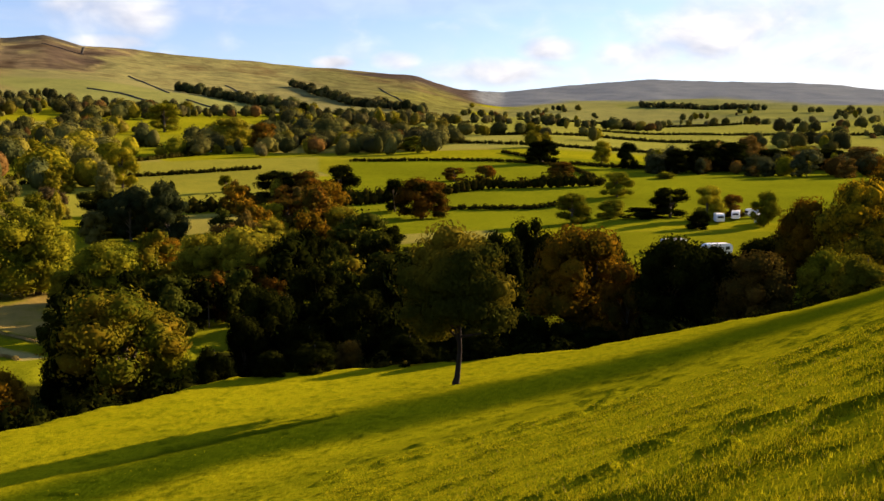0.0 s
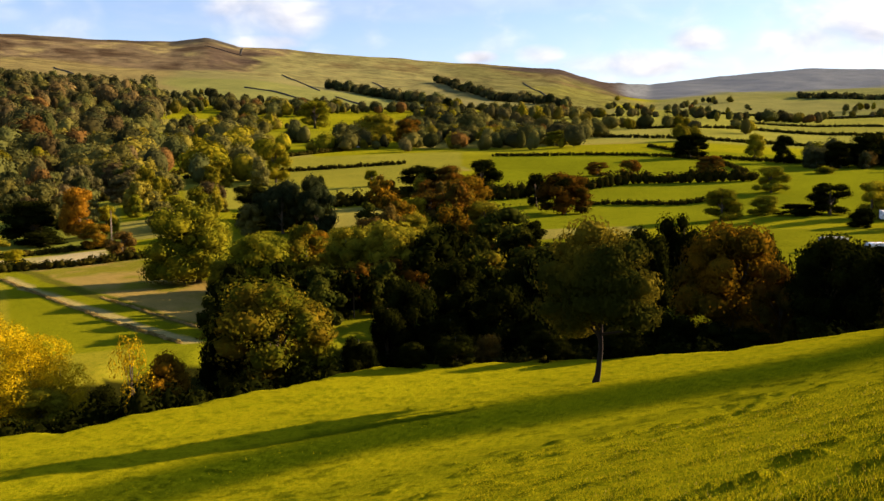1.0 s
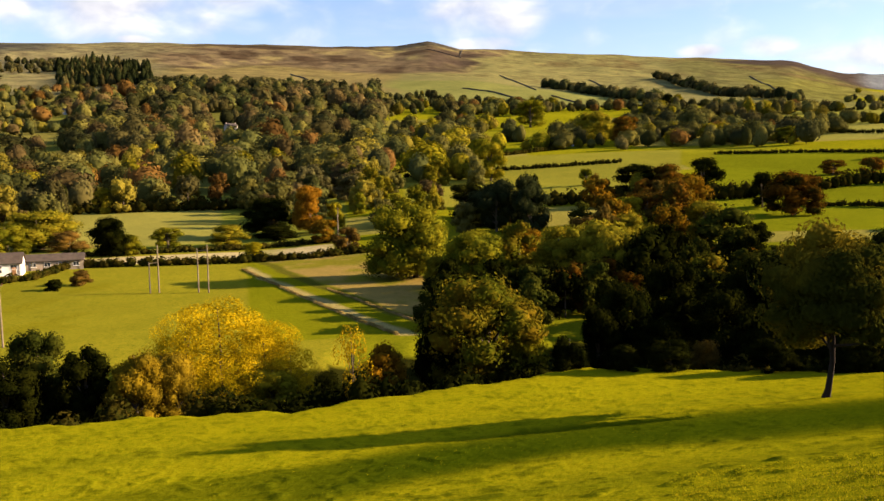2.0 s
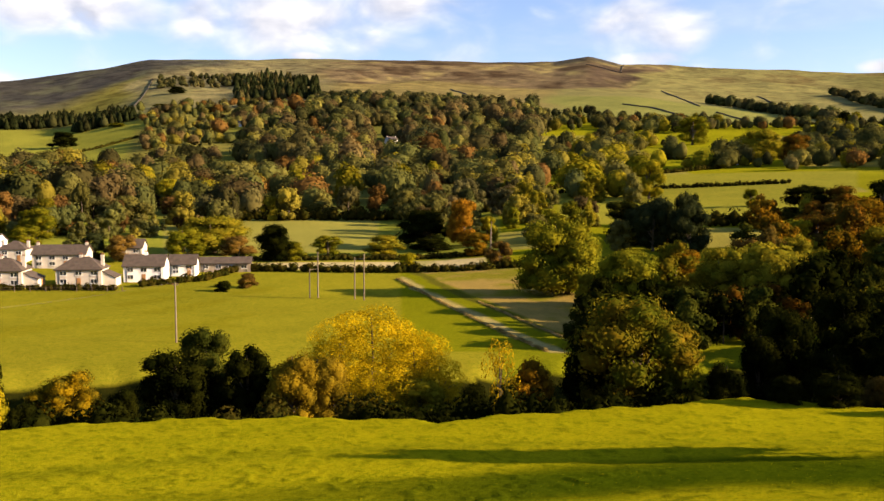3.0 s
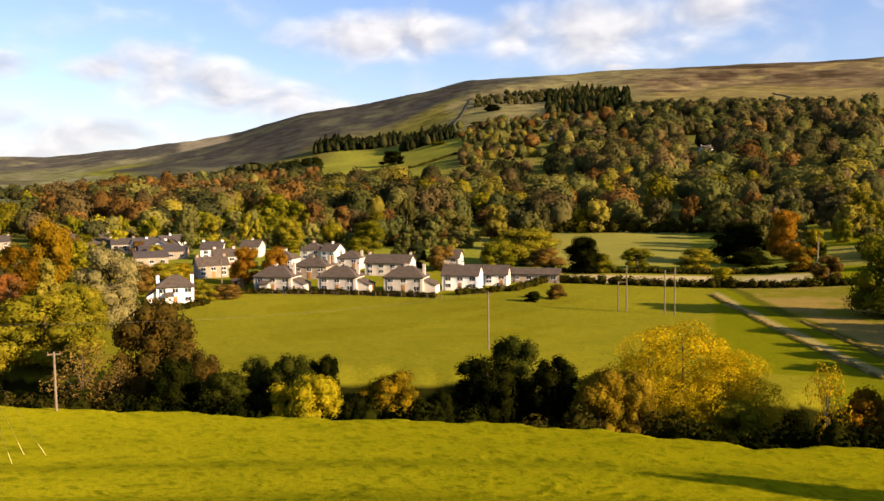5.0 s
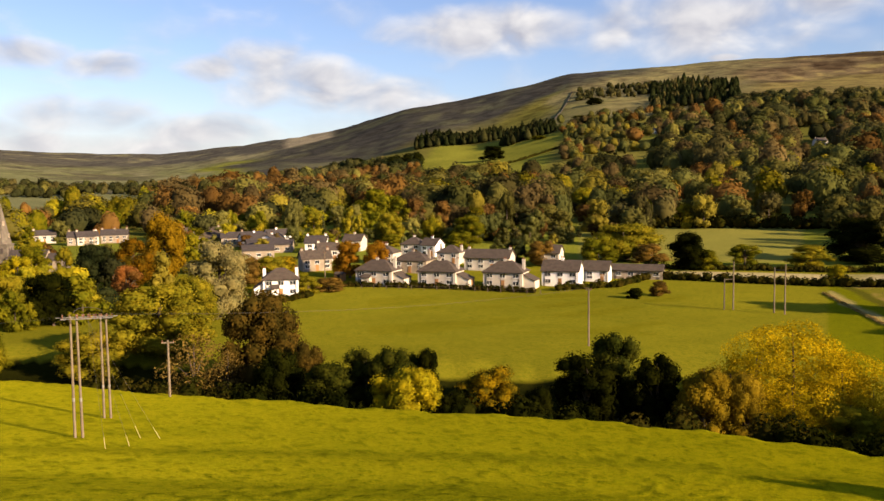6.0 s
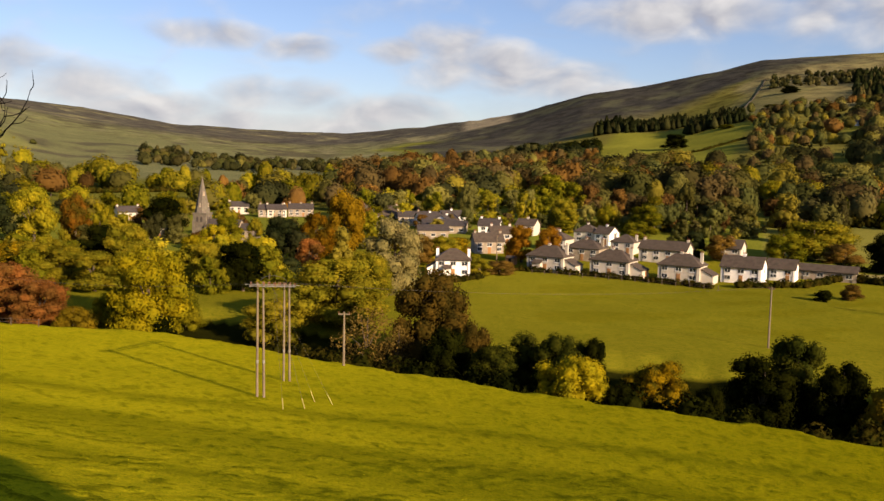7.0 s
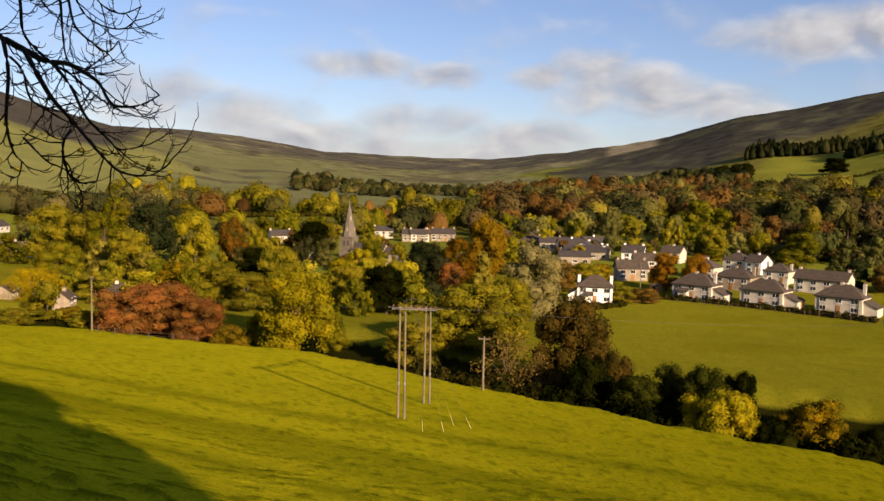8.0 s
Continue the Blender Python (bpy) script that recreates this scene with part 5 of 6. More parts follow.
    if inset:
        for f in ((b, c, q), (e, a, p), (b2, q2, c2), (e2, p2, a2), (b, b2, c2, c), (e, e2, a2, a)):
            bm.faces.new(f)
    else:
        for f in ((b, b2, q2, q), (q, q2, c2, c), (a, p, p2, a2), (p, e, e2, p2)):
            bm.faces.new(f)
    return bm


def body_bm(w, d, eave, ridge, kind):
    bm = bmesh.new()
    box(bm, -w / 2, 0, -1.2, w / 2, d, eave)
    if kind == "gable":
        for x in (-w / 2, w / 2 - 0.3):
            v = [bm.verts.new(p) for p in ((x, 0, eave), (x, d, eave), (x, d / 2, ridge), (x + 0.3, 0, eave), (x + 0.3, d, eave), (x + 0.3, d / 2, ridge))]
            for f in ((0, 2, 1), (3, 4, 5), (0, 3, 5, 2), (1, 2, 5, 4), (0, 1, 4, 3)):
                bm.faces.new([v[i] for i in f])
    return bm


def window(parent, x, z, w, h, y=0.0, side=None):
    """A window in the front wall, or in an end wall where side is its x."""
    if side is None:
        m = Matrix.Translation((x, y - 0.03, z))
    else:
        m = Matrix.Translation((side, x, z)) @ Matrix.Rotation(math.pi / 2 if side > 0 else -math.pi / 2, 4, "Z") @ Matrix.Translation((0, -0.03, 0))
    t = 0.065
    bm = bmesh.new()
    ring = [[bm.verts.new((u, v_, z_)) for u, z_ in ((-w / 2 + i, i), (w / 2 - i, i), (w / 2 - i, h - i), (-w / 2 + i, h - i))] for v_ in (-0.05, 0.06) for i in (0, t)]
    for k in range(4):
        j = (k + 1) % 4
        for p, q in ((0, 1), (1, 3), (3, 2), (2, 0)):
            bm.faces.new((ring[p][k], ring[p][j], ring[q][j], ring[q][k]))
    bmesh.ops.recalc_face_normals(bm, faces=bm.faces)
    f = part("window", bm, FRAME_WHITE, parent)
    part("sill", boxes((-w / 2 - 0.06, -0.12, -0.09, w / 2 + 0.06, 0.06, -0.004)), FRAME_WHITE, f)
    part("mullion", boxes((-t / 2, -0.048, t + 0.004, t / 2, 0.058, h - t - 0.004)), FRAME_WHITE, f)
    f.matrix_local = m
    for x0, x1 in ((-w / 2 + t, -t / 2), (t / 2, w / 2 - t)):
        part("pane", boxes((x0, -0.01, t, x1, 0.02, h - t)), GLASS, f)
    return f


def chimney(parent, x, y, z0, z1, wall):
    c = part("chimney", boxes((x - 0.36, y - 0.3, z0, x + 0.36, y + 0.3, z1), (x - 0.42, y - 0.36, z1 - 0.2, x + 0.42, y + 0.36, z1 - 0.06), bevel=0.03), wall, parent)
    for dx in (-0.2, 0.2):
        bm = bmesh.new()
        bmesh.ops.create_cone(bm, cap_ends=True, segments=8, radius1=0.13, radius2=0.10, depth=0.5, matrix=Matrix.Translation((x + dx, y, z1 + 0.22)))
        part("chimney_pot", bm, PORCELAIN, c)


def house(x, y, turn, w, d, eave, ridge, kind, wall, roof, stacks, label, lean_to=0.0, porch=False, far=False):
    """A house whose front looks along its own -y; turn in degrees."""
    thing = new("house")
    thing.matrix_world = pose(x, y, float(land(x, y)), 0, 0, turn)
    part("wall", body_bm(w, d, eave, ridge, kind), wall, thing)
    part("roof", roof_bm(w, d, eave, ridge, kind), roof, thing)
    ridge_half = (w / 2 - d / 2) if kind == "hip" else w / 2 - 0.5
    for k in range(stacks):
        u = 0 if stacks == 1 else -1 + 2 * k / (stacks - 1)
        if kind == "hip" and stacks == 2:
            chimney(thing, (-0.3 if k == 0 else w / 2 - 0.5) if w > 9.5 else u * (w / 2 - 0.3), d / 2, eave - 0.5, ridge + (0.55 if w > 9.5 else 0.1), wall)
        else:
            chimney(thing, u * max(ridge_half, 0.5), d / 2, ridge - 1.2, ridge + 0.65, wall)
    two = eave > 3.1
    n = max(2, int(round(w / 3.1)))
    for k in range(n):
        u = -w / 2 + (k + 0.5) * w / n
        for z in ((0.8, eave - 1.55) if two else (0.9,)):
            if z < 1 and two and k == n // 2:
                door = part("door", boxes((u - 0.47, -0.06, 0.0, u + 0.47, 0.02, 2.05), (u - 0.36, -0.09, 0.25, u + 0.36, -0.05, 0.95), (u - 0.36, -0.09, 1.1, u + 0.36, -0.05, 1.85)), TIMBER, thing)
                part("handle", boxes((u + 0.34, -0.13, 0.98, u + 0.40, -0.05, 1.06)), STEEL, door)
            else:
                window(thing, u, z, min(1.5, w / n * 0.5), 1.05)
    if not far:
        for s in (-w / 2, w / 2):
            window(thing, d * 0.5, eave - 1.55 if two else 0.9, 1.0, 1.1, side=s)
        part("gutter", boxes((-w / 2 - 0.3, -0.42, eave - 0.36, w / 2 + 0.3, -0.28, eave - 0.26)), RUBBER, thing)
        for s in (-0.42, 0.42):
            part("downpipe", boxes((s * w - 0.06, -0.12, 0, s * w + 0.06, -0.02, eave - 0.3)), RUBBER, thing)
    if lean_to:
        s = 1 if lean_to > 0 else -1
        a = abs(lean_to)
        bm = bmesh.new()
        x0, x1 = s * w / 2, s * (w / 2 + a)
        v = [bm.verts.new(p) for p in ((x0, 0.8, -1), (x1, 0.8, -1), (x1, d - 1, -1), (x0, d - 1, -1), (x0, 0.8, 3.4), (x1, 0.8, 2.0), (x1, d - 1, 2.0), (x0, d - 1, 3.4))]
        for f in ((0, 1, 5, 4), (1, 2, 6, 5), (2, 3, 7, 6), (3, 0, 4, 7), (0, 3, 2, 1), (4, 5, 6, 7)):
            bm.faces.new([v[i] for i in f])
        bmesh.ops.recalc_face_normals(bm, faces=bm.faces)
        part("lean_to", bm, wall, thing)
        bm = bmesh.new()
        v = [bm.verts.new((px_, py_, pz_ + dz)) for dz in (0.02, 0.14) for px_, py_, pz_ in ((x0, 0.6, 3.4), (x1 + s * 0.2, 0.6, 1.92), (x1 + s * 0.2, d - 0.8, 1.92), (x0, d - 0.8, 3.4))]
        for f in ((3, 2, 1, 0), (4, 5, 6, 7), (0, 1, 5, 4), (1, 2, 6, 5), (2, 3, 7, 6), (3, 0, 4, 7)):
            bm.faces.new([v[i] for i in f])
        bmesh.ops.recalc_face_normals(bm, faces=bm.faces)
        part("lean_to_roof", bm, roof, thing)
    if porch:
        part("porch", boxes((-w * 0.28, -1.6, -0.8, -w * 0.06, 0, 2.2)), wall, thing)
        bm = boxes((-w * 0.30, -1.9, 2.2, -w * 0.04, 0, 2.34))
        for v in bm.verts:
            if v.co.y > -0.5:
                v.co.z += 0.75
        part("porch_roof", bm, roof, thing)
    return tagged(thing, label, "house", "houses")


COTTAGES = (
    (-200.8, 90.8, 41, 10.2, 6.6, 4.15, 6.5, "hip", PEBBLE, TILE, 2),
    (-190.8, 103.8, 41, 10.2, 6.7, 4.15, 6.5, "hip", PEBBLE, TILE, 2),
    (-180.0, 116.8, 41, 10.2, 6.7, 4.2, 6.6, "hip", PEBBLE, TILE, 2),
    (-175.4, 131.2, 41, 9.5, 6.6, 4.1, 6.4, "gable", WHITEWASH, TILE, 1),
    (-178.0, 144.9, 41, 6.7, 5.2, 3.2, 5.3, "gable", WHITEWASH, TILE, 0),
    (-176.0, 157.4, 41, 13.4, 4.6, 2.5, 3.8, "gable", GRITSTONE, TILE, 0),
    (-196.5, 64.6, 72, 8.3, 6.5, 4.4, 6.6, "hip", WHITEWASH, TILE, 2),
    (-210.5, 131.0, 41, 13.5, 7, 3.9, 6.0, "gable", PEBBLE, TILE, 2),
    (-214.4, 155.7, 41, 7.0, 7, 4.0, 6.2, "gable", PEBBLE, TILE, 1),
)
BACK_HOUSES = (
    (-234.0, 88.0, 81, 10.2, 8, 4.5, 7.2, "gable", GRITSTONE, TILE, 2),
    (-273.5, 102.3, 59, 8.5, 8, 4.6, 7.4, "gable", WHITEWASH, SLATE, 2),
    (-286.5, 89.0, 79, 13.8, 12, 4.0, 6.0, "gable", GRITSTONE, SLATE, 0),
    (-301.7, 100.7, 152, 7.5, 7, 4.2, 7.0, "gable", WHITEWASH, SLATE, 0),
    (-237.8, 109.9, 41, 9.7, 8, 4.7, 7.3, "hip", PEBBLE, TILE, 3),
    (-217.9, 109.8, 41, 12.2, 9, 4.6, 7.2, "hip", GRITSTONE, TILE, 2),
    (-257.0, 130.1, 41, 8.7, 8, 4.8, 7.4, "hip", PEBBLE, TILE, 1),
    (-250.8, 133.3, 32, 6.4, 8, 4.8, 7.4, "gable", WHITEWASH, TILE, 1),
)
MIDDLE_HOUSES = (
    (-322.3, 91.2, 74, 18.5, 9, 4.2, 6.6, "gable", GRITSTONE, SLATE, 1),
    (-335.0, 82.6, 96, 13.6, 9, 4.4, 6.8, "gable", PEBBLE, TILE, 2),
    (-276.3, 116.8, 47, 7.9, 8, 4.5, 7.0, "gable", PEBBLE, TILE, 1),
    (-253.2, 99.3, 77, 8.2, 8, 4.4, 7.0, "gable", PEBBLE, TILE, 2),
    (-296.4, 97.6, 132, 8.6, 8, 4.2, 6.6, "gable", WHITEWASH, SLATE, 1),
    (-272.8, 82.5, 77, 12.0, 9, 3.6, 5.6, "gable", GRITSTONE, SLATE, 0),
    (-230.2, 129.3, 41, 8.7, 8, 4.6, 7.0, "hip", PEBBLE, TILE, 2),
)
VILLAGE_HOUSES = (
    (-296.0, -4.7, 79, 9.7, 8, 5.4, 7.6, "gable", GRITSTONE, SLATE, 3),
    (-379.6, -17.3, 113, 11.5, 8, 4.5, 7.4, "gable", PEBBLE, SLATE, 2),
    (-400.0, 4.1, 159, 6.8, 7, 4.6, 7.4, "gable", PEBBLE, SLATE, 1),
    (-414.0, 29.3, 91, 10.9, 8, 4.6, 7.2, "gable", PEBBLE, SLATE, 2),
    (-392.8, 41.7, 76, 13.0, 8, 4.5, 7.2, "gable", GRITSTONE, SLATE, 2),
    (-392.5, 44.6, 94, 10.4, 8, 4.6, 7.2, "gable", PEBBLE, SLATE, 2),
    (-396.1, 55.6, 77, 13.2, 8, 4.6, 7.4, "gable", GRITSTONE, SLATE, 3),
    (-362.0, 85.6, 81, 18.1, 10, 4.6, 7.4, "gable", GRITSTONE, TILE, 2),
)
OUTER_HOUSES = (
    (-405.2, 89.8, 89, 10.9, 8, 4.8, 7.6, "gable", PEBBLE, SLATE, 2),
    (-311.2, 93.6, 87, 12.0, 10, 4.2, 6.6, "gable", WHITEWASH, SLATE, 1),
    (-285.8, 91.3, 66, 15.8, 11, 3.6, 5.4, "gable", GRITSTONE, SLATE, 0),
    (-313.4, 103.5, 102, 10.9, 8, 4.4, 7.0, "gable", WHITEWASH, SLATE, 1),
    (-269.3, -90.1, 116, 12.3, 8, 2.9, 5.4, "gable", PEBBLE, TILE, 1),
    (-276.6, -72.8, 55, 5.6, 7, 3.4, 5.8, "gable", PEBBLE, TILE, 1),
    (-292.0, -88.2, 97, 10.0, 8, 3.4, 5.8, "gable", PEBBLE, TILE, 1),
    (-340.1, -118.0, 169, 8.5, 8, 3.2, 5.8, "gable", PEBBLE, SLATE, 1),
)
HILL_HOUSES = (
    (-177.4, -48.9, 180, 4.1, 4, 2.2, 3.9, "gable", GRITSTONE, TILE, 1),
    (-182.0, -61.2, 179, 3.8, 4, 2.2, 3.7, "gable", GRITSTONE, TILE, 0),
    (-181.4, -41.0, 113, 4.4, 7, 3.0, 5.0, "gable", PEBBLE, TILE, 1),
    (-553.0, 729.1, 78, 15.0, 8, 6.0, 9.5, "gable", PEBBLE, SLATE, 2),
    (-848.0, 791.0, 37, 14.3, 9, 6.0, 9.0, "gable", WHITEWASH, SLATE, 1),
    (-674.4, 633.0, 67, 12.3, 9, 5.5, 8.5, "gable", PEBBLE, SLATE, 1),
    (-377.6, 516.7, 46, 9.3, 8, 5, 8, "gable", GRITSTONE, SLATE, 1),
)
CHURCH_X, CHURCH_Y = -299.9, 9.2
NAMES = {PEBBLE: "pebble-dashed", WHITEWASH: "white-rendered", GRITSTONE: "brown gritstone"}
ROOFS = {TILE: "brown tiled", SLATE: "dark slate"}
for i, (x, y, turn, w, d, eave, ridge, kind, wall, roof, stacks) in enumerate(COTTAGES):
    words = ("semi-detached house" if eave > 4 else "low outbuilding") + " beside the meadow fence"
    house(x, y, turn, w, d, eave, ridge, kind, wall, roof, stacks, f"{NAMES[wall]} {words}, {ROOFS[roof]} {'hipped' if kind == 'hip' else 'gabled'} roof",
          lean_to=(3.0, 3.2, 3.0, 0, 0, 0, -2.2, 0, 0)[i], porch=i in (0, 6))
for rows in (BACK_HOUSES, MIDDLE_HOUSES, VILLAGE_HOUSES, OUTER_HOUSES, HILL_HOUSES):
    for x, y, turn, w, d, eave, ridge, kind, wall, roof, stacks in rows:
        house(x, y, turn, max(w * 0.84, 4.6), d * 0.84, eave * 0.80, ridge * 0.80, kind, wall, roof, stacks, f"{NAMES[wall]} village house with a {ROOFS[roof]} roof among trees", far=True)


def church(x, y, turn):
    """A parish church: tower with an octagonal stone spire, nave and chancel."""
    thing = new("church")
    thing.matrix_world = pose(x, y, float(land(x, y)), 0, 0, turn) @ Matrix.Scale(0.79, 4)
    tower = part("tower", boxes((-2.9, -2.9, -1.5, 2.9, 2.9, 11.0)), SPIRE_STONE, thing)
    part("parapet", boxes((-3.15, -3.15, 10.7, 3.15, 3.15, 11.25)), SPIRE_STONE, tower)
    for u, v in ((-2.75, -2.75), (2.75, -2.75), (2.75, 2.75), (-2.75, 2.75)):
        part("buttress", boxes((u - 0.45, v - 0.45, -1.5, u + 0.45, v + 0.45, 8.0)), SPIRE_STONE, tower)
    for s in (-1.0, 1.0):
        for turn_by in (0, 90):
            louvre = part("belfry_window", boxes((-0.45, -0.1, 7.4, 0.45, 0.12, 9.6)), SLATE, tower)
            louvre.matrix_local = pose(0, 0, 0, 0, 0, turn_by) @ pose(s * 0.9, -2.92, 0)
    bm = bmesh.new()
    bmesh.ops.create_cone(bm, cap_ends=True, segments=8, radius1=3.3, radius2=0.14, depth=15.0, matrix=Matrix.Translation((0, 0, 18.7)) @ Matrix.Rotation(math.pi / 8, 4, "Z"))
    spire = part("spire", bm, SPIRE_STONE, thing)
    for k, z in ((0, 13.6), (90, 13.6), (180, 13.6), (270, 13.6), (45, 18.5), (225, 18.5)):
        lucarne = part("spire_light", boxes((-0.45, -0.5, 0, 0.45, 0.8, 1.7), (-0.25, -0.56, 0.3, 0.25, -0.5, 1.4)), GRITSTONE, spire)
        lucarne.matrix_local = pose(0, 0, z, 0, 0, k) @ pose(0, -3.0 * (26.2 - z) / 15.0 + 0.3, 0)
    part("finial", boxes((-0.06, -0.06, 26.1, 0.06, 0.06, 27.1), (-0.3, -0.05, 26.6, 0.3, 0.05, 26.75)), STEEL, spire)
    for nm, w, d, e, r_, px_, py_ in (("nave", 15.0, 8.0, 5.6, 8.6, 10.3, -4.0), ("aisle", 13.0, 4.0, 3.6, 5.0, 10.3, -8.2), ("chancel", 8.0, 6.0, 4.6, 7.2, 21.8, -3.0)):
        b = part(nm, body_bm(w, d, e, r_, "gable"), GRITSTONE, thing)
        b.matrix_local = pose(px_, py_, 0)
        part(nm + "_roof", roof_bm(w, d, e, r_, "gable", 0.2), SLATE, b)
        for k in range(int(w / 3)):
            u = -w / 2 + (k + 0.5) * 3.0 + 0.5
            part("lancet", boxes((u - 0.45, -0.05, 1.2, u + 0.45, 0.05, e - 0.9)), GLASS, b)
    return tagged(thing, "gritstone parish church with a tall pointed spire among trees", "church")


church(CHURCH_X, CHURCH_Y, 62)


def shed(x, y, turn, w=2.0, d=1.6, mat=TIMBER):
    thing = new("garden_shed")
    thing.matrix_world = pose(x, y, float(land(x, y)), 0, 0, turn)
    part("wall", body_bm(w, d, 1.8, 2.3, "gable"), mat, thing)
    part("roof", roof_bm(w, d, 1.8, 2.3, "gable", 0.12), TILE, thing)
    part("door", boxes((-0.4, -0.04, 0, 0.4, 0.01, 1.7)), DARK_BARK, thing)
    return tagged(thing, "orange-brown timber garden shed behind the houses' hedge", "shed")


shed(-187.2, 111.0, 40)
shed(-213.0, 86.0, 40, 2.4, 2.0)


# ---- posts, poles and wires ----
def round_bm(lines, sides=8):
    bm = bmesh.new()
    v, f = tubes(lines, sides)
    vs = [bm.verts.new(p) for p in v]
    for q in f:
        bm.faces.new([vs[i] for i in q])
    n = len(lines[0][0])
    base = 0
    for pts, rad in lines:
        n = len(pts)
        bm.faces.new(vs[base:base + sides][::-1])
        bm.faces.new(vs[base + (n - 1) * sides:base + n * sides])
        base += n * sides
    return bm


def wood_pole(x, y, high, arm=1.6, turn=0.0, label="weathered wooden power pole with a crossarm in the field"):
    thing = new("power_pole")
    thing.matrix_world = pose(x, y, float(land(x, y)), 0, 0, turn)
    part("pole", round_bm([([(0, 0, -1), (0, 0, high)], [0.16, 0.11])]), POLE, thing)
    if arm:
        cross = part("crossarm", boxes((-arm / 2, -0.06, high - 0.35, arm / 2, 0.06, high - 0.2)), POLE, thing)
        for u in (-arm * 0.45, 0.0, arm * 0.45):
            part("insulator", round_bm([([(u, 0, high - 0.2), (u, 0, high - 0.05), (u, 0, high + 0.02)], [0.05, 0.075, 0.03])], 6), PORCELAIN, cross)
    return tagged(thing, label, "power pole", "power poles")


def h_frame(base_a, base_b, top_a, top_b):
    """Two pairs of poles side by side that carry one double crossarm."""
    (ax, ay), (bx, by) = base_a, base_b
    thing = new("power_pole")
    cx, cy = (ax + bx) / 2, (ay + by) / 2
    thing.matrix_world = Matrix.Translation((cx, cy, 0))
    way = Vector((bx - ax, by - ay, 0)).normalized()
    side = Vector((-way.y, way.x, 0))
    top, slope = (top_a + top_b) / 2, Vector((bx - ax, by - ay, top_b - top_a)).normalized()
    for (px_, py_), high in ((base_a, top_a), (base_b, top_b)):
        for s in (-0.32, 0.32):
            foot = Vector((px_ - cx, py_ - cy, float(land(px_, py_)) - 1)) + side * s
            head = Vector((px_ - cx, py_ - cy, high)) + side * (s * 0.8)
            pole = part("pole", round_bm([([foot, foot.lerp(head, 0.5), head], [0.125, 0.11, 0.09])]), POLE, thing)
            mark = foot.lerp(head, 0.36)
            part("plate", round_bm([([mark, mark + Vector((0, 0, 0.3))], [0.125, 0.125])]), STEEL, pole)
    length = (Vector((bx, by, 0)) - Vector((ax, ay, 0))).length / 2 + 1.6
    for s in (-0.6, 0.6):
        a = Vector((0, 0, top - 0.3)) + side * s
        cross = part("crossarm", round_bm([([a - slope * length, a + slope * length], [0.055, 0.055])], 6), STEEL, thing)
        for k in range(-3, 4):
            p = a + slope * (length * k / 3.2)
            part("insulator", round_bm([([p, p + Vector((0, 0, 0.3)), p + Vector((0, 0, 0.42))], [0.04, 0.065, 0.03])], 6), PORCELAIN, cross)
    for k in (-0.9, -0.3, 0.3, 0.9):
        a = Vector((0, 0, top - 0.15)) + slope * (length * k)
        part("brace", round_bm([([a - side * 1.2, a + side * 1.2], [0.035, 0.035])], 6), STEEL, thing)
    loop = [Vector((0, 0, top + 0.55)) + slope * (length * 0.75 * math.cos(q)) + Vector((0, 0, 0.5 * math.sin(q) - 0.3)) for q in np.linspace(0, math.pi, 12)]
    part("jumper_cable", round_bm([(loop, [0.025] * 12)], 5), WIRE, thing)
    return tagged(thing, "four-legged wooden power pole carrying double steel crossarms on the pasture", "power pole", "power poles")


def wire(a, b, sag, thick=0.004):
    a, b = Vector(a), Vector(b)
    pts = [a.lerp(b, k / 24) - Vector((0, 0, sag * 4 * (k / 24) * (1 - k / 24))) for k in range(25)]
    v, f = tubes([(pts, [thick] * 25)], 5)
    tagged(new("power_line", mesh("power_line", v, f, [WIRE])), "thin overhead power line between wooden poles", "power line", "power lines")


H_TOP = 16.2
h_frame((-79.2, 7.5), (-89.6, 11.2), 16.8, 15.2)
wood_pole(-101.0, 19.5, 6.6, 1.4, 70)
wood_pole(-140.6, -36.0, 8.6, 1.6, 30)
wood_pole(-217.6, 84.0, 7.5, 0.8, 30, "wooden telegraph pole between village gardens")
wood_pole(-108.4, 86.8, 9.4, 0.9, 40)
for x, y, hh in ((-126.0, 136.4, 6.4), (-124.7, 137.6, 10.0), (-117.1, 140.8, 9.2), (-114.6, 140.9, 10.0)):
    wood_pole(x, y, hh, 0, 0, "tall bare wooden power pole in the sheep meadow")
for a, b in (((-126.0, 136.4, 6.7), (-124.7, 137.6, 6.9)), ((-117.1, 140.8, 9.2), (-114.6, 140.9, 9.4))):
    v, f = tubes([([Vector(a), Vector(b)], [0.08, 0.08])], 5)
    tagged(new("crossarm", mesh("crossarm", v, f, [POLE])), "wooden crossarm bolted between two field poles", "crossarm")
wood_pole(-134.9, 227.6, 8.0, 0, 0, "wooden telegraph pole beside the lane")
wood_pole(-140.6, 237.6, 9.0, 0, 0, "wooden telegraph pole beside the lane")
for k in range(3):
    off = (k - 1) * 1.3
    wire((-79.2 + off * 0.3, 7.5 + off, H_TOP + 0.6), (-140.6 + off * 0.2, -36.0 + off * 0.5, 12.6), 1.6)
    wire((-89.6 + off * 0.3, 11.2 + off, H_TOP - 0.9), (-108.4 + off * 0.3, 86.8, 9.5 + float(land(-108.4, 86.8))), 1.2)
    wire((-140.6, -36.0 + off * 0.5, 12.6), (-230, -98 + off, 15.0), 2.0)


def stay(x, y, tx, ty, tz):
    """A stay wire with its yellow guard."""
    z = float(land(x, y))
    a, b = Vector((x, y, z - 0.2)), Vector((tx, ty, tz))
    thing = new("stay_wire")
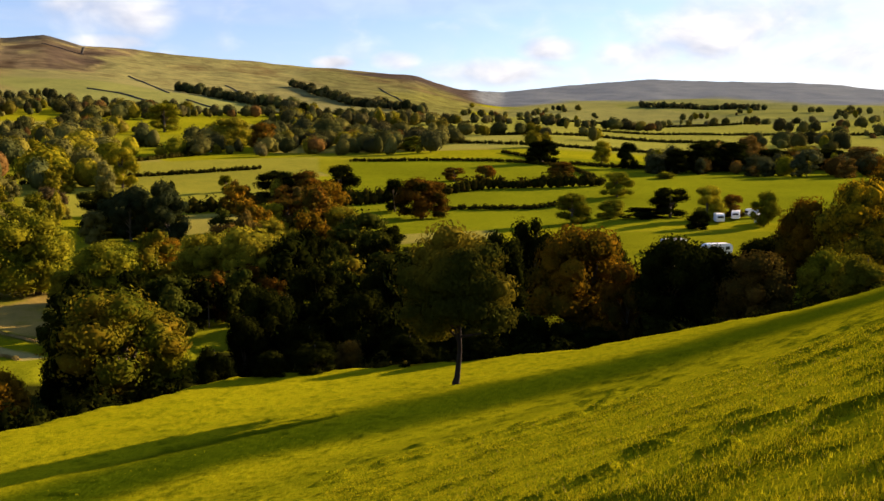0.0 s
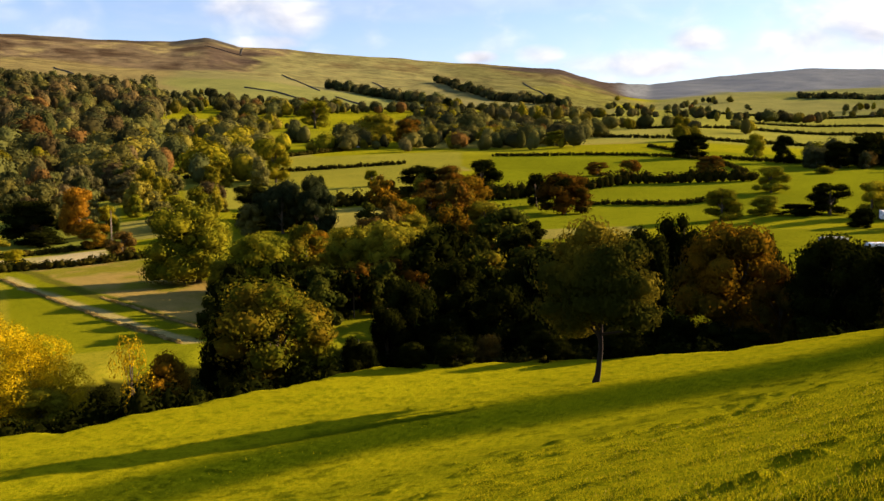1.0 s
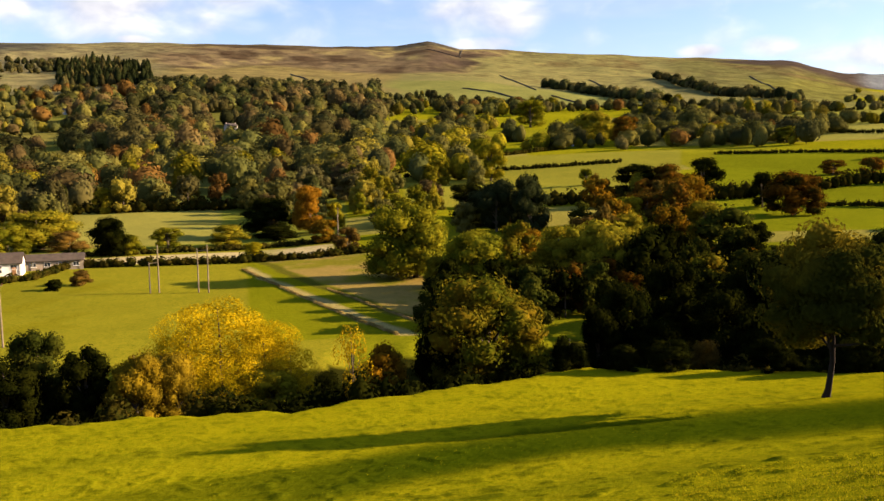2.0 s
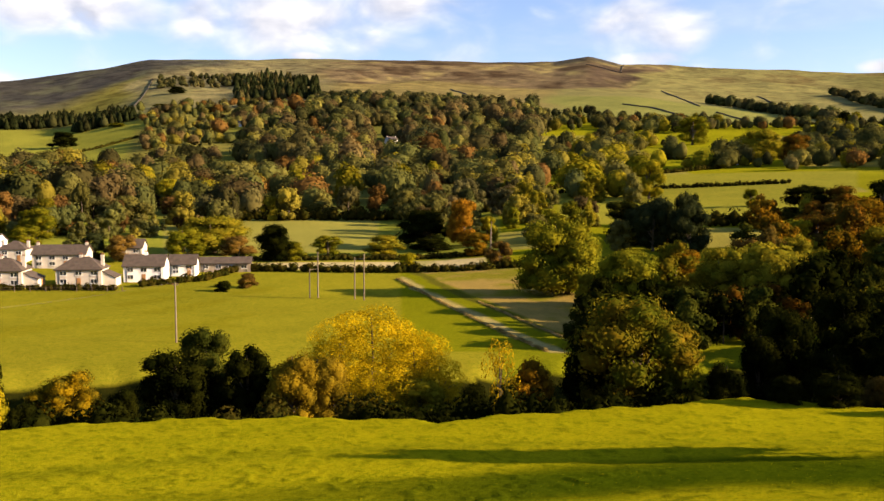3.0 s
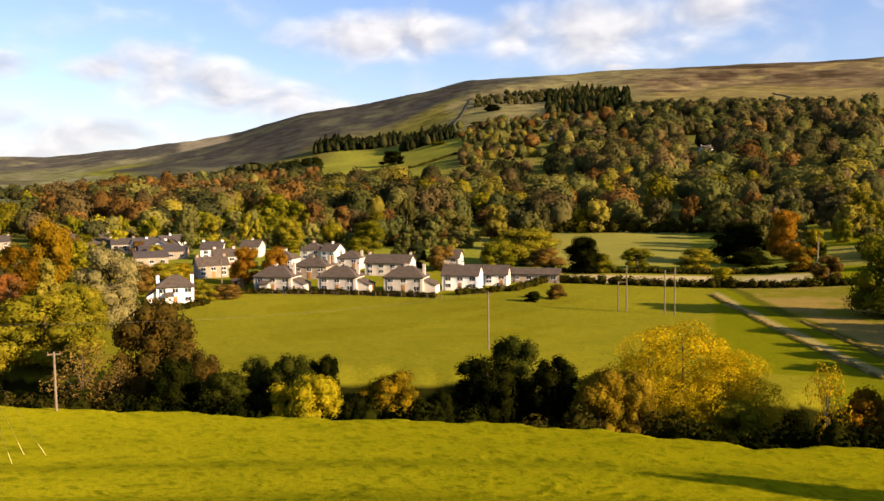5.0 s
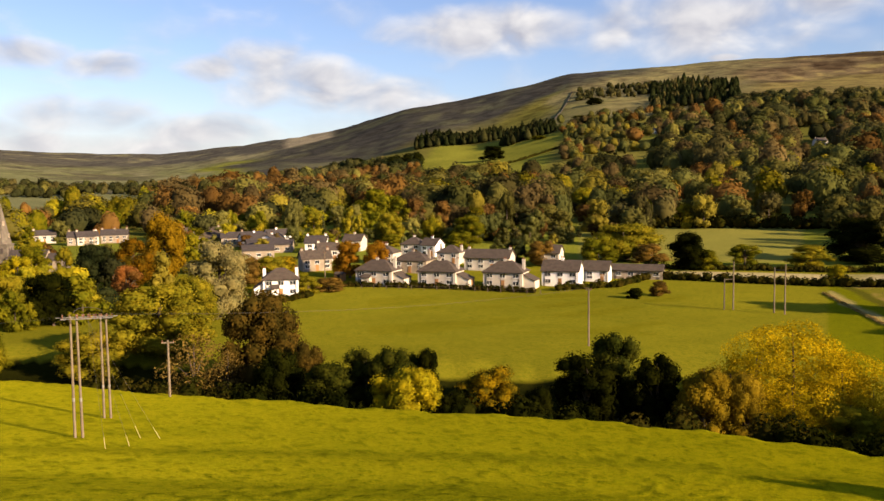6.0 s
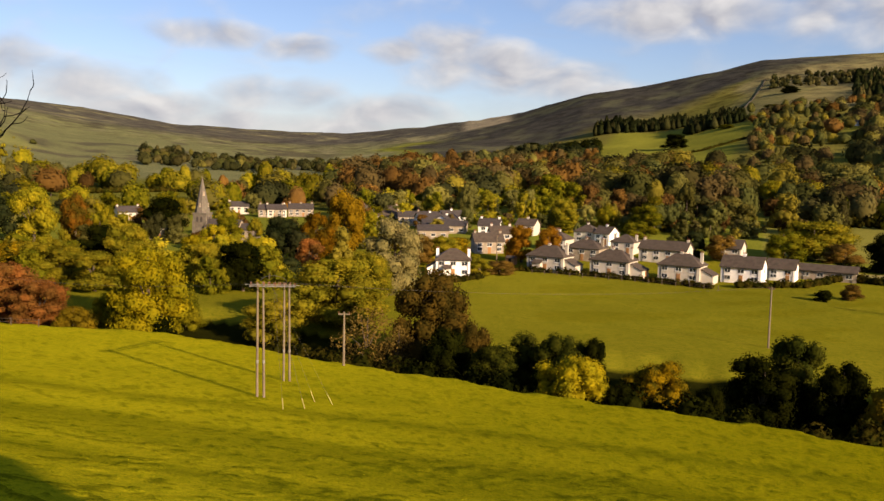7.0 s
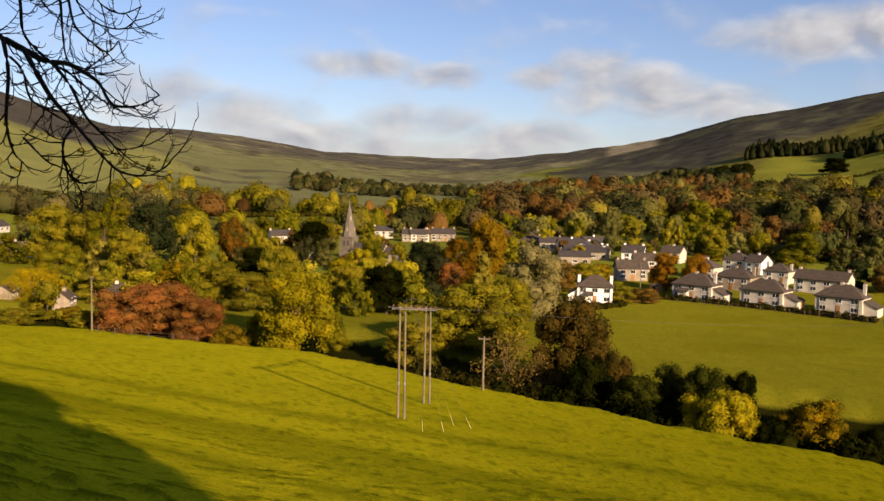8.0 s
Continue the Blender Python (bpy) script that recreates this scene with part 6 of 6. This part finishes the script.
    thing.matrix_world = Matrix.Translation((x, y, z))
    o = Vector((x, y, z))
    part("wire", round_bm([([a - o, b - o], [0.008, 0.008])], 5), WIRE, thing)
    part("guard", round_bm([([a - o, a + (b - a).normalized() * 1.45 - o], [0.028, 0.028])], 6), GUARD, thing)
    tagged(thing, "steel stay wire with a yellow guard at its foot", "stay wire", "stay wires")


for x, y in ((-72.5, 8.8), (-73.2, 10.8), (-77.0, 12.3), (-76.0, 13.8)):
    stay(x, y, -84.0, 9.2, H_TOP - 0.6)


# ---- caravans and cars ----
def caravan(x, y, turn, length=6.0):
    thing = new("caravan")
    thing.matrix_world = pose(x, y, float(land(x, y)), 0, 0, turn)
    bm = bmesh.new()
    prof = [(-length / 2, 0.5), (-length / 2 - 0.25, 1.3), (-length / 2 + 0.15, 2.45), (-length / 2 + 0.6, 2.62), (length / 2 - 0.6, 2.62), (length / 2, 2.3), (length / 2 + 0.1, 1.2), (length / 2, 0.5)]
    side = [[bm.verts.new((u, s, z)) for u, z in prof] for s in (-1.1, 1.1)]
    bm.faces.new(side[0][::-1])
    bm.faces.new(side[1])
    for k in range(len(prof)):
        j = (k + 1) % len(prof)
        bm.faces.new((side[0][k], side[0][j], side[1][j], side[1][k]))
    bmesh.ops.recalc_face_normals(bm, faces=bm.faces)
    part("body", bm, SHELL, thing)
    for u in (-length * 0.3, 0.1, length * 0.32):
        part("window", boxes((u - 0.5, -1.13, 1.35, u + 0.5, -1.09, 2.0)), GLASS, thing)
    part("front_window", boxes((-length / 2 - 0.24, -0.8, 1.4, -length / 2 - 0.02, 0.8, 2.0)), GLASS, thing)
    for s in (-0.95, 0.95):
        bm = bmesh.new()
        bmesh.ops.create_cone(bm, cap_ends=True, segments=14, radius1=0.33, radius2=0.33, depth=0.2, matrix=Matrix.Translation((0.2, s, 0.33)) @ Matrix.Rotation(math.pi / 2, 4, "X"))
        part("wheel", bm, RUBBER, thing)
    part("tow_bar", boxes((-length / 2 - 1.2, -0.06, 0.42, -length / 2, 0.06, 0.52)), STEEL, thing)
    return tagged(thing, "white touring caravan parked on the riverside campsite", "caravan", "caravans")


for x, y, turn in ((76.8, 237.5, 80), (83.5, 243.5, 70), (90.5, 246.5, 10), (86.0, 231.0, 60), (57.1, 177.5, 15), (51.0, 188.0, 30), (21.5, 179.7, 30), (29.0, 186.0, 10), (-4.0, 170.0, 20)):
    caravan(x, y, turn)


def van(x, y, turn):
    thing = new("van")
    thing.matrix_world = pose(x, y, float(land(x, y)), 0, 0, turn)
    bm = bmesh.new()
    prof = [(-2.6, 0.4), (-2.6, 2.4), (1.2, 2.45), (1.9, 1.5), (2.7, 1.2), (2.75, 0.4)]
    side = [[bm.verts.new((u, s, z)) for u, z in prof] for s in (-0.95, 0.95)]
    bm.faces.new(side[0][::-1])
    bm.faces.new(side[1])
    for k in range(len(prof)):
        j = (k + 1) % len(prof)
        bm.faces.new((side[0][k], side[0][j], side[1][j], side[1][k]))
    bmesh.ops.recalc_face_normals(bm, faces=bm.faces)
    part("body", bm, SHELL, thing)
    part("side_window", boxes((0.5, -0.97, 1.45, 1.3, -0.93, 2.1)), GLASS, thing)
    for u in (-1.7, 1.8):
        for s in (-0.85, 0.85):
            bm = bmesh.new()
            bmesh.ops.create_cone(bm, cap_ends=True, segments=12, radius1=0.35, radius2=0.35, depth=0.22, matrix=Matrix.Translation((u, s, 0.35)) @ Matrix.Rotation(math.pi / 2, 4, "X"))
            part("wheel", bm, RUBBER, thing)
    return tagged(thing, "white van on the lane between hedged fields", "van")


van(-164.0, 613.7, 10)


def goal(x, y, turn):
    thing = new("goal_frame")
    thing.matrix_world = pose(x, y, float(land(x, y)), 0, 0, turn)
    for nm, pts in (("post", ((-2.4, 0, 0), (-2.4, 0, 2.1))), ("post", ((2.4, 0, 0), (2.4, 0, 2.1))), ("crossbar", ((-2.45, 0, 2.1), (2.45, 0, 2.1)))):
        part(nm, round_bm([([Vector(p) for p in pts], [0.07, 0.07])], 6), FRAME_WHITE, thing)
    return tagged(thing, "white goal frame on the playing field", "goal")


goal(-53.3, 160.2, 20)


# ---- hedges, walls and fences ----
def draped(points, step):
    out = []
    for (x0, y0), (x1, y1) in zip(points, points[1:]):
        n = max(2, int(math.hypot(x1 - x0, y1 - y0) / step))
        out += [(x0 + (x1 - x0) * k / n, y0 + (y1 - y0) * k / n) for k in range(n)]
    return np.array(out + [points[-1]])


def polar(*pairs):
    return [(-math.sin(radians(b)) * r, math.cos(radians(b)) * r) for b, r in pairs]


def hedge(points, high, wide, kind="hedge", label="dense dark hedge between two fields", seed=0, ragged=0.35, leaves=22):
    rg = np.random.default_rng(600 + seed)
    pts = draped(points, wide * 0.5)
    Z = land(pts[:, 0], pts[:, 1])
    V, Q, base = [], [], 0
    far = np.hypot(*pts[0]) > 500
    for (x, y), z in zip(pts, Z):
        h = high * rg.uniform(1 - ragged, 1 + ragged)
        x, y = x + rg.normal(0, 0.2 * wide), y + rg.normal(0, 0.2 * wide)
        cv, cf = ICO1
        v = cv * rg.uniform(0.75, 1.1, len(cv))[:, None] * (wide * 0.6, wide * 0.6, h * 0.5) + (x, y, z + h * 0.42)
        if kind != "drystem":
            V.append(v)
            Q.append(np.concatenate([cf, cf[:, 2:3]], 1) + base)
            base += len(v)
        d = rg.normal(0, 1, (8 if far else leaves, 3))
        d[:, 2] = np.abs(d[:, 2])
        d /= np.linalg.norm(d, axis=1)[:, None]
        v, q = cards((x, y, z + h * 0.45) + d * (wide * 0.62, wide * 0.62, h * 0.6), d, (0.16 * wide + 0.05) * (22 / leaves) ** 0.45, rg)
        V.append(v)
        Q.append(q + base)
        base += len(v)
    me = mixed_mesh("hedge", np.concatenate(V), np.concatenate(Q), None, [LEAF[kind]])
    return tagged(new("hedge", me), label, "hedge", "hedges")


PLAIN_HEDGES = (
    (((6.5, 326), (3.0, 333)), 5.5, 3.2),
    (((2.0, 340), (-3.2, 361), (-10.5, 368)), 5.0, 3.2),
    (((1.5, 312), (-6.0, 309), (-9.0, 318)), 1.6, 1.6),
    (((16.5, 322), (6.5, 335)), 5.0, 4.0),
    (((27, 470), (22, 545), (16, 600)), 3.0, 2.4),
    (((6, 520), (0.5, 505), (-4.5, 480), (-8, 455)), 1.8, 1.8),
    (((-4, 560), (-8, 459), (-10, 400)), 1.8, 1.8),
    (((-8.5, 470), (-14, 455), (-20, 450)), 2.0, 2.0),
    (((-9, 1050), (-16, 1040), (-28, 955)), 3.0, 3.0),
)
MEADOW_HEDGES = (
    (((-3, 830), (-10, 900), (-18, 800)), 3.0, 3.0),
    (((-5, 1440), (-10, 1430), (-20, 1500)), 4.0, 4.0),
    (((0, 700), (-6, 660), (-14, 640)), 2.6, 2.6),
    (((28.5, 232), (39.3, 231), (46.5, 237)), 2.0, 2.2),
    (((31, 262), (40, 262), (47.5, 262)), 1.6, 1.8),
    (((26.8, 125.6), (31, 151), (36.9, 217)), 0.7, 0.9),
    (((25.7, 138.6), (31.4, 178.6)), 0.5, 0.8),
    (((47.5, 413), (42, 410), (36.5, 404), (31, 400)), 5.0, 4.5),
)
OTHER_HEDGES = (
    (((47.5, 236), (49.5, 219), (53.5, 211)), 1.6, 1.8),
    (((55.0, 207), (60.8, 214), (65.3, 218.5), (67.5, 220)), 1.3, 1.3),
    (((70, 205), (72.5, 196)), 1.5, 1.8),
    (((12, 480), (20, 470), (26, 455)), 2.0, 2.0),
    (((18, 690), (24, 720)), 3.0, 3.0),
    (((98, 640), (104, 620), (112, 600)), 3.0, 3.0),
    (((60, 1010), (56, 1040), (52, 1120)), 3.0, 3.0),
    (((-2, 1150), (4, 1180), (9, 1240)), 4.0, 4.0),
    (((10, 1230), (15, 1180), (20, 1160)), 3.5, 3.5),
    (((82, 560), (90, 600), (98, 560)), 4, 4),
)
for i, (way, high, wide) in enumerate(PLAIN_HEDGES + MEADOW_HEDGES + OTHER_HEDGES):
    if high < 0.9:
        hedge(polar(*way), high * 0.4, wide * 0.7, "drystem", "low ragged strip of dry stems between meadow plots", i, 0.8, 70)
    else:
        hedge(polar(*way), high, wide, seed=i)

# undergrowth along the river bank, mostly near-black leaves for the shade there
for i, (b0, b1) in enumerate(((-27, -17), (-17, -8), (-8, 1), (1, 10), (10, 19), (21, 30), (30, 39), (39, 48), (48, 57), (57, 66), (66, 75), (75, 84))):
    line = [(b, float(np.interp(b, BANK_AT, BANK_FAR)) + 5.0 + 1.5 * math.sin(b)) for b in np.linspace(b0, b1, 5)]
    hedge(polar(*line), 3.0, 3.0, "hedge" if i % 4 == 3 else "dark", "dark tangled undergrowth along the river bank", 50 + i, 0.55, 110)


def stone_wall(points, high, wide, label="dark drystone wall climbing the hill pasture"):
    pts = draped(points, 14.0)
    Z = land(pts[:, 0], pts[:, 1])
    v, f = [], []
    for i, ((x, y), z) in enumerate(zip(pts, Z)):
        a, b = pts[max(i - 1, 0)], pts[min(i + 1, len(pts) - 1)]
        d = Vector((b[0] - a[0], b[1] - a[1])).normalized()
        nx, ny = -d.y * wide / 2, d.x * wide / 2
        h = high * (0.9 + 0.2 * ((i * 37) % 10) / 10)
        v += [(x - nx, y - ny, z - 3), (x - nx * 0.7, y - ny * 0.7, z + h), (x + nx * 0.7, y + ny * 0.7, z + h), (x + nx, y + ny, z - 3)]
    for i in range(len(pts) - 1):
        for k in range(3):
            f.append((4 * i + k, 4 * i + k + 1, 4 * i + k + 5, 4 * i + k + 4))
    tagged(new("drystone_wall", mesh("drystone_wall", v, f, [DRYSTONE])), label, "wall", "drystone walls")


WALLS = (((19.8, 1845), (18.7, 1707), (17.4, 1515)),
         ((14.0, 1923), (12.7, 1758), (11.3, 1497)),
         ((4.1, 2175), (3.3, 1980), (2.4, 1857)),
         ((22.2, 1452), (20.4, 1404), (18.1, 1278)),
         ((16.4, 1386), (14.7, 1299)),
         ((52.4, 1983), (53.5, 1587), (53.7, 1344)),
         ((33.4, 1731), (32.3, 1605)),
         ((22.4, 2216), (22.2, 2480)), ((22.3, 2218), (24.6, 2290)), ((-8, 1650), (-15, 1600), (-24, 1620)))
for way in WALLS:
    stone_wall(polar(*way), 1.8, 1.6)


def fence(points, gap, high, label):
    """Posts with two rails along a line on the ground."""
    pts = draped(points, gap)
    thing = new("fence")
    x0, y0 = pts[0]
    thing.matrix_world = Matrix.Translation((x0, y0, 0))
    Z = land(pts[:, 0], pts[:, 1])
    post = bmesh.new()
    box(post, -0.06, -0.06, -0.3, 0.06, 0.06, high)
    first = part("post", post, BARK, thing)
    first.location = (0, 0, Z[0])
    for (x, y), z in zip(pts[1:], Z[1:]):
        under("post", first.data, thing).location = (x - x0, y - y0, z)
    for k in (0.45, 0.85):
        v, f = tubes([([Vector((x - x0, y - y0, z + high * k)) for (x, y), z in zip(pts, Z)], [0.025] * len(pts))], 4)
        under("rail", mesh("rail", v, f, [BARK]), thing)
    tagged(thing, label, "fence", "fences")


fence(polar((54.5, 205), (60.6, 211.5), (66.5, 216.5)), 3.0, 1.1, "post and rail fence along the cottage gardens")
fence(polar((98, 134), (101, 137), (104, 143)), 3.0, 1.1, "post and wire fence along the pasture's lower edge")


BOUGHS_A = (
    ([(-7.24, -2.93, 29.33), (-7.36, -2.76, 29.21), (-7.77, -2.7, 29.18), (-7.69, -2.49, 29.07), (-7.43, -2.23, 28.95), (-7.7, -2.12, 28.96), (-8.01, -1.98, 28.86), (-7.75, -1.8, 28.65), (-7.61, -1.56, 28.63), (-7.98, -1.45, 28.76)], 0.03),
    ([(-7.64, -2.47, 29.06), (-7.32, -2.28, 28.85), (-7.29, -2.16, 28.65), (-7.69, -2.15, 28.54), (-7.68, -2.05, 28.42), (-7.37, -1.78, 28.18), (-7.53, -1.66, 28.06), (-7.9, -1.51, 28.05), (-7.72, -1.31, 28.16)], 0.018),
    ([(-8.18, -2.41, 29.03), (-7.87, -2.17, 28.8), (-7.85, -2.04, 28.54), (-8.25, -1.96, 28.38), (-8.24, -1.84, 28.28), (-7.93, -1.53, 28.32)], 0.013),
)
BOUGHS_B = (
    ([(-8.18, -2.73, 29.79), (-7.86, -2.57, 29.51), (-7.81, -2.53, 29.23), (-8.2, -2.53, 29.13), (-8.19, -2.44, 29.03)], 0.014),
    ([(-7.21, -2.49, 29.09), (-6.88, -2.34, 28.79), (-6.82, -2.34, 28.42), (-7.19, -2.42, 28.21), (-7.17, -2.34, 28.12)], 0.014),
    ([(-7.64, -2.11, 28.41), (-7.28, -2.07, 28.29), (-7.22, -2.04, 28.12), (-7.61, -2.07, 27.98), (-7.61, -1.91, 27.98)], 0.011),
    ([(-8.67, -2.53, 29.92), (-8.33, -2.38, 29.62), (-8.28, -2.35, 29.36), (-8.65, -2.43, 29.18), (-8.63, -2.37, 29.08)], 0.012),
    ([(-9.08, -2.55, 29.97), (-8.74, -2.42, 29.7), (-8.7, -2.35, 29.45), (-9.1, -2.29, 29.36), (-9.1, -2.15, 29.28), (-8.76, -1.97, 29.34)], 0.012),
)
BOUGHS_C = (
    ([(-8.71, -2.73, 29.9), (-8.39, -2.56, 29.62), (-8.35, -2.45, 29.5)], 0.01),
    ([(-9.48, -2.6, 29.98), (-9.16, -2.39, 29.66), (-9.15, -2.2, 29.54), (-9.55, -2.1, 29.59), (-9.55, -1.97, 29.69)], 0.01),
    ([(-9.63, -2.44, 30.02), (-9.38, -2.28, 29.8), (-9.69, -2.15, 29.77), (-9.94, -2.0, 29.9)], 0.009),
    ([(-6.95, -2.35, 28.91), (-6.7, -2.18, 28.78), (-6.98, -2.22, 28.61), (-7.23, -2.14, 28.52)], 0.009),
    ([(-8.22, -2.31, 28.98), (-7.99, -2.04, 28.78), (-8.29, -2.02, 28.73), (-8.54, -1.87, 28.64)], 0.009),
    ([(-8.44, -2.6, 29.16), (-8.24, -2.27, 28.95), (-8.56, -2.16, 29.08), (-8.8, -2.08, 29.21)], 0.008),
    ([(-7.07, -2.3, 28.31), (-6.83, -2.1, 28.17), (-7.12, -2.11, 28.11)], 0.008),
)


# ---- the bare tree beside the path, whose boughs hang into view ----
def bare_tree():
    rg = np.random.default_rng(77)
    foot = Vector((-7.6, -6.6, float(land(-7.6, -6.6))))
    top = Vector((-8.2, -7.0, 42.0))
    thing = new("tree")
    thing.matrix_world = Matrix.Translation(foot)
    trunk = [(foot - foot + Vector((0, 0, -0.5)), 0.34), (Vector((0.05, 0.1, 1.5)), 0.24), (Vector((-0.1, 0.1, 5.0)), 0.19), (Vector((-0.3, 0.0, 9.0)), 0.12), (top - foot, 0.03)]
    under("trunk", mesh("trunk", *tubes([([p for p, _ in trunk], [r for _, r in trunk])], 10), [DARK_BARK], smooth=True), thing)
    lines = []

    def twig(p, d, length, thick, level):
        """A twig that droops and turns up at its tip."""
        pts, q, way = [p], p, d.normalized()
        n = 6
        for k in range(n):
            lift = -0.16 if k < 2 else 0.30
            way = (way + Vector((rg.normal(0, 0.13), rg.normal(0, 0.13), lift * 0.5 + rg.normal(0, 0.10)))).normalized()
            q = q + way * (length / n)
            pts.append(q)
        lines.append((pts, list(np.linspace(thick, max(thick * 0.35, 0.0022), len(pts)))))
        if level > 0:
            for k in range(2, n + 1):
                if rg.uniform() < 0.8:
                    side = Vector((rg.normal(0, 1), rg.normal(0, 1), rg.normal(0.2, 0.7)))
                    twig(pts[k], (pts[k] - pts[k - 1]).normalized() * 0.9 + side * 0.5, length * rg.uniform(0.32, 0.6), thick * 0.6, level - 1)

    start = Vector(BOUGHS_A[0][0][0]) - foot
    for number, (pts, thick) in enumerate(BOUGHS_A + BOUGHS_B + BOUGHS_C):
        lines.clear()
        p = [Vector(v) - foot for v in pts]
        fine = []
        for i in range(len(p) - 1):
            a, b, c, d = p[max(i - 1, 0)], p[i], p[i + 1], p[min(i + 2, len(p) - 1)]
            for k in range(5):
                u = k / 5
                fine.append(0.5 * (2 * b + (c - a) * u + (2 * a - 5 * b + 4 * c - d) * u * u + (3 * b - a - 3 * c + d) * u ** 3))
        fine.append(p[-1])
        lines.append((fine, list(np.linspace(thick * 1.3, 0.006, len(fine)))))
        for i in range(3, len(fine), 2):
            if rg.uniform() < 0.85:
                d = (fine[i] - fine[i - 1]).normalized()
                side = Vector((rg.normal(0, 1), rg.normal(0, 1), rg.normal(-0.1, 0.8)))
                twig(fine[i], d * 0.8 + side * 0.5, rg.uniform(0.22, 0.5), 0.0075, 1)
        # back to the trunk
        if number == 0:
            lines.append(([Vector((-0.1, 0.1, 4.6)), Vector((-0.1, 1.0, start.z + 0.5)), start], [0.11, 0.07, 0.032]))
        elif p[0].z > 4.6:
            lines.append(([Vector((-0.2, 0.1, 7.5)), p[0].lerp(Vector((-0.2, 0.1, 8.5)), 0.5), p[0]], [0.06, 0.035, thick]))
        under("bough", mesh("bough", *tubes(lines, 5), [DARK_BARK], smooth=True), thing)
    tagged(thing, "bare dark-twigged tree with drooping branches beside the path", "tree", "trees")


bare_tree()


# unseen leafy trees uphill of the path, added to shade the pasture below
def shade_tree(x, y, h, w, foot_at):
    me, cs = crown_mesh("crown", "round", 311, 26, 5200, 0.03, foot_at)
    me.materials.append(LEAF["olive"])
    thing = new("tree")
    thing.matrix_world = Matrix.LocRotScale((x, y, float(land(x, y)) - 0.1), Euler((0, 0, 1.0)), (w, w, h))
    under("crown", me, thing)
    under("trunk", trunk_mesh("trunk", cs, 311, foot_at), thing)
    tagged(thing, "unseen leafy tree uphill, added to shade the slope", "tree", "trees")


shade_tree(10.2, 6.7, 19.5, 23.0, 0.18)
shade_tree(14.2, -2.5, 19.5, 23.0, 0.16)
shade_tree(17.9, -11.8, 19.0, 23.0, 0.14)
shade_tree(28.9, 18.0, 18.5, 18.0, 0.22)


# ---- grass on the near slope ----
def tufts():
    rg = np.random.default_rng(5)
    n = 100000
    b = rg.uniform(-36, 8, n)
    r = 5.0 + 34.0 * rg.uniform(0, 1, n) ** 1.25
    extra = 5000
    b = np.concatenate([b, rg.uniform(8, 116, extra)])
    r = np.concatenate([r, rg.uniform(16, 62, extra)])
    x, y = -np.sin(np.radians(b)) * r, np.cos(np.radians(b)) * r
    clump = fractal(x / 0.9, y / 0.9, 131) * 0.75 + fractal(x / 0.6, y / 0.6, 141) * 0.25
    keep = clump > rg.uniform(0.30, 0.62, len(x))
    x, y, r, clump = x[keep], y[keep], r[keep], clump[keep]
    z = land(x, y) + turf(x, y)
    V, mat = [], []
    per = 3
    for k in range(per):
        a = rg.uniform(0, 6.28, len(x))
        h = rg.uniform(0.02, 0.055, len(x)) * (0.7 + 2.0 * np.clip(clump - 0.5, 0, 1))
        h = np.where(rg.uniform(0, 1, len(x)) < 0.03, h * 1.9, h)
        wide = 0.004 + r * 0.00026
        ox, oy = rg.normal(0, 0.16, len(x)), rg.normal(0, 0.16, len(x))
        lx, ly = np.cos(a), np.sin(a)
        bend = rg.uniform(0.4, 1.5, len(x)) * h
        p0 = np.stack([x + ox - ly * wide, y + oy + lx * wide, z - 0.03], 1)
        p1 = np.stack([x + ox + ly * wide, y + oy - lx * wide, z - 0.03], 1)
        p2 = np.stack([x + ox + lx * bend, y + oy + ly * bend, z + h], 1)
        V.append(np.stack([p0, p1, p2], 1).reshape(-1, 3))
        pick = rg.uniform(0, 1, len(x))
        mat.append(np.where(pick < np.where(x > 0, 0.02, 0.0), 1, np.where(pick > 0.62, 2, 0)))
    V = np.concatenate(V)
    Q = np.arange(len(V)).reshape(-1, 3)
    me = fast_mesh("grass", V, Q, [BLADE, DRY_BLADE, DARK_BLADE], np.concatenate(mat))
    tagged(new("grass", me), "short tufty pasture grass with dry blades on the slope", "grass", kind="stuff")


BLADE = foliage("grass_blade", (0.216, 0.222, 0.005), (0.305, 0.285, 0.008), patch=1.2)
DARK_BLADE = foliage("dark_grass_blade", (0.050, 0.080, 0.002), (0.100, 0.120, 0.003), patch=1.2)
DRY_BLADE = foliage("dry_grass_blade", (0.240, 0.210, 0.040), (0.320, 0.280, 0.070), patch=1.2)
tufts()
